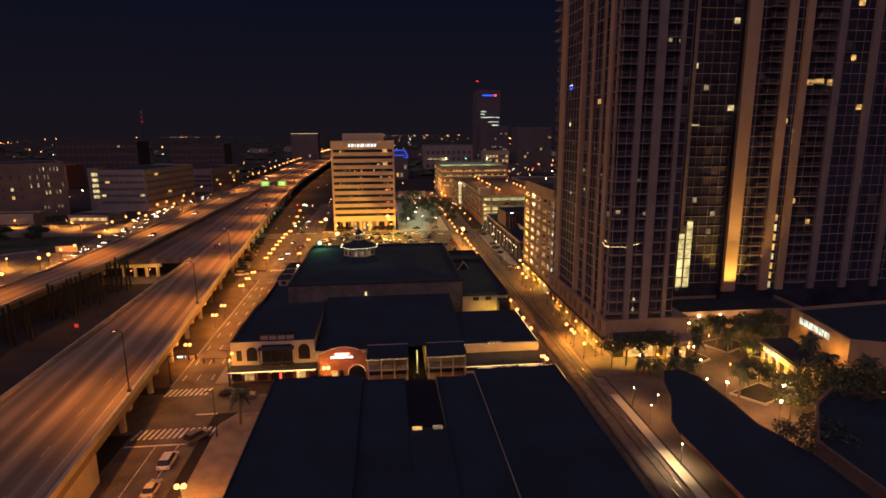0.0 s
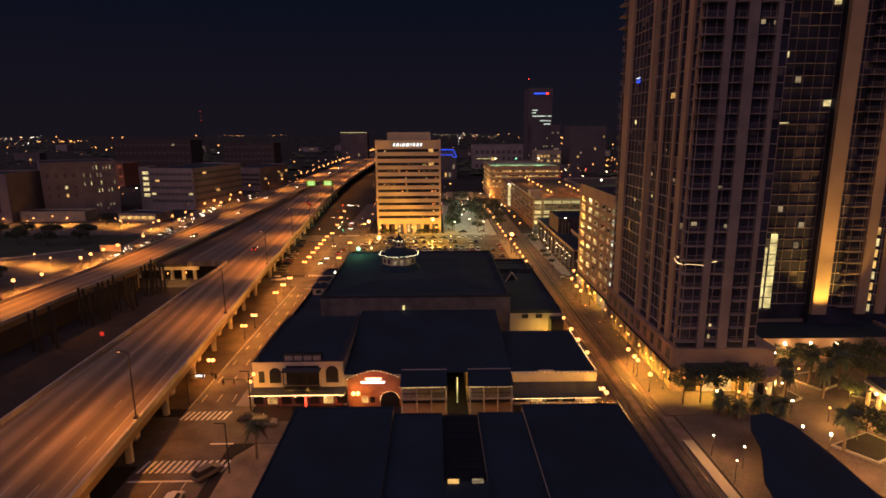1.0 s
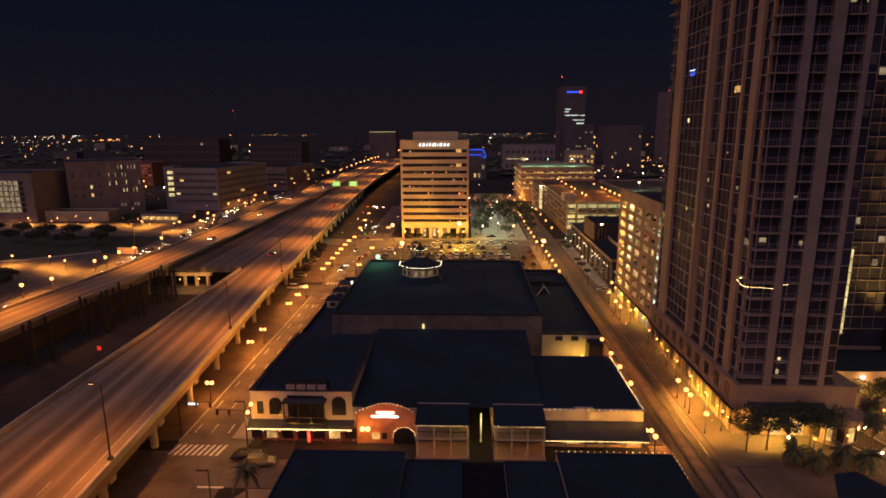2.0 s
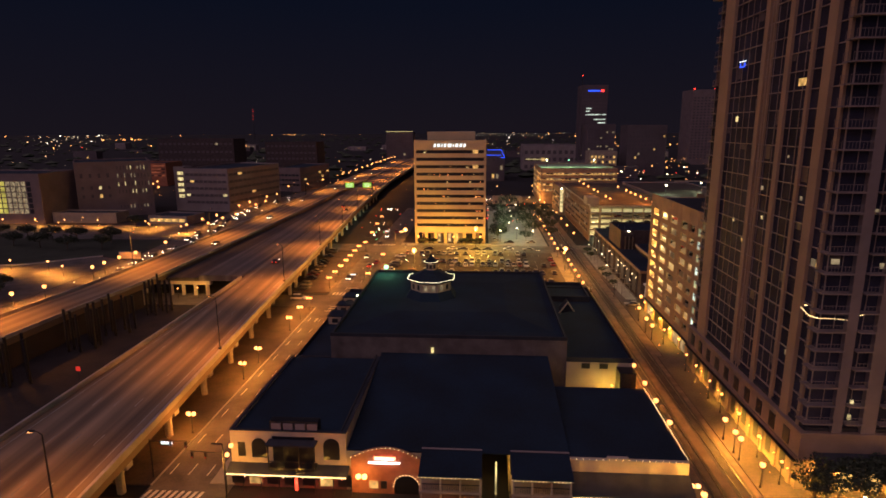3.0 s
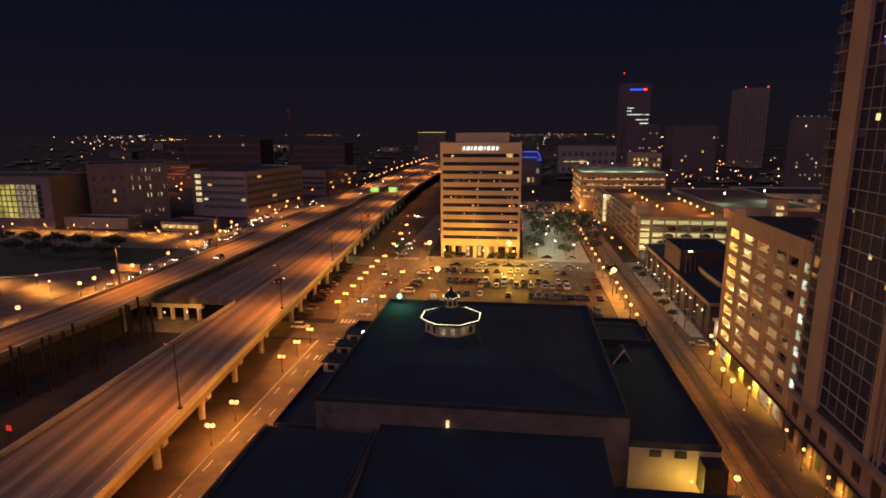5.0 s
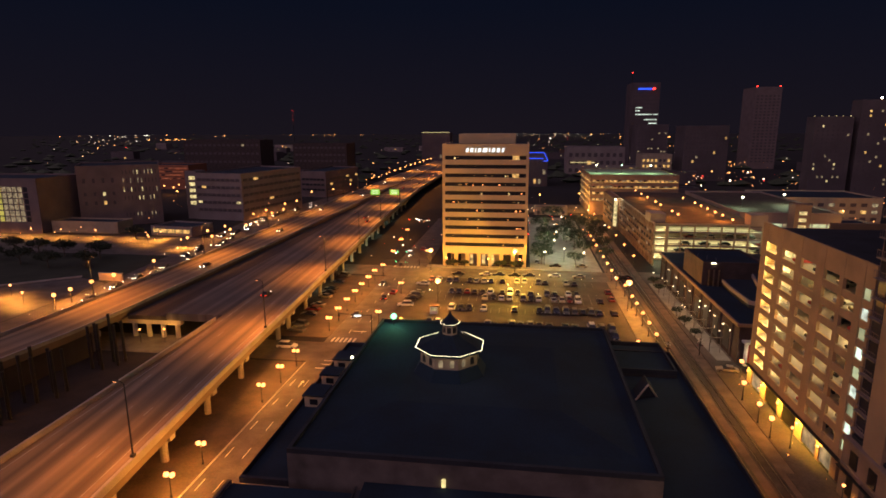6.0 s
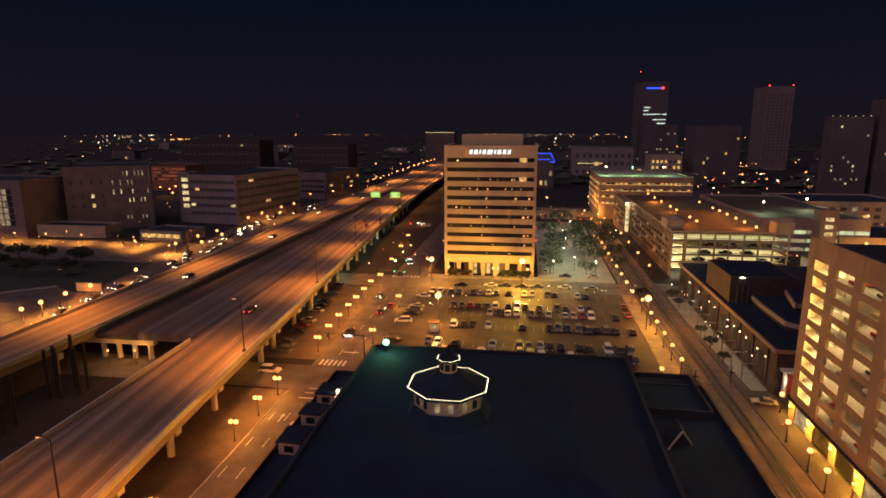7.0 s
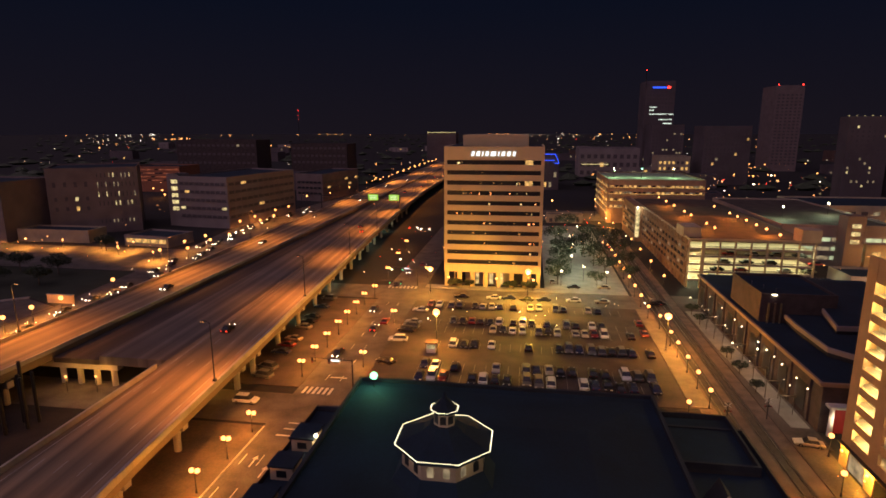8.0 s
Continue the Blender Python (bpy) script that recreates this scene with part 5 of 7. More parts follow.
up.matrix_world = look((96.8, 143.5, 5.6), (96.8, 148.9, 30))
up = spot(97.2, 141.0, 5.6, 9000, (1, 0.5, 0.12), 40)
up.matrix_world = look((97.2, 141.0, 5.6), (97.2, 148.9, 62))
low = block("rear_annex", rect(70.3, 112, 138, 151.9), 5.0, PODIUM, "low tan podium wing with lamps under its eaves")
for x in (76, 82, 88, 94):
    part("lens", ball(bmesh.new(), x, 137.7, 3.9, 0.36), WHITEGLOBE, low)
    point(x, 136.4, 3.6, 80, (1, 0.5, 0.15))

# ---------------------------------------------------------------- parking garage by the tracks


def area(x, y, z, sx, sy, watts, color):
    data = bpy.data.lights.new("ceiling_light", "AREA")
    data.shape, data.size, data.size_y, data.energy, data.color = "RECTANGLE", sx, sy, watts, color
    ob = new("ceiling_light", data)
    ob.location = (x, y, z)
    return ob


YELLOW = (1.0, 0.78, 0.32)
ga = thing("parking_garage", "tan parking garage with lit square openings", "parking garage")
GA0, GA1, P, TOPZ = 168.4, 206.5, 2.93, 34.3
part("back_wall", cube(63, 63.4, GA0, GA1, -0.1, TOPZ - 1.5), TAN, ga)
part("end_wall", cube(51.3, 63, GA1 - 0.4, GA1 - 0.004, -0.1, TOPZ - 1.5), GARAGETAN, ga)
part("south_wall", cube(51.3, 63, GA0, GA0 + 0.4, -0.1, TOPZ - 1.5), GARAGETAN, ga)
OPEN = [(169.0, 171.0), (172.7, 176.2), (177.3, 182.0), (184.6, 189.8), (191.8, 197.2), (199.5, 204.1)]
ROWS_A = [29.0 - P * i for i in range(9)]
for i, z in enumerate(ROWS_A):
    part("floor_slab", cube(51.6, 63, GA0 + 0.41, GA1 - 0.41, z - 0.62, z - 0.42), GREYWALL, ga)
    part("spandrel", cube(51.0, 51.4, GA0, GA1, z - 1.22, z - 0.002), GARAGETAN, ga)
    area(58.5, 186, z + 1.85, 5, 31, 9500, YELLOW)
    bm = bmesh.new()
    q_ = box(bm, 55.4, 62.6, 170.5, 199.5, -0.12, 0.12)
    for v_ in q_:
        v_.co.z += z - 0.3 + (v_.co.y - 170.5) / 29.0 * (2.3 if i % 2 else -2.3) + (0 if i % 2 else 2.3)
    part("ramp", bm, STUCCO, ga)
    part("stair_core", cube(53.4, 53.7, 198.6, 205.8, z - 0.41, z + 2.2), CANVAS, ga)
    part("stair_window", cube(51.1, 51.2, 169.2, 170.8, z + 0.05, z + 1.6), LITSTRIP if i % 2 else LITGREEN, ga)
    point(52.2, 202, z + 1.3, 190, (1, 0.76, 0.26), 0.3)
part("attic", cube(51.0, 51.4, GA0, GA1, 29.0 + 1.72, TOPZ), GARAGETAN, ga)
part("roof_deck", cube(51.4, 75, GA0, GA1, TOPZ - 1.5, TOPZ - 1.2), ROOF_WARM, ga)
part("roof_rim", cube(63.0, 75, GA1 - 0.5, GA1 - 0.01, TOPZ - 1.2, TOPZ), GARAGETAN, ga)
part("rear_shell", cube(63.41, 75, GA0, GA1, -0.1, TOPZ - 1.51), GREYWALL, ga)
ys = [GA0] + [v for p in OPEN for v in p] + [GA1]
zb = ROWS_A[-1]
for y0, y1 in zip(ys[0::2], ys[1::2]):
    part("pier", cube(50.94, 51.44, y0, y1, -0.1, TOPZ - 0.004), GARAGETAN, ga)
part("street_wall", cube(51.0, 51.4, GA0 + 0.01, GA1 - 0.01, zb - 1.9, zb - 1.23), GARAGETAN, ga)
part("street_lintel", cube(50.9, 51.45, GA0 + 0.01, GA1 - 0.01, 3.3, 3.6), GARAGETAN, ga)
for y0, y1 in OPEN[1:]:
    part("shop_window", cube(51.1, 51.2, y0, y1, 0.4, 3.29), LITDIM if y0 > 198 or y0 < 180 else GLASS, ga)
for y in (176, 183.2, 190.8, 198.3, 205.3):
    part("wall_lamp", ball(bmesh.new(), 50.6, y, 2.9, 0.25), GLOBE, ga)
    spot(49.9, y, 3.6, 620 if 182 < y < 200 else 250, (1.0, 0.5, 0.05), 150, tx=0.9)

part("street_canopy", bevelled(50.3, 50.93, GA0, GA1, zb - 1.6, zb - 1.4, r=0.03), DARKMETAL, ga)


def garage_car(k, x, y, z):
    mat = (CANVAS, DARKMETAL, RAIL, REDPAINT, DARKMETAL)[k % 5]
    p = thing("garage_car", "car parked inside the lit garage behind an opening", "car", "garage cars", at=(x, y, z))
    bm = bevelled(-2.2, 2.2, -0.88, 0.88, 0.3, 0.85, r=0.12)
    part("body", bm, mat, p)
    bm = bmesh.new()
    for q in box(bm, -1.0, 1.6, -0.8, 0.8, 0.84, 1.4):
        if q.co.z > 1:
            q.co.x *= 0.7
            q.co.y *= 0.8
    part("cabin", bm, GLASS, p)
    for x_ in (-1.4, 1.4):
        bm = bmesh.new()
        rod(bm, (x_, -0.9, 0.32), (x_, 0.9, 0.32), 0.32, 10)
        part("wheels", bm, DARKMETAL, p)


rg = random.Random(44)
for z in ROWS_A:
    for y0, y1 in OPEN[1:5]:
        if rg.random() < 0.7:
            garage_car(rg.randrange(5), 54.2 + rg.uniform(-0.3, 0.3), (y0 + y1) / 2 + rg.uniform(-1.0, 0.6), z - 0.42)

gb = thing("long_garage", "long tan parking garage with lit decks and roof lamps", "parking garage")
GX0, GX1, GY0, GY1 = 53.5, 93.0, 312.0, 428.0
part("inner_wall", cube(GX0 + 12, GX0 + 12.4, GY0 + 14, GY1, -0.1, 15.6), TAN, gb)
part("back_wall", cube(GX0 + 0.4, GX1, GY0 + 14, GY0 + 14.4, -0.1, 15.6), STUCCO, gb)
LEV = [0.0, 2.9, 5.6, 8.3, 11.0, 13.6]
for z in LEV[1:]:
    part("floor_slab", cube(GX0 + 0.45, GX1 - 0.4, GY0 + 0.45, GY0 + 14, z - 0.5, z - 0.25), STUCCO, gb)
    part("spandrel", cube(GX0, GX1, GY0, GY0 + 0.4, z - 0.5, z + 0.1), GREYWALL, gb)
    part("guard_rail", cube(GX0, GX1, GY0 + 0.1, GY0 + 0.2, z + 0.55, z + 0.68), DARKMETAL, gb)
for z in LEV:
    area((GX0 + GX1) / 2, GY0 + 7, z + 2.1, 36, 8, 1500, (0.95, 1.0, 0.58))
    point(GX0 + 2.4, GY0 + 2.6, z + 1.7, 130, (1.0, 0.95, 0.5))
    point(GX1 - 2.6, GY0 + 2.2, z + 1.7, 80, (0.9, 1.0, 0.55))
part("roof_deck", cube(GX0 + 0.4, GX1, GY0 + 0.4, GY1, 15.8, 16.1), LOT, gb)
bm = bmesh.new()
box(bm, GX0, GX1, GY0, GY0 + 0.4, 16.1, 16.8)
box(bm, GX0, GX0 + 0.4, GY0 + 0.4, GY1, 16.1, 16.8)
part("parapet", bm, TAN, gb)
for i in range(9):
    x = GX0 + (GX1 - GX0 - 0.5) * i / 8
    part("pier", cube(x, x + 0.5, GY0 - 0.08, GY0 + 0.5, -0.1, 16.1), TAN, gb)
part("stair_pier", cube(GX0 + 4.2, GX0 + 5.2, GY0 - 0.12, GY0 + 0.52, -0.1, 16.09), TAN, gb)
part("stair_head", bevelled(GX0 - 0.4, GX0 + 5.4, GY0 + 6, GY0 + 16, 16.11, 19.6, r=0.08), TAN, gb)
part("tower_head", bevelled(GX1 - 5, GX1 + 1, GY0 - 0.3, GY0 + 6, 16.11, 20.4, r=0.1), TAN, gb)
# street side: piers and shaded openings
# west side dimmed by its colour, the front stays tan
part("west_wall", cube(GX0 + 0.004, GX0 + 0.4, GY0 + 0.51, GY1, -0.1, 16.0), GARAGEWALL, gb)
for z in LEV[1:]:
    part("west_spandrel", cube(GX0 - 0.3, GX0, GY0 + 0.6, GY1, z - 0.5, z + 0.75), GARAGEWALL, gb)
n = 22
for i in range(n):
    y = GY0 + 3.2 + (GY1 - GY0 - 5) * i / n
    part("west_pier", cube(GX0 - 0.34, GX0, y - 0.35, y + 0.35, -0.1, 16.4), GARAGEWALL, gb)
    # flat dark panels on the wall, coloured as the shade inside openings
    for z in LEV[1:5]:
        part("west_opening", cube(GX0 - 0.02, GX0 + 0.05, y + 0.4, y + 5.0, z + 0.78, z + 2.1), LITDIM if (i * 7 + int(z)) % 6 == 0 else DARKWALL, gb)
for x, ys in ((65.4, (325.7, 335.3, 356.3, 367.0, 385.0, 400.5, 417)), (82.3, (314.0, 325.3, 334.6, 344.8, 354.3, 363.6, 384))):
    for i, y in enumerate(ys):
        p = thing("roof_lamp", "small sodium lamp on a pole on the garage roof", "lamp post", "garage roof lamps", at=(x, y, 16.1))
        part("pole", tube(bmesh.new(), 0, 0, 0, 2.0, 0.06, None, 6), DARKMETAL, p)
        part("lens", ball(bmesh.new(), 0, 0, 2.2, 0.5, 1), HEADFAR, p)
        if i % 2:
            point(x, y - 0.6, 19.0, 620, (1.0, 0.26, 0.03))
part("stair_slit", cube(GX0 - 3.2, GX0 - 1.4, 391.85, 391.95, 2.0, 15.6), LITROOM, gb)
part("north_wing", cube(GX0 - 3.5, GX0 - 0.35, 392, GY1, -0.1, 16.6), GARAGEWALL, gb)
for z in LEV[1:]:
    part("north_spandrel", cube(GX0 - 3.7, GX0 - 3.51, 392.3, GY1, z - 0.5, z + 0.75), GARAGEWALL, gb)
    if z < 13:
        # same shade-coloured panels in place of real openings
        for i in range(6):
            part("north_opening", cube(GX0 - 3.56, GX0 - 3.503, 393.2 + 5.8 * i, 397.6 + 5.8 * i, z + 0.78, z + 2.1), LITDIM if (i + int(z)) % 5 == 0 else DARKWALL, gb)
for i, z in enumerate(LEV[1:5]):
    for j in range(4):
        garage_car(i + 2 * j, GX0 + 9 + 9.0 * j + 1.7 * ((i * 5 + j * 3) % 4), GY0 + 3.4, z - 0.25)
slit = thing("wall_lamp", "bright white lamp on the garage wall", "wall lamp", at=(GX0 - 2.0, 391.6, 15.9))
part("bracket", cube(-0.6, 0.3, -0.1, 0.1, -0.1, 0.1), DARKMETAL, slit)
part("lens", ball(bmesh.new(), -0.6, 0, 0.3, 0.5, 1), WHITEGLOBE, slit)
point(GX0 - 2.6, 390.2, 16.0, 160, (1.0, 0.85, 0.55))

gc = block("far_garage", rect(44, 96, 447, 505), 24.5, BROWN, "brick parking garage with a green lit top deck", roof=PAVING)
windows(gc, (44, 447), (96, 447), [(20.2, 21.2), (16.6, 17.6), (12.8, 13.8), (9.0, 10.0)], 20, 0.6, 0.72, [LITWARM, LITDIM, LITWARM], seed=11)
windows(gc, (44, 505), (44, 447), [(20.2, 21.4), (16.6, 17.8), (12.8, 14.0), (9.0, 10.2), (5.2, 6.4)], 12, 0.5, 0.6, [LITWARM, LITDIM], seed=12)
# two added points brighten the garage wall, without any fixture
for x, y in ((42.5, 446), (43, 430)):
    point(x, y, 4.0, 900, (1.0, 0.4, 0.06))
for x in (50, 66, 84):
    p = thing("deck_lamp", "mercury lamp on a pole lighting the top deck green", "lamp post", "deck lamps", at=(x, 470, 23.68))
    part("pole", tube(bmesh.new(), 0, 0, 0, 5, 0.1, None, 6), DARKMETAL, p)
    part("lens", ball(bmesh.new(), 0, 0, 5.2, 0.5, 1), GREENHEAD if x == 66 else WHITEGLOBE, p)
    point(x, 469, 28.3, 700, (0.5, 1.0, 0.45))

# ---------------------------------------------------------------- arena-like hall with curved roof
ar = thing("ballroom_hall", "low dark hall with stepped roofs and lit wall sconces", "building")
part("wall", prism(bmesh.new(), [(52.2, 216.4), (88, 216.4), (88, 292), (52.2, 292)], -0.1, 8.8), HALLBRICK, ar)
part("fascia", prism(bmesh.new(), [(51.5, 215.9), (88.4, 215.9), (88.4, 292.4), (51.5, 292.4)], 8.803, 9.5), BROWN, ar)
part("roof", prism(bmesh.new(), [(52.0, 216.4), (88, 216.4), (88, 292), (52.0, 292)], 9.503, 9.55), ROOF, ar)
part("lower_tier", prism(bmesh.new(), [(88, 262), (59.5, 262), (58.2, 241.6), (58.3, 228.5), (61.5, 224.8), (88, 225.4)], 9.56, 10.6), ROOF_WARM, ar)
part("lower_fascia", prism(bmesh.new(), [(88, 262.3), (59.2, 262.3), (57.8, 241.6), (57.9, 228.2), (61.2, 224.4), (88, 225)], 10.603, 11.5), GREYWALL, ar)
part("lower_roof", prism(bmesh.new(), [(87.9, 262), (59.6, 262), (58.3, 241.6), (58.4, 228.6), (61.6, 224.9), (87.9, 225.5)], 11.503, 11.56), ROOF, ar)
part("upper_tier", prism(bmesh.new(), [(88, 275), (71, 275), (66.4, 249.4), (63.3, 236.4), (88, 238)], 11.57, 12.3), ROOF_WARM, ar)
part("upper_fascia", prism(bmesh.new(), [(88, 275.3), (70.7, 275.3), (66.1, 249.4), (63.0, 236), (88, 237.6)], 12.303, 13.3), GREYWALL, ar)
part("upper_roof", prism(bmesh.new(), [(87.8, 275), (71.0, 275), (66.5, 249.4), (63.5, 236.4), (87.8, 238)], 13.303, 13.36), ROOF, ar)
part("tower_block", bevelled(53.0, 69.0, 248.5, 267.5, 9.56, 15.6, r=0.08), HALLBRICK, ar)
bm = bmesh.new()
for b_ in ((53.0, 69.0, 248.5, 248.9), (53.0, 69.0, 267.1, 267.5), (53.0, 53.4, 248.91, 267.09), (68.6, 69.0, 248.91, 267.09)):
    box(bm, *b_, 15.603, 16.3)
part("block_parapet", bm, HALLBRICK, ar)
part("block_roof", cube(53.41, 68.59, 248.91, 267.09, 15.603, 15.7), ROOF, ar)
for x in (54.6, 55.9, 57.2):
    part("flue", tube(bmesh.new(), x, 247.9, 9.55, 14.2, 0.22, None, 10), RAIL, ar)
part("block_lamp", bevelled(55.2, 56.2, 248.1, 248.5, 15.9, 16.15, r=0.04), WHITEGLOBE, ar)
for i in range(9):
    y = 220.4 + 8 * i
    part("pilaster", cube(51.8, 52.2, y - 0.4, y + 0.4, 0, 8.8), HALLBRICK, ar)
    part("tall_window", cube(52.1, 52.22, y + 1.6, y + 5.6, 1, 6.5), GLASS, ar)
for y in (219.8, 224.4, 230.8, 234.7, 238.6, 243.2, 253.3, 258.2, 268, 278):
    part("sconce", ball(bmesh.new(), 51.4, y, 6.6, 0.15, 1), WHITEGLOBE, ar)
    spot(50.6, y, 6.4, 40, (1, 0.74, 0.46), 150, tx=-0.3)
structure("pavement_hall", prism(bmesh.new(), [(48.2, 217), (51.4, 217), (51.4, 284), (46.6, 284), (46.6, 258)], 0.145, 0.2), PAVING, "pale paved walk in front of the dark hall", "pavement")
for i in range(9):
    y = 222 + 6.6 * i
    p = thing("pergola_frame", "slender pale steel frame over the walk", "pergola", "pergola frames", at=(49.2, y, 0.2))
    for x in (-1.2, 1.2):
        part("post", cube(x - 0.07, x + 0.07, -0.07, 0.07, 0, 3.6), RAIL, p)
    part("beam", bevelled(-1.6, 1.6, -0.1, 0.1, 3.603, 3.8, r=0.02), RAIL, p)
for x in (57, 62):
    part("entrance_column", tube(bmesh.new(), x - 3.4, 215.2, 0, 5.2, 0.45, 0.4, 12), CANVAS, ar)
part("red_door", cube(54.3, 57.9, 216.28, 216.42, 0, 4.4), REDPAINT, ar)
part("entrance_lintel", bevelled(52.9, 59.3, 214.7, 216.38, 5.203, 5.7, r=0.05), CANVAS, ar)
point(53.6, 214.0, 3.4, 22, (1, 0.8, 0.5))
point(58.6, 214.0, 3.4, 22, (1, 0.8, 0.5))

# ---------------------------------------------------------------- plaza side
can = thing("platform_canopy", "long dark canopy beside the rail platform", "canopy")
part("roof", prism(bmesh.new(), [(46.4, 30), (64.6, 30), (64.8, 65), (60.6, 82), (61.0, 91), (60.6, 100), (58.6, 104), (55.2, 103.4), (53.0, 99.0), (51.8, 94.0), (49.8, 89.8), (47.4, 85.2), (46.4, 80)], 4.2, 4.7), ROOF, can)
part("edge_trim", cube(46.3, 46.396, 30, 80, 4.1, 4.75), BRICK, can)
for y in range(44, 88, 8):
    part("post", tube(bmesh.new(), 50.4, y, 0.1, 4.2, 0.15, None, 8), DARKMETAL, can)
for x, y, z in ((45.6, 50, 0.32), (45.6, 64, 0.32), (45.6, 78, 0.32), (46.8, 91.3, 0.12), (49.9, 95, 0.12), (46.7, 98.5, 0.12)):
    p = thing("platform_lamp", "white lamp on a post lighting the platform", "lamp post", "platform lamps", at=(x, y, z))
    part("post", tube(bmesh.new(), 0, 0, 0, 3.6, 0.06, None, 6), DARKMETAL, p)
    part("lens", ball(bmesh.new(), 0, 0, 3.75, 0.16, 1), WHITEGLOBE, p)
    spot(x - 0.4, y, 3.6, 560 if y < 85 else 150, (1, 0.66, 0.32) if y < 85 else (1, 0.44, 0.14), 140 if y < 85 else 150)
for x, y in ((64.3, 96.4), (73.9, 93.6), (69.2, 87.9), (74.8, 129.7), (82, 110)):
    p = thing("plaza_lamp", "white globe lamp on a dark post in the plaza", "lamp post", "plaza lamps", at=(x, y, 0.12))
    part("post", tube(bmesh.new(), 0, 0, 0, 4.6, 0.07, 0.05, 6), DARKMETAL, p)
    part("globe", ball(bmesh.new(), 0, 0, 4.9, 0.26), WHITEGLOBE, p)
    point(x, y - 0.5, 4.6, 420, (1, 0.44, 0.14))
for i, (x, y) in enumerate(((56, 116.2), (60, 115.8), (66, 117), (70.5, 119.5), (74, 122), (78, 126), (68, 112), (73, 109), (80, 104), (64, 102.6))):
    p = thing("bollard_lamp", "short post lamp glowing amber on the plaza", "lamp post", "plaza bollard lamps", at=(x, y, 0.12))
    part("post", tube(bmesh.new(), 0, 0, 0, 2.6, 0.06, None, 6), DARKMETAL, p)
    part("lens", ball(bmesh.new(), 0, 0, 2.8, 0.24, 1), GLOBE if i % 3 else WHITEGLOBE, p)
    if i in (3, 5, 7):
        point(x, y - 0.4, 2.6, 150, (1, 0.42, 0.08))
block("plaza_hall", [(63.2, 40), (112, 40), (112, 76), (82.3, 86), (80, 89.3), (72, 83.5), (63.2, 72)], 7.0, BRICKDARK, "low dark roofed hall at the edge of the plaza", roof=ROOF)
pt = thing("portico", "yellow lit portico with arches beside the plaza", "portico")
part("roof", prism(bmesh.new(), [(82.5, 102), (84.5, 116), (91.5, 116), (89.2, 101.5)], 4.8, 5.5), ROOF_WARM, pt)
for k in range(5):
    x, y = 83.0 + 0.42 * k, 102.6 + 3.1 * k
    part("column", tube(bmesh.new(), x, y, 0.1, 4.8, 0.4, 0.35, 10), STUCCO, pt)
    part("column", tube(bmesh.new(), x + 6.2, y, 0.1, 4.8, 0.4, 0.35, 10), STUCCO, pt)
    if k < 4:
        part("lamp", ball(bmesh.new(), x - 0.6, y + 1.5, 4.2, 0.26, 1), GLOBE, pt)
part("fascia", wall_box(bmesh.new(), (84.5, 116), (82.5, 102), 0.0, 14.1, 3.7, 4.79, -0.2, 0.25), STUCCO, pt, "yellow lit fascia over the arches")
for y in (104, 109, 114):
    point(86, y, 3.6, 150, (1, 0.56, 0.08))
    point(80.6, y, 3.4, 130, (1, 0.56, 0.08))
eb = block("plaza_building", [(97.5, 106), (104, 103), (140, 112), (140, 132), (100.5, 128)], 8.6, BROWN, "low brown building with a bright window strip")
part("lit_strip", wall_box(bmesh.new(), (100.5, 128), (97.5, 106), 4.0, 15.5, 5.9, 7.4, 0.0, 0.12), LITSTRIP, eb)
for k in range(5):
    part("strip_mullion", wall_box(bmesh.new(), (100.5, 128), (97.5, 106), 5.6 + 2 * k, 5.75 + 2 * k, 5.9, 7.4, 0.121, 0.18), DARKMETAL, eb)
# added fill points that brighten the brown wall, no lamps stand here
for y in (109, 121):
    point(96.6, y, 4.5, 120, (1, 0.42, 0.08))
eb2 = block("plaza_pavilion", [(94, 92), (97, 98.5), (112, 98), (110, 82)], 5.4, BROWN, "low brick pavilion with a lit window band")
part("lit_band", wall_box(bmesh.new(), (97, 98.5), (94, 92), 0.8, 6.2, 2.2, 3.8, 0.0, 0.1), LITWARM, eb2)


def leaves(bm, rnd, cx, cy, cz, r, n, size):
    for i in range(n):
        u = Vector((rnd.gauss(0, 1), rnd.gauss(0, 1), rnd.gauss(0, 1))).normalized() * r * (0.45 + 0.55 * rnd.random())
        c = Vector((cx, cy, cz)) + Vector((u.x, u.y, u.z * 0.75))
        t1 = Vector((rnd.gauss(0, 1), rnd.gauss(0, 1), rnd.gauss(0, 0.6))).normalized() * size * (0.6 + 0.8 * rnd.random())
        t2 = t1.cross(Vector((rnd.gauss(0, 1), rnd.gauss(0, 1), rnd.gauss(0, 1)))).normalized() * size * 0.6
        v = [bm.verts.new(c + q) for q in (t1, t2, -t1, -t2)]
        bm.faces.new(v)


def tree(h, spread, seed, label="round dark street tree on a thin trunk"):
    rnd = random.Random(seed)
    p = thing("tree", label, "tree", "street trees")
    bm = tube(bmesh.new(), 0, 0, -0.1, h * 0.5, 0.17, 0.1, 7)
    tips = []
    for i in range(6):
        a = i * 1.05 + rnd.random()
        q = (spread * 0.5 * math.cos(a), spread * 0.5 * math.sin(a), h * (0.62 + 0.2 * rnd.random()))
        rod(bm, (0, 0, h * (0.3 + 0.03 * i)), q, 0.05, 5)
        tips.append(q)
    part("trunk", bm, BARK, p)
    bm = bmesh.new()
    leaves(bm, rnd, 0, 0, h * 0.72, spread * 0.5, 260, 0.26)
    for q in tips:
        leaves(bm, rnd, q[0], q[1], q[2], spread * (0.25 + 0.12 * rnd.random()), 130, 0.24)
    part("crown", bm, LEAF, p)
    return p


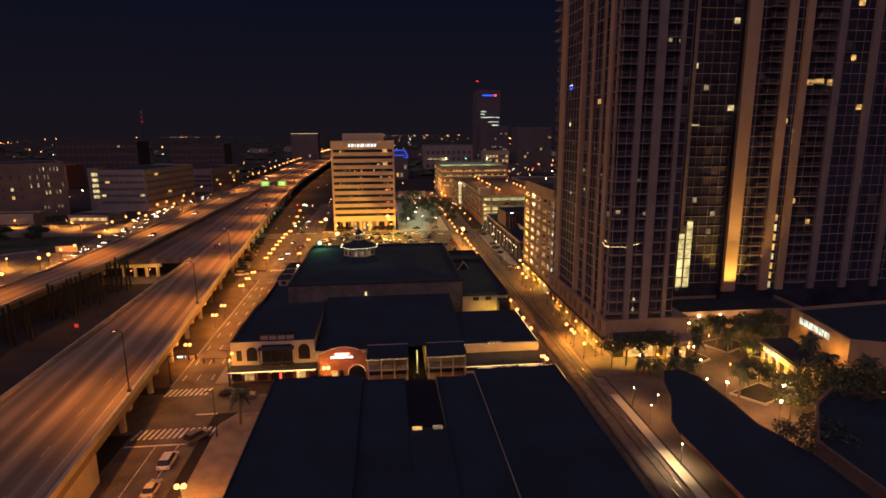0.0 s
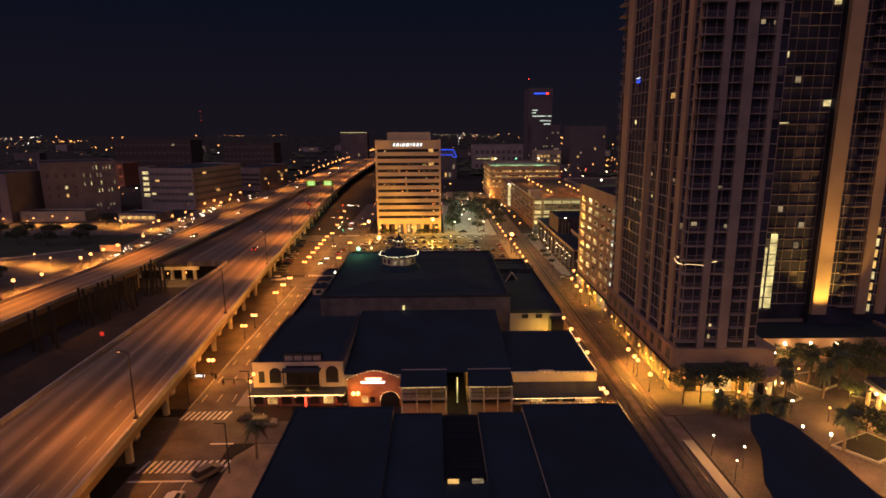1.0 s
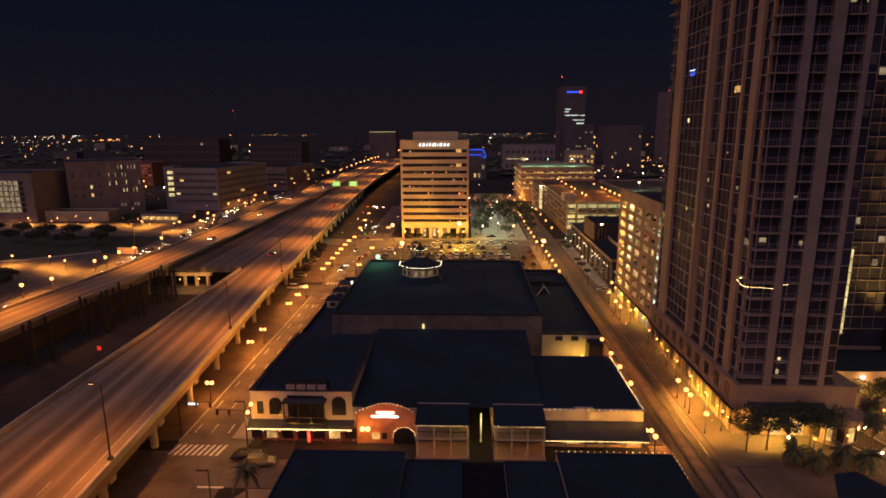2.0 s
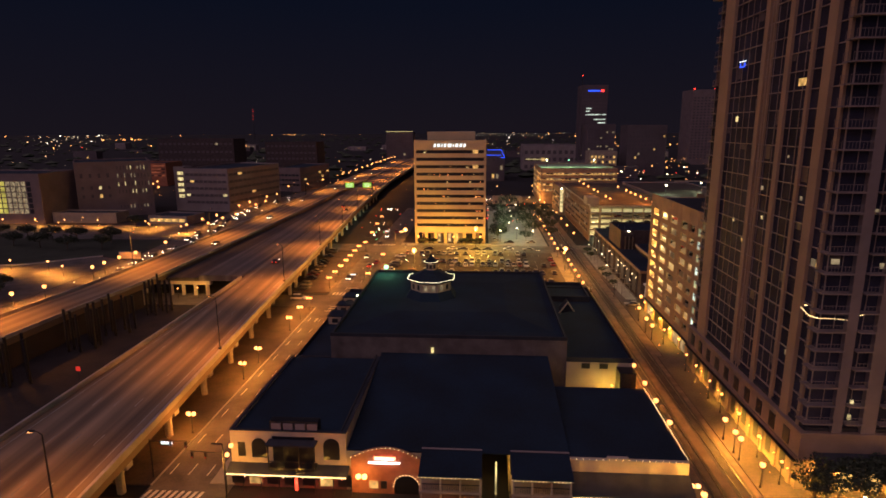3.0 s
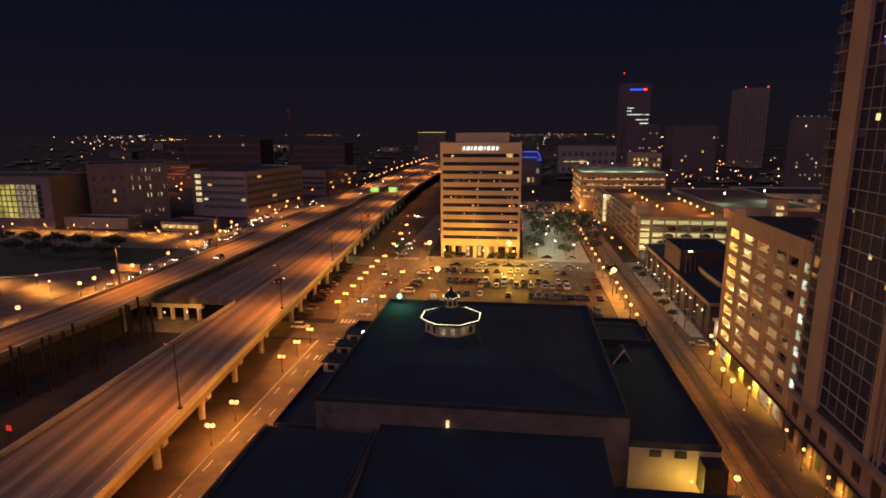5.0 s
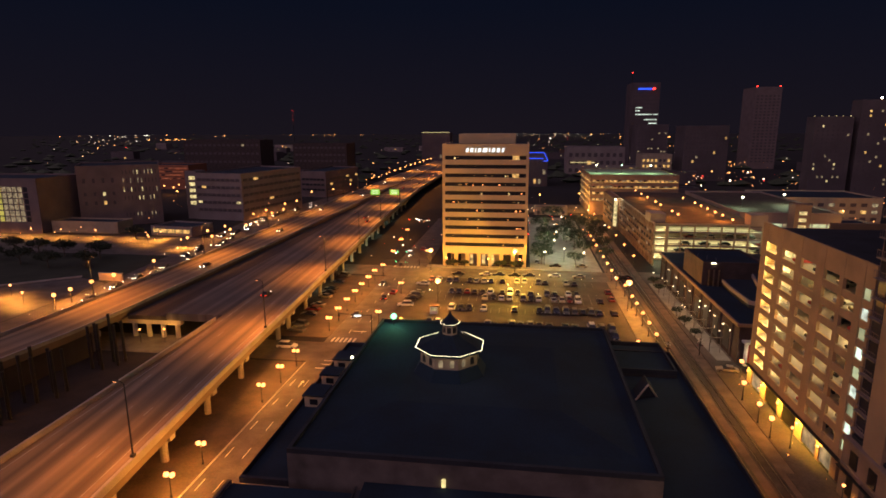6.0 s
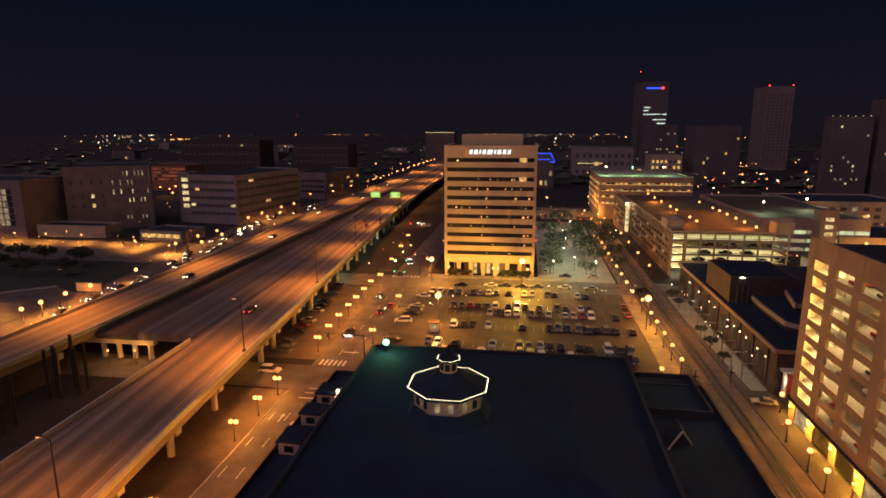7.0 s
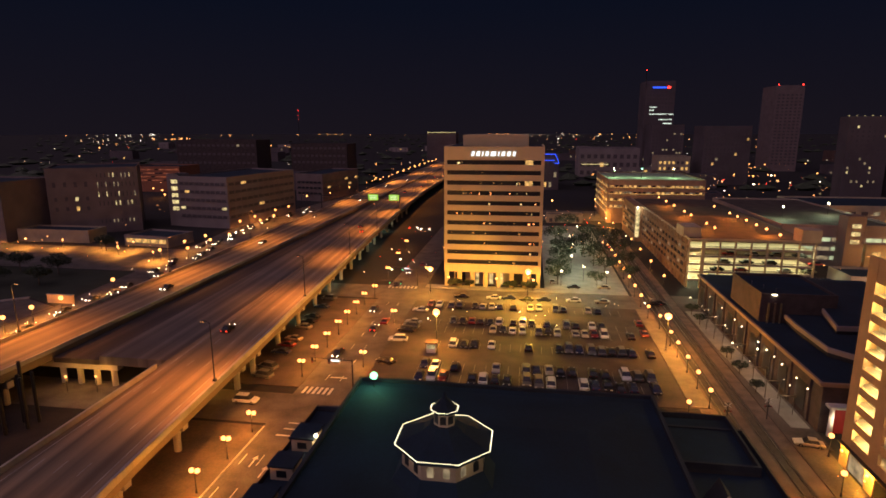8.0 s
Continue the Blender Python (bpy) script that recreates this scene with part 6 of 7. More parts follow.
def palm(h, seed):
    rnd = random.Random(seed)
    p = thing("palm_tree", "tall palm with a shaggy dark crown of fronds", "palm tree", "palm trees")
    bm = tube(bmesh.new(), 0, 0, -0.1, h * 0.5, 0.24, 0.19, 8, 0.1, 0.05)
    tube(bm, 0.1, 0.05, h * 0.5, h, 0.19, 0.16, 8, 0.05, 0.1)
    part("trunk", bm, BARK, p)
    bm = bmesh.new()
    for i in range(40):
        a, up = i * 2.4 + rnd.random() * 0.4, rnd.uniform(-0.4, 1.5)
        L = rnd.uniform(1.5, 2.3)
        d = Vector((math.cos(a), math.sin(a), 0))
        side = Vector((-d.y, d.x, 0))
        prev = None
        for k in range(7):
            s = k / 6
            c = Vector((0.05, 0.1, h)) + d * (L * s) + Vector((0, 0, up * L * s - 1.1 * L * s * s))
            w = 0.34 * math.sin(math.pi * (0.12 + 0.85 * s))
            row = [bm.verts.new(c - side * w - Vector((0, 0, w * 0.5))), bm.verts.new(c), bm.verts.new(c + side * w - Vector((0, 0, w * 0.5)))]
            if prev:
                bm.faces.new((prev[0], prev[1], row[1], row[0]))
                bm.faces.new((prev[1], prev[2], row[2], row[1]))
            prev = row
    part("crown", bm, PALM, p)
    return p


def scatter(master, spots):
    for i, (x, y, z, s, r) in enumerate(spots):
        if i == 0:
            master.matrix_basis = pose(x, y, z, 0, 0, r) @ Matrix.Scale(s, 4)
        else:
            c = copy_thing(master, pose(x, y, z, 0, 0, r))
            c.scale = (s, s, s)


rnd = random.Random(5)
scatter(palm(6.0, 1), [(-27.5, 99.5, 0.15, 1.0, 0), (69, 99.3, 0.12, 1.1, 50), (78, 118, 0.12, 1.1, 30), (84, 122, 0.12, 1.2, 130),
                       (90, 108, 0.12, 1.3, 60), (86, 99, 0.12, 1.3, 300), (94, 97, 0.12, 1.2, 90), (79, 124, 0.12, 1.1, 15), (70, 117, 0.12, 0.95, 125), (72.5, 122, 0.12, 1.0, 15)])
scatter(palm(3.1, 7), [(55.2, 112.6, 0.12, 1.0, 0), (57.6, 110.8, 0.12, 0.95, 60), (62.3, 112.2, 0.12, 1.05, 130), (65.0, 110.6, 0.12, 1.05, 200)])
scatter(tree(6.0, 4.6, 2), [(74, 133, 0.12, 0.9, 20), (79, 131, 0.12, 1.0, 80), (85, 134, 0.12, 0.9, 120), (91, 124, 0.12, 1.0, 60), (98, 132, 0.12, 1.1, 10), (82, 116, 0.12, 0.9, 30), (76, 98, 0.12, 1.0, 60), (88, 128, 0.12, 1.2, 0), (93, 131, 0.12, 1.1, 90), (77, 105, 0.12, 0.9, 50), (72, 103, 0.12, 0.8, 20), (73, 90, 0.12, 1.1, 100), (84, 92, 0.12, 1.2, 10)])
scatter(tree(6.5, 6.4, 12, "broad dark tree beside the platform canopy"), [(66, 76, 0.12, 1.2, 30), (80.5, 92.5, 0.12, 1.35, 60), (86, 88.5, 0.12, 1.5, 100), (92, 86.5, 0.12, 1.5, 10), (84, 80, 7.0, 1.0, 90)])
scatter(tree(8.0, 5.0, 14, "tall dark tree crowding the podium arcade"), [(49.6, 116.4, 0.15, 0.88, 0), (53.2, 117.0, 0.15, 1.0, 40), (56.6, 117.2, 0.15, 0.95, 110), (60.5, 117.7, 0.12, 1.0, 200), (63.2, 118.3, 0.12, 0.92, 280)])
scatter(tree(7.0, 6.0, 3, "leafy tree lit pale green by yard lamps"), [(11, 309, 0.1, 1.0, 0), (24, 308, 0.1, 0.8, 120), (11.5, 322, 0.1, 1.0, 180), (28.5, 324, 0.1, 1.1, 300), (14, 336, 0.1, 1.2, 20), (26, 338, 0.1, 1.4, 70),
                                                                       (15, 352, 0.1, 1.3, 200), (24, 360, 0.1, 1.4, 80), (13, 378, 0.1, 1.3, 30), (29, 384, 0.1, 1.3, 170), (20, 412, 0.1, 1.4, 20), (36.5, 318, 0, 0.8, 10), (38, 335, 0, 1.0, 30), (37, 352, 0, 1.3, 30), (36, 372, 0, 1.4, 30)])
scatter(tree(5.0, 4.4, 4), [(-119.5 - 0.05 * k, 222 + 17 * k + rnd.random() * 4, 0, 0.8 + 0.3 * rnd.random(), 40 * k) for k in range(12)] + [(-146, 190, 0, 1.3, 0), (-150, 205, 0, 1.4, 50), (-156, 216, 0, 1.2, 80), (-171, 297, 0, 1.6, 10), (-166, 283, 0, 1.4, 30), (-184, 338, 0, 1.4, 0), (-190, 300, 0, 1.5, 70), (-205, 303, 0, 1.4, 110), (-220, 306, 0, 1.4, 10), (-236, 308, 0, 1.5, 50), (-252, 310, 0, 1.3, 80), (-180, 280, 0, 1.4, 100), (-196, 284, 0, 1.5, 120), (-212, 288, 0, 1.4, 10)])
scatter(tree(5.5, 4.2, 6), [(47.2, 231, 0.14, 0.5, 0), (47.0, 240, 0.14, 0.55, 50), (47.2, 249, 0.14, 0.5, 90), (47.4, 272, 0.14, 0.6, 20), (47.6, 281, 0.14, 0.6, 60)])
scatter(tree(3.6, 3.0, 8), [(-35.4, 196, 0.15, 0.9, 0), (-35.6, 200.5, 0.15, 1.0, 40), (34.9, 186, 0.15, 0.8, 40), (34.8, 172, 0.15, 0.8, 90)])
scatter(tree(3.2, 2.8, 9, "small dark clipped tree before the office block"), [(-25 + 2.1 * k, 300.6 + 0.3 * (k % 2), 0.14, 0.8 + 0.1 * (k % 3), 37 * k) for k in (0, 1, 3, 9, 10, 12, 13)])
for x, y in ((12, 306.5), (20, 314), (27, 307), (17, 331), (19, 372), (24, 398)):
    p = thing("yard_lamp", "white lamp on a post among the trees", "lamp post", "yard lamps", at=(x, y, 0.1))
    part("post", tube(bmesh.new(), 0, 0, 0, 5.2, 0.07, None, 6), DARKMETAL, p)
    part("lens", ball(bmesh.new(), 0, 0, 5.4, 0.35, 1), WHITEGLOBE, p)
    point(x, y - 1.5, 7.6, 150 if y < 312 else 560, (0.84, 1.0, 0.66))

# ---------------------------------------------------------------- west side offices
b2 = block("west_office", [(-189, 402), (-158, 398), (-146, 458), (-180, 470)], 27.5, GREYWALL, "wide grey office with dark window bands")
windows(b2, (-189, 402), (-158, 398), [(23, 24.4), (18.6, 20), (14.2, 15.6), (9.8, 11.2), (5.4, 6.8)], 9, 0.86, 0.06, dark=DIMPANE2, seed=21)
windows(b2, (-158, 398), (-146, 458), [(23, 24.4), (18.6, 20), (14.2, 15.6), (9.8, 11.2), (5.4, 6.8)], 12, 0.86, 0.04, dark=DIMPANE2, seed=22)
st = block("stair_block", [(-196.5, 404), (-189.02, 403), (-188, 412), (-195, 413)], 28.5, GREYWALL, "stair block with a lit landing on each floor")
for k in range(5):
    part("landing_window", wall_box(bmesh.new(), (-196.5, 404), (-189.02, 403), 2.6, 6.8, 8.5 + 3.7 * k, 10.6 + 3.7 * k, -0.1, 0.05), LITROOM, st)
b1 = block("west_civic_block", [(-236, 366), (-202, 388), (-225, 422), (-260, 400)], 33.5, WESTWALL, "tan civic block with narrow lit windows")
windows(b1, (-219, 377), (-202, 388), [(28.4, 30.6), (23.6, 26.0), (18.6, 21.0), (14.0, 16.2), (5.0, 6.8)], 10, 0.26, 0.42, [LITDIM, LITROOM, LITDIM], DIMPANE2, seed=23, ledge=False)
windows(b1, (-236, 366), (-219, 377), [(24, 26.5), (17, 19), (12, 14)], 4, 0.3, 0.1, dark=DIMPANE2, seed=24, ledge=False)
b0 = block("west_glass_hall", rect(-304, -243, 347, 378), 28.5, WESTWALL, "tan hall with a large lit grid window")
for i in range(9):
    for k in range(6):
        part("pane", wall_box(bmesh.new(), (-276, 347), (-247, 347), 0.3 + 3.1 * i, 2.7 + 3.1 * i, 6 + 3.1 * k, 8.5 + 3.1 * k, -0.1, 0.05), LITGRID if i < 4 else LITDIM if i < 8 else GLASS, b0)
structure("frontage_road", cube(-300, -146, 306, 345, -0.3, 0.0), ASPHALT, "paved frontage road lit orange by post lamps", "road")
block("west_long_wall", rect(-242, -204, 352, 364), 6, TAN, "low tan annex with lamps along its wall")
b5 = block("west_shop", [(-184, 350), (-160, 347), (-157, 362), (-181, 366)], 5.0, GREYWALL, "low shop with a lit canopy front")
windows(b5, (-184, 350), (-160, 347), [(1.6, 3.4)], 5, 0.9, 1.0, [LITWARM], seed=25, ledge=False)
b6 = block("west_deck_garage", rect(-336, -290, 560, 590), 21.5, BRICK, "brick parking deck with reddish lit floors")
windows(b6, (-336, 560), (-290, 560), [(18.2, 19.2), (15.2, 16.2), (12.2, 13.2), (9.2, 10.2)], 12, 0.92, 0.8, [REDDECK], seed=26, ledge=False)
for x, y in ((-296, 532), (-289, 542), (-260, 493.6), (-280, 520)):
    p = thing("court_lamp", "sodium lamp on a pole in a far court", "lamp post", "court lamps", at=(x, y, -0.06))
    part("pole", tube(bmesh.new(), 0, 0, 0, 5.6, 0.1, None, 6), DARKMETAL, p)
    part("lens", ball(bmesh.new(), 0, 0, 6.0, 0.75, 1), HEADFAR, p)
point(-284, 522, 7.0, 450)
b7 = block("west_end_office", [(-171, 520), (-149, 516), (-140, 575), (-165, 582)], 20, WESTWALL, "tan office at the end of the avenue")
windows(b7, (-149, 516), (-140, 575), [(13, 14.4), (9, 10.4), (5, 6.4)], 10, 0.8, 0.05, dark=DIMPANE2, seed=47)
windows(b7, (-171, 520), (-149, 516), [(13, 14.4), (9, 10.4), (5, 6.4)], 6, 0.8, 0.06, seed=27)
b8 = block("west_slab_far", rect(-330, -250, 620, 650), 42, HALLBRICK, "wide dim slab block far behind the offices")
windows(b8, (-330, 620), (-250, 620), [(36, 38), (28, 30), (20, 22)], 16, 0.6, 0.06, [LITDIM, LITROOM], DIMPANE2, seed=28, ledge=False)
b9 = block("west_slab_far", rect(-225, -170, 640, 670), 38, HALLBRICK, "dim slab block far behind the offices")
windows(b9, (-225, 640), (-170, 640), [(33, 35), (26, 28), (20, 22)], 12, 0.6, 0.06, [LITDIM, LITROOM], DIMPANE2, seed=29, ledge=False)
HUGHEY = [(-133, 207), (-137, 199), (-135, 232.5), (-135, 239), (-135, 248), (-134, 257), (-133.5, 278), (-147.5, 323), (-148, 341), (-146.5, 355), (-151, 396), (-151, 413), (-141, 418), (-139.5, 433), (-149, 485), (-139.5, 505), (-138, 545), (-140, 631)]
place(single_lamp(HEADFAR, 0.6), [(x, y, 0.8 if y < 415 else 4.0) for x, y in HUGHEY])
place(single_lamp(HEADFAR, 0.6), [(x + 8.5, y + 6, 0.6) for x, y in HUGHEY[7:12]])
for x, y in HUGHEY:
    spot(x + 0.7, y, 4.4 if y < 415 else 7.0, 2000 if y < 330 else 1200 if y < 480 else 60, angle=168)
WALLL = [(-262, 340), (-243, 340), (-226, 340), (-207, 340), (-188, 340), (-172, 340)]
for x, y in WALLL + [(-172, 330), (-150, 322), (-149, 236), (-160, 243), (-176, 244)]:
    p = thing("wall_lamp", "short amber lamp on a post by the forecourt", "lamp post", "forecourt lamps", at=(x, y, 0))
    part("post", tube(bmesh.new(), 0, 0, -0.05, 3.6, 0.07, None, 6), DARKMETAL, p)
    part("lens", ball(bmesh.new(), 0, 0, 3.8, 0.4, 1), HEAD, p)
    spot(x, y - 1.0, 3.9, 1700, (1, 0.36, 0.05), 165)
sw = thing("garden_wall", "short pale wall lit orange beside the far avenue", "wall", at=(-142, 265.5, 0))
part("wall", bevelled(-4.5, 4.5, -0.3, 0.3, -0.05, 2.6, r=0.05), STUCCO, sw)
part("cap", bevelled(-4.7, 4.7, -0.45, 0.45, 2.603, 2.8, r=0.04), CONCRETE, sw)
# unseen point added in front to make the wall look lit
point(-142, 262.2, 2.8, 150)
# lights below the decks at the underpass
for x, y in ((-86, 206), (-92, 205), (-62, 211)):
    p = thing("underpass_lamp", "bare amber lamp on a post under the highway", "lamp post", "underpass lamps", at=(x, y + 6, 0))
    part("post", tube(bmesh.new(), 0, 0, -0.05, 3.2, 0.07, None, 6), DARKMETAL, p)
    part("lens", ball(bmesh.new(), 0, 0, 3.4, 0.25, 1), HEAD, p)
    point(x, y + 7.0, 3.2, 85, (1, 0.42, 0.06))

for y in (262, 300, 332, 366, 404):
    x = near_right(y) - 5
    p = thing("underdeck_lamp", "pale greenish lamp on a post under the highway", "lamp post", "underdeck lamps", at=(x, y, 0))
    part("post", tube(bmesh.new(), 0, 0, -0.05, 3.4, 0.07, None, 6), DARKMETAL, p)
    part("lens", ball(bmesh.new(), 0, 0, 3.6, 0.28, 1), WHITEGLOBE, p)
    point(x + 0.8, y, 3.4, 75, (0.65, 1.0, 0.7))
# overhead highway sign gantry
gs = thing("sign_gantry", "overhead gantry with two lit green road signs", "sign gantry", at=(0, 430, 0))
for x in (-118, -71.8):
    part("post", tube(bmesh.new(), x, 0, 0, 15.5, 0.35, 0.25, 8), DARKMETAL, gs)
bm = bmesh.new()
rod(bm, (-118, 0, 14.8), (-71.8, 0, 14.8), 0.16)
rod(bm, (-118, 0, 13.4), (-71.8, 0, 13.4), 0.16)
part("beam", bm, DARKMETAL, gs)
for x0, x1 in ((-90.0, -84.2), (-78, -72.2)):
    part("sign_panel", bevelled(x0, x1, -0.5, -0.3, 12.6, 16.0, r=0.05), SIGNGREEN, gs, "glowing yellow-green road sign")
    for k in range(3):
        part("sign_bar", cube(x0 + 0.8, x1 - 0.8, -0.53, -0.503, 13.2 + 0.9 * k, 13.55 + 0.9 * k), emit("sign_bar", (0.9, 1.0, 0.7), 1.0) if k == 0 and x0 < -80 else bpy.data.materials["sign_bar"], gs)


# ---------------------------------------------------------------- vehicles
def car(name, color, kind="sedan", lights=False, tails=False, label=""):
    mat = material("car_paint_" + name, color, 0.3, 0.2, vary=0.08, bump=0.0)
    p = thing("car", label or ("parked " + name + " car"), "car", "cars")
    L, W = (4.6, 1.8) if kind == "sedan" else (4.9, 1.95)
    H, cab = (0.85, 1.42) if kind == "sedan" else (1.0, 1.75)
    bm = bmesh.new()
    prof = [(-L / 2, 0.35), (-L / 2, H * 0.85), (-L / 2 + 0.2, H), (L / 2 - 1.2, H), (L / 2 - 0.15, H * 0.8), (L / 2, H * 0.6), (L / 2, 0.35)]
    a, b = [bm.verts.new((-W / 2, y, z)) for y, z in prof], [bm.verts.new((W / 2, y, z)) for y, z in prof]
    bm.faces.new(a)
    bm.faces.new(b[::-1])
    for i in range(len(prof)):
        j = (i + 1) % len(prof)
        bm.faces.new((a[j], a[i], b[i], b[j]))
    bmesh.ops.bevel(bm, geom=bm.edges[:], offset=0.07, segments=1, affect="EDGES")
    part("body", bm, mat, p)
    y0, y1 = (-L / 2 + 0.65, L / 2 - 1.35) if kind == "sedan" else (-L / 2 + 0.2, L / 2 - 1.1)
    bm = bmesh.new()
    lo = [(-W / 2 + 0.1, y0), (W / 2 - 0.1, y0), (W / 2 - 0.1, y1), (-W / 2 + 0.1, y1)]
    hi = [(-W / 2 + 0.3, y0 + 0.55), (W / 2 - 0.3, y0 + 0.55), (W / 2 - 0.3, y1 - 0.75), (-W / 2 + 0.3, y1 - 0.75)]
    lv, hv = [bm.verts.new((x, y, H - 0.02)) for x, y in lo], [bm.verts.new((x, y, cab - 0.06)) for x, y in hi]
    bm.faces.new(hv)
    for i in range(4):
        bm.faces.new((lv[i], lv[(i + 1) % 4], hv[(i + 1) % 4], hv[i]))
    part("glasshouse", bm, GLASS, p)
    part("roof", bevelled(-W / 2 + 0.27, W / 2 - 0.27, y0 + 0.5, y1 - 0.7, cab - 0.08, cab, r=0.03), mat, p)
    for x in (-W / 2 + 0.09, W / 2 - 0.09):
        for y in (-L / 2 + 0.85, L / 2 - 0.9):
            bm = bmesh.new()
            rod(bm, (x - 0.1, y, 0.33), (x + 0.1, y, 0.33), 0.33, 12)
            wh = part("wheel", bm, DARKMETAL, p)
            bm = bmesh.new()
            rod(bm, (x - 0.115, y, 0.33), (x + 0.115, y, 0.33), 0.18, 8)
            part("rim", bm, RAIL, wh)
    for x in (-W / 2 + 0.3, W / 2 - 0.3):
        part("headlight", bevelled(x - 0.2, x + 0.2, L / 2 - 0.06, L / 2 + 0.03, 0.52, 0.7, r=0.02), HEADLIGHT if lights else CANVAS, p)
        part("tail_light", bevelled(x - 0.18, x + 0.18, -L / 2 - 0.03, -L / 2 + 0.06, 0.6, 0.78, r=0.02), TAILLIGHT if tails else TAILOFF, p)
    return p


KINDS = [("white", (0.7, 0.69, 0.66), "sedan"), ("silver", (0.38, 0.38, 0.38), "sedan"), ("black", (0.015, 0.015, 0.017), "sedan"), ("dark red", (0.22, 0.02, 0.02), "sedan"), ("dark blue", (0.02, 0.03, 0.08), "sedan"),
         ("white", (0.68, 0.67, 0.64), "van"), ("grey", (0.12, 0.12, 0.12), "van"), ("beige", (0.42, 0.36, 0.27), "sedan")]
MASTERS = []
for nm, col, kd in KINDS:
    MASTERS.append([car(nm + ("" if kd == "sedan" else "_van"), col, kd, label=("parked %s %s on the asphalt lot" % (nm, "saloon car" if kd == "sedan" else "tall van"))), False])


def put_car(k, x, y, z=0.004, r=0.0):
    m = MASTERS[k]
    if not m[1]:
        m[0].matrix_basis, m[1] = pose(x, y, z, 0, 0, r), True
        return m[0]
    return copy_thing(m[0], pose(x, y, z, 0, 0, r))


rnd = random.Random(12)
LOTROWS = [(279.5, (-28.0, -25.6, -21.6, -19.2, -14.6, -12.2, -9.8, -7.2, -3.3, 1.7, 4.2, 9.0, 11.4, 18.5, 21.0)),
           (265.5, (-19.2, -16.8, -14.2, -11.7, -9.2, -6.6, -2.9, -0.4, 2.1, 6.2, 11.3, 13.8, 18.3, 20.7)),
           (259.6, (-8.0, -5.4, -2.9, -0.4, 4.0, 6.4, 8.8, 13.3, 15.8, 18.2, 20.7, 27.2)),
           (248.2, (-17.0, -14.5, -12.0, -7.6, 1.5, 8.6, 11.0, 13.4, 16.2, 18.5, 20.8, 23.1, 25.5, 30)),
           (234.6, (-22.0, -19.4, -14.9, -5.7, 0.8, 3.3, 5.9, 8.3, 10.8, 15.2, 17.7, 22.1, 24.6, 27.3)),
           (228.6, (-21.8, -19.3, -16.8, -8.1, -10.6, -5.6, -3.1, 1.1, 3.6, 6.1, 12.7, 15.2, 17.6, 20.2, 22.7, 27.3))]
WEIGHT = [0, 2, 1, 2, 2, 2, 2, 2, 4, 4, 5, 6, 6, 7, 2, 3, 1, 4, 2, 6]
for y, xs in LOTROWS:
    for x in xs:
        put_car(rnd.choice(WEIGHT), x + rnd.uniform(-0.12, 0.12), y + rnd.uniform(-0.4, 0.4), 0.004, rnd.choice((0, 180)) + rnd.uniform(-2, 2))
for x, k in ((-19.8, 2), (-9.7, 0), (-5.0, 4), (0.6, 2), (5.8, 4), (15.0, 0), (23.6, 7)):
    put_car(k, x, 289 + rnd.uniform(-0.5, 0.5), 0.0, 90)
for x, y, r, k in ((-31.4, 249, 95, 5), (-30.6, 256, 80, 2), (-30.2, 259.2, 80, 6), (-30.2, 262.6, 82, 1), (-30.2, 273.5, 85, 0), (-31, 235, 70, 2)):
    put_car(k, x, y, 0.004, r)
# cars under and beside the viaduct
for i in (0, 1, 3, 4, 5, 7, 8, 9, 11, 13):
    y = 222 + 4.4 * i
    put_car(rnd.choice(WEIGHT), near_right(y) - 1.2 + rnd.uniform(-0.5, 0.5) + 1.5, y + 1.5, 0.1, 80 + rnd.uniform(-6, 6))
for x, y, r, k in ((-53.6, 212.2, -90, 5), (-36.2, 88, 0, 5), (-33.9, 95.2, -35, 6), (-32.6, 112.5, -80, 2), (-29.6, 110.4, -80, 6), (-36.0, 80.5, 0, 7), (-34.2, 122, 0, 1), (48.6, 211.2, 80, 7), (-38, 262, 0, 3), (-43.5, 300, 0, 2), (-40, 330, 0, 3),
                   (-36.0, 73.0, 0, 1), (9.2, 311, 0, 1), (16, 305, 90, 2), (26, 305.5, 90, 7), (40, 290, 90, 2), (31, 262, 0, 3), (31, 270, 0, 3)):
    put_car(k, x, y, 0.004, r)
moving = car("black", (0.015, 0.015, 0.017), "sedan", True, True, "black saloon car on the highway with glowing lights")
HW = [(10.6, 232, 0), (6.0, 360, 0), (9.5, 372, 0), (13, 520, 0), (7, 560, 0), (10, 640, 0)]
for i, (o_, y, r) in enumerate(HW):
    m = pose(near_right(y) - o_, y, DECK + 0.012, 0, 0, 5)
    if i == 0:
        moving.matrix_basis = m
    else:
        copy_thing(moving, m)
for o_, y in ((6, 262), (9, 330), (13, 400), (8, 470), (12, 560), (6, 610), (11, 700)):
    copy_thing(moving, pose(far_right(y) - o_, y, DECK + 0.01, 0, 0, 183))
for k in range(34):
    y = 235 + 7.2 * k + rnd.uniform(-2, 2)
    x = float(np.interp(y, (230, 260, 340, 420, 520), (-129, -131, -140, -150, -132))) + rnd.uniform(-4.5, 4.5)
    copy_thing(moving, pose(x, y, 0.0, 0, 0, 180 + (4 if y < 420 else -8)))
for x, y in ((-122, 208), (-126, 214), (-133, 190), (-128, 198)):
    copy_thing(moving, pose(x, y, 0.0, 0, 0, 100))
copy_thing(moving, pose(-57, 100, 0.0, 0, 0, -90))
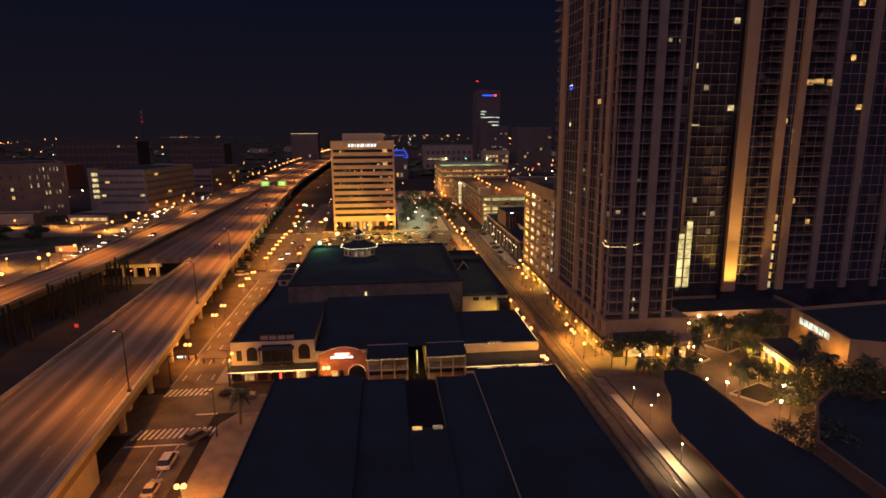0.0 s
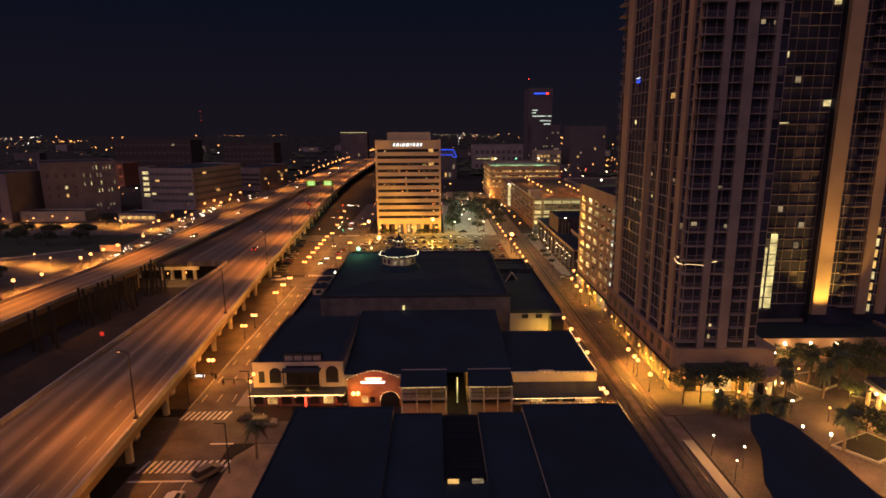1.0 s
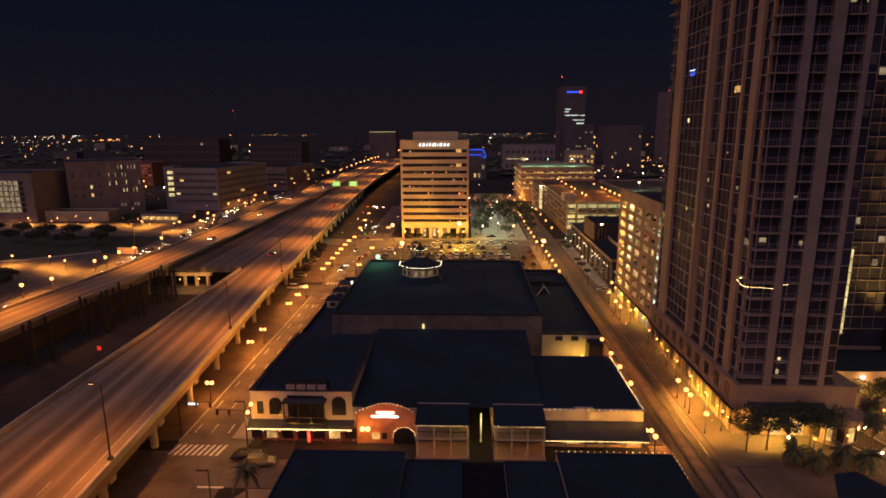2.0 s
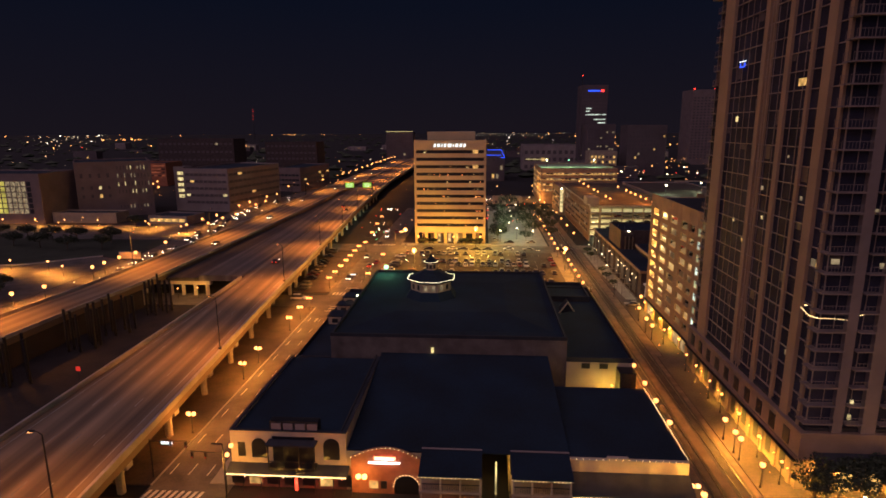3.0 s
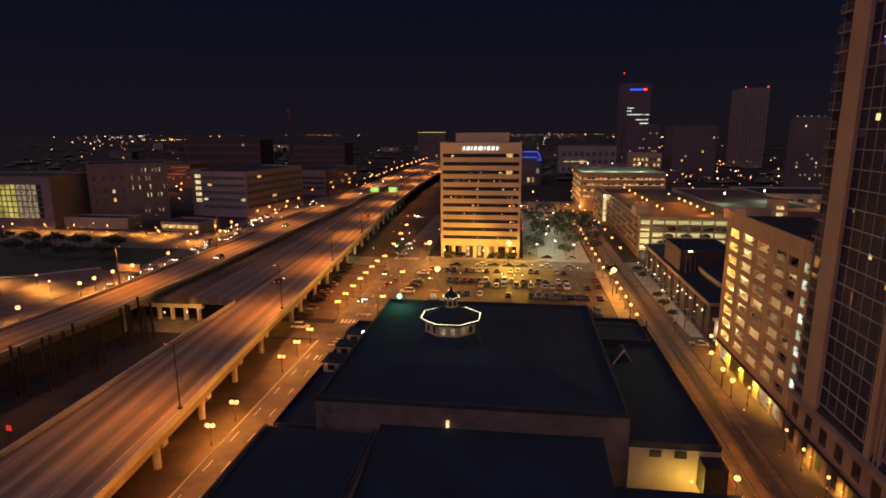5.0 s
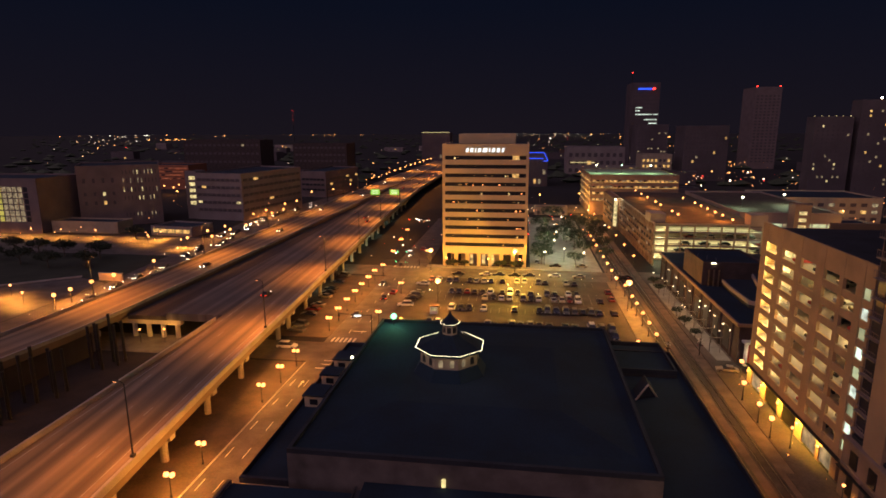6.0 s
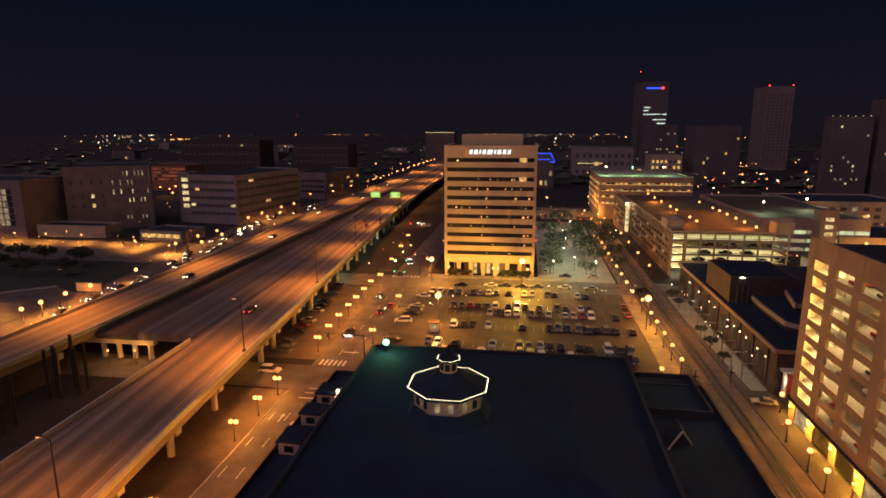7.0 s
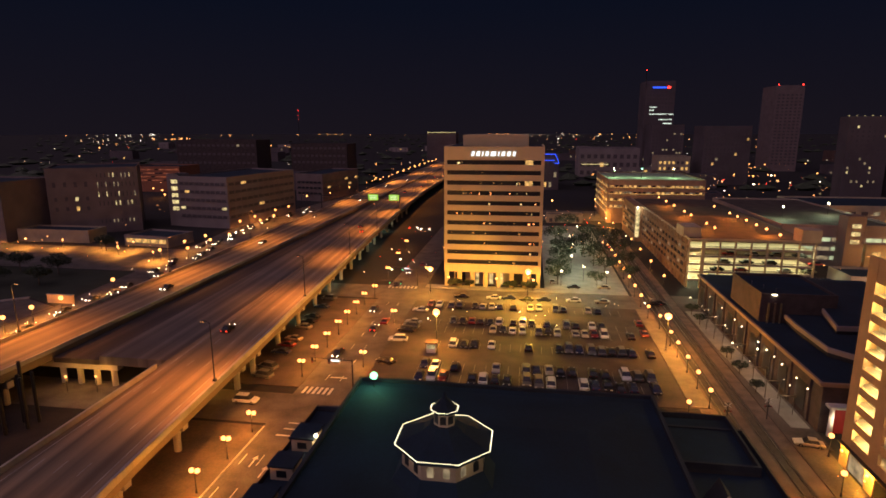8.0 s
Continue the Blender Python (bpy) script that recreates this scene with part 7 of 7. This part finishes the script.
for x, y, r in ((-43.5, 238, 180), (-44.0, 272, 182), (-39.5, 256, 0), (-43, 318, 180), (38.5, 289, 90)):
    copy_thing(moving, pose(x, y, 0.004, 0, 0, r))

# traffic lights and street signs
def signal(x, y, side, reach, mat, h=6.2, panel=True):
    p = thing("traffic_light", "traffic signal hanging from a mast arm over the crossing", "traffic light", "traffic lights", at=(x, y, 0))
    part("pole", tube(bmesh.new(), 0, 0, 0, h + 0.3, 0.14, 0.1, 8), DARKMETAL, p)
    bm = bmesh.new()
    rod(bm, (0, 0, h), (side * reach, 0, h + 0.25), 0.07)
    part("mast_arm", bm, DARKMETAL, p)
    for s in (0.55, 0.95):
        hd = part("signal_head", bevelled(side * reach * s - 0.18, side * reach * s + 0.18, -0.15, 0.15, h - 0.9, h + 0.1, r=0.03), DARKMETAL, p)
        part("signal_lens", ball(bmesh.new(), side * reach * s, -0.17, h - 0.7, 0.16, 1), mat, hd)
    if panel:
        x0 = side * reach * 0.3
        part("street_sign", bevelled(min(x0, x0 + 1.8 * side), max(x0, x0 + 1.8 * side), -0.1, 0.02, h - 0.4, h + 0.02, r=0.03), SIGNWHITE, p, "lit white street name panel")
    return p


signal(-34.5, 221, -1, 9, TAILOFF)
signal(-46.6, 119, 1, 6, TAILOFF)
signal(-33.8, 116.4, -1, 5, TAILOFF, panel=False)
signal(-36.5, 300.5, -1, 9, GREENLAMP)
signal(-46.8, 283.5, 1, 9, GREENLAMP, panel=False)
for x, y, z in ((-30.6, 95.5, 0.1), (-33.2, 115.0, 0.0)):
    p = thing("utility_pole", "slender dark pole on the pavement corner", "pole", "poles", at=(x, y, z))
    part("shaft", tube(bmesh.new(), 0, 0, 0, 8.5, 0.13, 0.09, 8), DARKMETAL, p)
    part("arm", bevelled(-1.6, 0.1, -0.08, 0.08, 8.5, 8.7, r=0.03), DARKMETAL, p)
# attendant kiosk, flagpoles, crossing gates
ks = thing("kiosk", "small attendant kiosk with a red roof in the lot", "kiosk", at=(-21.8, 243.5, 0.004))
part("cabin", bevelled(-1.1, 1.1, -1.0, 1.0, 0, 2.3, r=0.04), CANVAS, ks)
part("glazing", cube(-0.9, 0.9, -1.03, -1.003, 1.0, 2.0), LITROOM, ks)
part("roof", bevelled(-1.5, 1.5, -1.4, 1.4, 2.303, 2.6, r=0.08), BRICKDARK, ks)
for i in range(3):
    p = thing("flagpole", "pale flagpole on the forecourt", "flagpole", "flagpoles", at=(54.2 + 1.6 * i, 258 - 3 * i, 9.55))
    part("shaft", tube(bmesh.new(), 0, 0, 0, 7, 0.08, 0.05, 8), RAIL, p)
    part("truck", ball(bmesh.new(), 0, 0, 7.05, 0.12, 1), RAIL, p)
for x, y in ((37.2, 217), (45.2, 220), (36.8, 283)):
    p = thing("crossing_signal", "railway crossing signal mast with crossed boards", "railway signal", "crossing signals", at=(x, y, 0))
    part("mast", tube(bmesh.new(), 0, 0, 0, 4.2, 0.09, 0.07, 8), DARKMETAL, p)
    bm = bmesh.new()
    rod(bm, (-0.6, 0, 3.3), (0.6, 0, 4.1), 0.07)
    rod(bm, (-0.6, 0, 4.1), (0.6, 0, 3.3), 0.07)
    part("cross_boards", bm, CANVAS, p)
    part("arm", bevelled(-0.6, 0.6, -0.1, 0.1, 2.5, 2.7, r=0.03), DARKMETAL, p)
    for s in (-0.55, 0.55):
        part("lamp_disc", ball(bmesh.new(), s, -0.12, 2.6, 0.16, 1), TAILOFF, p)

# ---------------------------------------------------------------- skyline and distance
def far_block(name, x0, x1, y0, y1, h, label, mat=None, rows=8, n=8, lit=0.15, seed=1, mats=None, fill=0.55, category="skyscraper"):
    p = block(name, rect(x0, x1, y0, y1), h, mat or FARWALL, label, category)
    zs = [(h * (0.08 + 0.84 * k / rows), h * (0.08 + 0.84 * k / rows) + h * 0.84 / rows * 0.5) for k in range(rows)]
    windows(p, (x0, y0), (x1, y0), zs, n, fill, lit, mats or [LITDIM, LITDIM, LITWARM], DIMPANE2, seed=seed, ledge=False)
    return p


t1 = far_block("bank_tower", 148, 185, 925, 970, 112, "dark office tower with a blue roof sign", rows=18, n=9, lit=0.02, seed=31)
part("roof_sign", bevelled(156, 174, 923.8, 924.6, 102.6, 104.6, r=0.2), SIGNBLUE, t1, "glowing blue sign bar")
part("roof_sign_mark", bevelled(175, 178.5, 923.8, 924.6, 102.4, 105.0, r=0.2), REDLAMP, t1, "glowing red sign mark")
part("mast", tube(bmesh.new(), 150, 940, 112, 126, 0.7, 0.3, 6), DARKMETAL, t1)
part("beacon", ball(bmesh.new(), 150, 940, 126.5, 0.9, 1), REDLAMP, t1)
for x0, x1, z in ((154, 163, 78), (154, 176, 69), (178, 184, 69), (154, 160, 74), (166, 183, 62), (172, 183, 57)):
    part("lit_floor", cube(x0, x1, 924.3, 924.9, z, z + 1.3), LITSTRIP, t1)
t2 = far_block("stepped_tower", 150, 189, 880, 920, 56, "lower office tower with scattered lit windows", rows=12, n=9, lit=0.08, seed=32, mats=[LITDIM])
far_block("slab_tower", 160, 201, 688, 725, 54, "banded slab office with dim windows", FARWALL, rows=10, n=12, lit=0.04, seed=33)
t4 = far_block("pale_tower", 288, 319, 872, 915, 101, "pale residential tower with red roof beacons", WESTWALL, rows=22, n=6, lit=0.05, seed=34)
for x in (290, 317):
    part("beacon", ball(bmesh.new(), x, 873, 102.0, 0.9, 1), REDLAMP, t4)
t5 = far_block("glass_tower", 219, 246, 560, 573, 60, "dark tower with lit crown windows", FARWALL, rows=16, n=7, lit=0.1, seed=35, mats=[LITDIM, LITDIM, LITROOM], fill=0.35)
for x in range(218, 246, 5):
    part("crown_lamp", ball(bmesh.new(), x, 559.5, 60.4, 0.4, 1), LITROOM, t5)
t6 = far_block("glass_tower", 250, 279, 560, 574, 72, "tall dark tower with lit upper windows", FARWALL, rows=18, n=7, lit=0.16, seed=36, fill=0.4)
part("roof_beacon", ball(bmesh.new(), 263, 560.5, 73.2, 1.0, 1), WHITEGLOBE, t6)
far_block("lit_facade_block", 120, 150, 690, 715, 26, "low block with a warm lit front", TAN, rows=4, n=7, lit=0.7, seed=37, mats=[LITWARM], category="building")
far_block("blue_edged_hall", -10, 25, 620, 660, 30, "low hall edged with blue light", rows=3, n=8, lit=0.2, seed=38, category="building")
bl = thing("blue_light_band", "blue neon band round a hall roof", "neon light")
bm = bmesh.new()
box(bm, 8, 21.6, 619, 619.6, 30.2, 30.8)
box(bm, 21.0, 25, 619, 619.6, 22.6, 23.2)
rod(bm, (21.5, 619.3, 30.5), (25, 619.3, 23), 0.35)
box(bm, 6, 21, 619, 619.6, 25.0, 25.5)
part("tube", bm, SIGNBLUE, bl)
far_block("horizon_block", -140, -100, 900, 930, 46, "dim block with a lit roof line at the horizon", rows=5, n=8, lit=0.06, seed=39, category="building")
rl = thing("roof_light_line", "white light line along a far roof", "strip light")
part("strip", cube(-140, -100, 898.5, 899.5, 46.2, 46.8), LITROOM, rl)
mg = block("middle_garage", rect(98, 140, 352, 440), 16, GREYWALL, "grey parking garage with pale lit deck bands", "parking garage", roof=LOT)
for z in (2.4, 6.0, 9.6):
    for i in range(7):
        part("deck_opening", cube(98.6 + 6 * i, 104.0 + 6 * i, 351.9, 352.03, z, z + 1.5), LITGREEN if (i + int(z)) % 4 else LITDIM, mg)
mt = block("stair_tower", rect(118, 124.5, 345.5, 351.9), 20.4, WESTWALL, "tan stair tower with three lit landings", "building")
for z in (10, 13, 16):
    part("landing_window", cube(119.8, 122.8, 345.4, 345.53, z, z + 1.5), LITROOM, mt)
ml = block("low_depot", rect(128, 164, 350, 384), 9, TAN, "low tan depot lit orange from the yard", "building")
windows(ml, (128, 350), (164, 350), [(4.6, 6.4)], 6, 0.5, 0.4, [LITWARM], seed=43)
mw = block("rail_shed", rect(100, 122, 304, 318), 7.5, GREYWALL, "low shed with white lit windows", "building")
windows(mw, (100, 304), (122, 304), [(3.2, 5.4)], 5, 0.6, 0.7, [LITSTRIP, LITGREEN], seed=44)
far_block("office_low", 142, 200, 430, 470, 14, "low office block with a few warm windows", TAN, rows=3, n=10, lit=0.3, seed=41, category="building")
far_block("street_shop", 10.5, 30.5, 442, 450, 5, "low pale shop across the far street", TAN, rows=1, n=6, lit=0.2, seed=45, category="building")
far_block("arena_front", 52, 116, 760, 800, 31, "long pale hall front far off", GREYWALL, rows=3, n=9, lit=0.05, seed=46, category="building")
al = thing("canopy_light_line", "white light line under a far canopy", "strip light")
part("strip", cube(56, 84, 758.6, 759.4, 13.3, 14.0), LITROOM, al)
for x, y, h, c in ((106, 372, 20, (0.7, 1.0, 0.6)), (130, 386, 20, (0.8, 1.0, 0.6)), (148, 340, 9, (1.0, 0.4, 0.06)), (160, 318, 8, (1.0, 0.4, 0.06)), (130, 335, 9, (1.0, 0.45, 0.08)), (110, 296, 9, (1.0, 0.6, 0.3)), (40, 470, 10, (1.0, 0.4, 0.06)), (14, 462, 10, (1.0, 0.42, 0.08)), (170, 410, 9, (1.0, 0.4, 0.06))):
    p = thing("deck_lamp", "lamp on a slender pole over a roof or yard", "lamp post", "deck lamps", at=(x, y, 0))
    part("pole", tube(bmesh.new(), 0, 0, 0, h, 0.12, 0.08, 6), DARKMETAL, p)
    part("lens", ball(bmesh.new(), 0, 0, h + 0.3, 0.5, 1), HEADFAR if c[0] == 1.0 else WHITEGLOBE, p)
    point(x, y - 0.9, h, 1100 if c[0] == 1.0 else 500, c)
for k in range(58):
    r_ = random.Random(100 + k)
    y = r_.uniform(520, 1500)
    x = r_.uniform(-0.75, 0.75) * y
    if -150 < x < -50 or (135 < x < 330 and 500 < y < 1000):
        continue
    w, d, h = r_.uniform(20, 50), r_.uniform(15, 30), r_.uniform(6, 22)
    far_block("distant_building", x, x + w, y, y + d, 0.8 * h, "dim low building among the city lights", r_.choice([FARWALL, FARWALL, GREYWALL, BRICKDARK]), rows=2, n=4, lit=0.2, seed=k, mats=[LITDIM, LITWARM, LITDIM], fill=0.3, category="building")

rnd = random.Random(77)
canopy = bmesh.new()
for k in range(1100):
    y = 640 + 2600 * rnd.random() ** 1.5
    x = rnd.uniform(-0.9, 0.9) * y
    if -135 < x < -50 and y < 1600:
        continue
    s = rnd.uniform(3, 7)
    c = Vector((x, y, s * 0.35))
    v = []
    for i in range(6):
        a = i * math.pi / 3 + rnd.random()
        v.append(canopy.verts.new(c + Vector((1.9 * s * math.cos(a) * rnd.uniform(0.7, 1.2), 1.6 * s * math.sin(a), rnd.uniform(-1, 1)))))
    tp, bt = canopy.verts.new(c + Vector((0, 0, s * 0.7))), canopy.verts.new(c - Vector((0, 0, s * 0.7)))
    for i in range(6):
        canopy.faces.new((v[i], v[(i + 1) % 6], tp))
        canopy.faces.new((v[(i + 1) % 6], v[i], bt))
tagged(part("far_woods", canopy, LEAF), "dark far treetops across the plain", "trees", kind="stuff")

CITY = [(HEADFAR, 130), (FARWHITE, 130), (emit("far_amber", (1.0, 0.55, 0.25), 2.2), 200), (emit("far_white", (1.0, 0.8, 0.55), 1.4), 600), (REDLAMP, 9), (GREENLAMP, 4)]
for mat, count in CITY:
    bm = bmesh.new()
    for k in range(count):
        y = 480 + 3000 * rnd.random() ** 0.9
        x = rnd.uniform(-0.85, 0.85) * y
        if y > 1300 and math.sin(9.0 * x / y + 1.3) + 0.6 * math.sin(23.0 * x / y) < 0.35 + 0.8 * rnd.random():
            continue
        if -128 < x < -55 and y < 700 or 100 < x < 330 and y < 900:
            continue
        d = math.hypot(x, y)
        gem(bm, x, y, rnd.uniform(4, 11) + (14 if y > 2500 else 0) * rnd.random(), 0.00055 * d * (0.45 + 1.6 * rnd.random() ** 3))
    tagged(part("distant_lamps", bm, mat), "scattered far street and building lamps", "lamps", kind="stuff")
# bright clusters along the horizon and lines of street lamps
bm = bmesh.new()
for cx, cy, n, w in ((-2500, 3300, 22, 150), (-1900, 3500, 12, 160), (-1350, 3900, 26, 120), (-1500, 2400, 16, 90), (-950, 3900, 10, 140), (-250, 4200, 14, 60), (700, 3900, 10, 200), (330, 1500, 14, 90), (600, 2600, 24, 150), (-700, 1400, 16, 80), (130, 640, 14, 40), (210, 470, 16, 50)):
    for k in range(int((0.8 if cy > 3000 else 1.5) * n)):
        x, y = cx + rnd.gauss(0, w), cy + rnd.gauss(0, w * 0.2)
        gem(bm, x, y, rnd.uniform(4, 14), (0.0004 if cy > 3000 else 0.0006) * math.hypot(x, y) * (0.5 + 1.5 * rnd.random() ** 2))
tagged(part("distant_lamps", bm, HEADFAR), "clusters of far orange lamps at the horizon", "lamps", kind="stuff")
# random glowing specks added for sparkle; low ones in the lot are glints
for mat, n, x0, x1, y0, y1, z0, z1 in ((REDLAMP, 14, 6, 44, 350, 470, 0.6, 3), (HEAD, 26, 4, 46, 345, 480, 3, 6), (WHITEGLOBE, 14, 6, 46, 345, 480, 1, 5), (HEAD, 40, 100, 330, 480, 700, 3, 9), (WHITEGLOBE, 20, 100, 330, 440, 700, 3, 9), (REDLAMP, 10, 100, 300, 440, 700, 3, 9),
                                         (HEAD, 34, -128, -100, 430, 640, 3, 8), (TAILLIGHT, 14, -62, -38, 300, 420, 0.5, 1.0), (HEADLIGHT, 12, -60, -38, 300, 420, 0.5, 0.9), (HEADFAR, 60, -420, -205, 380, 620, 3, 9), (HEADFAR, 10, -300, -145, 300, 345, 3, 5), (HEADFAR, 90, 55, 330, 520, 900, 3, 12), (LITROOM, 50, 55, 330, 520, 900, 3, 16), (HEADFAR, 40, 98, 200, 300, 480, 4, 9), (LITROOM, 24, 98, 200, 300, 480, 4, 12), (WHITEGLOBE, 16, -30, 30, 262, 292, 0.6, 0.7), (HEADFAR, 16, -60, 0, 345, 560, 3, 8), (WHITEGLOBE, 10, -420, -205, 430, 620, 3, 9), (HEAD, 9, -55, -20, 340, 480, 3, 6), (HEADLIGHT, 22, -139, -124, 205, 292, 0.5, 0.9), (HEADLIGHT, 16, -150, -133, 300, 410, 0.5, 0.9), (HEADFAR, 12, -262, -160, 318, 344, 2.5, 3.5), (WHITEGLOBE, 14, 48, 52, 216, 296, 2, 5), (HEADFAR, 16, 45, 50, 112, 200, 1.5, 4)):
    bm = bmesh.new()
    for k in range(n):
        x, y = rnd.uniform(x0, x1), rnd.uniform(y0, y1)
        gem(bm, x, y, rnd.uniform(z0, z1), 0.00062 * math.hypot(x, y) * (0.45 + 1.3 * rnd.random() ** 2.5))
    tagged(part("scattered_lamps", bm, mat), "scattered small glowing specks for lamps, sparkle and car glints", "lamps", kind="stuff")
bm = bmesh.new()
for k in range(30):
    y = 560 + 30 * k + rnd.uniform(-6, 6)
    gem(bm, near_right(y) + 1.5, y, 11 + rnd.random(), 0.0006 * y)
    gem(bm, far_left(y) - 6, y + 6, 10 + rnd.random(), 0.0011 * y)
    gem(bm, far_left(y) - 14, y + 18, 8 + rnd.random(), 0.0009 * y)
    if k % 3 == 0:
        gem(bm, far_left(y) - 30 + rnd.uniform(-10, 5), y, 8, 0.0006 * y)
tagged(part("distant_lamps", bm, HEADFAR), "rows of orange lamps along the far highway", "lamps", kind="stuff")
mast = thing("radio_mast", "slender far mast with red beacons", "radio mast", at=(-900, 2300, 0))
part("shaft", tube(bmesh.new(), 0, 0, 0, 118, 1.2, 0.6, 4), DARKMETAL, mast)
for z in (84, 100, 119):
    part("beacon", ball(bmesh.new(), 0, 0, z, 1.1, 1), REDLAMP, mast)
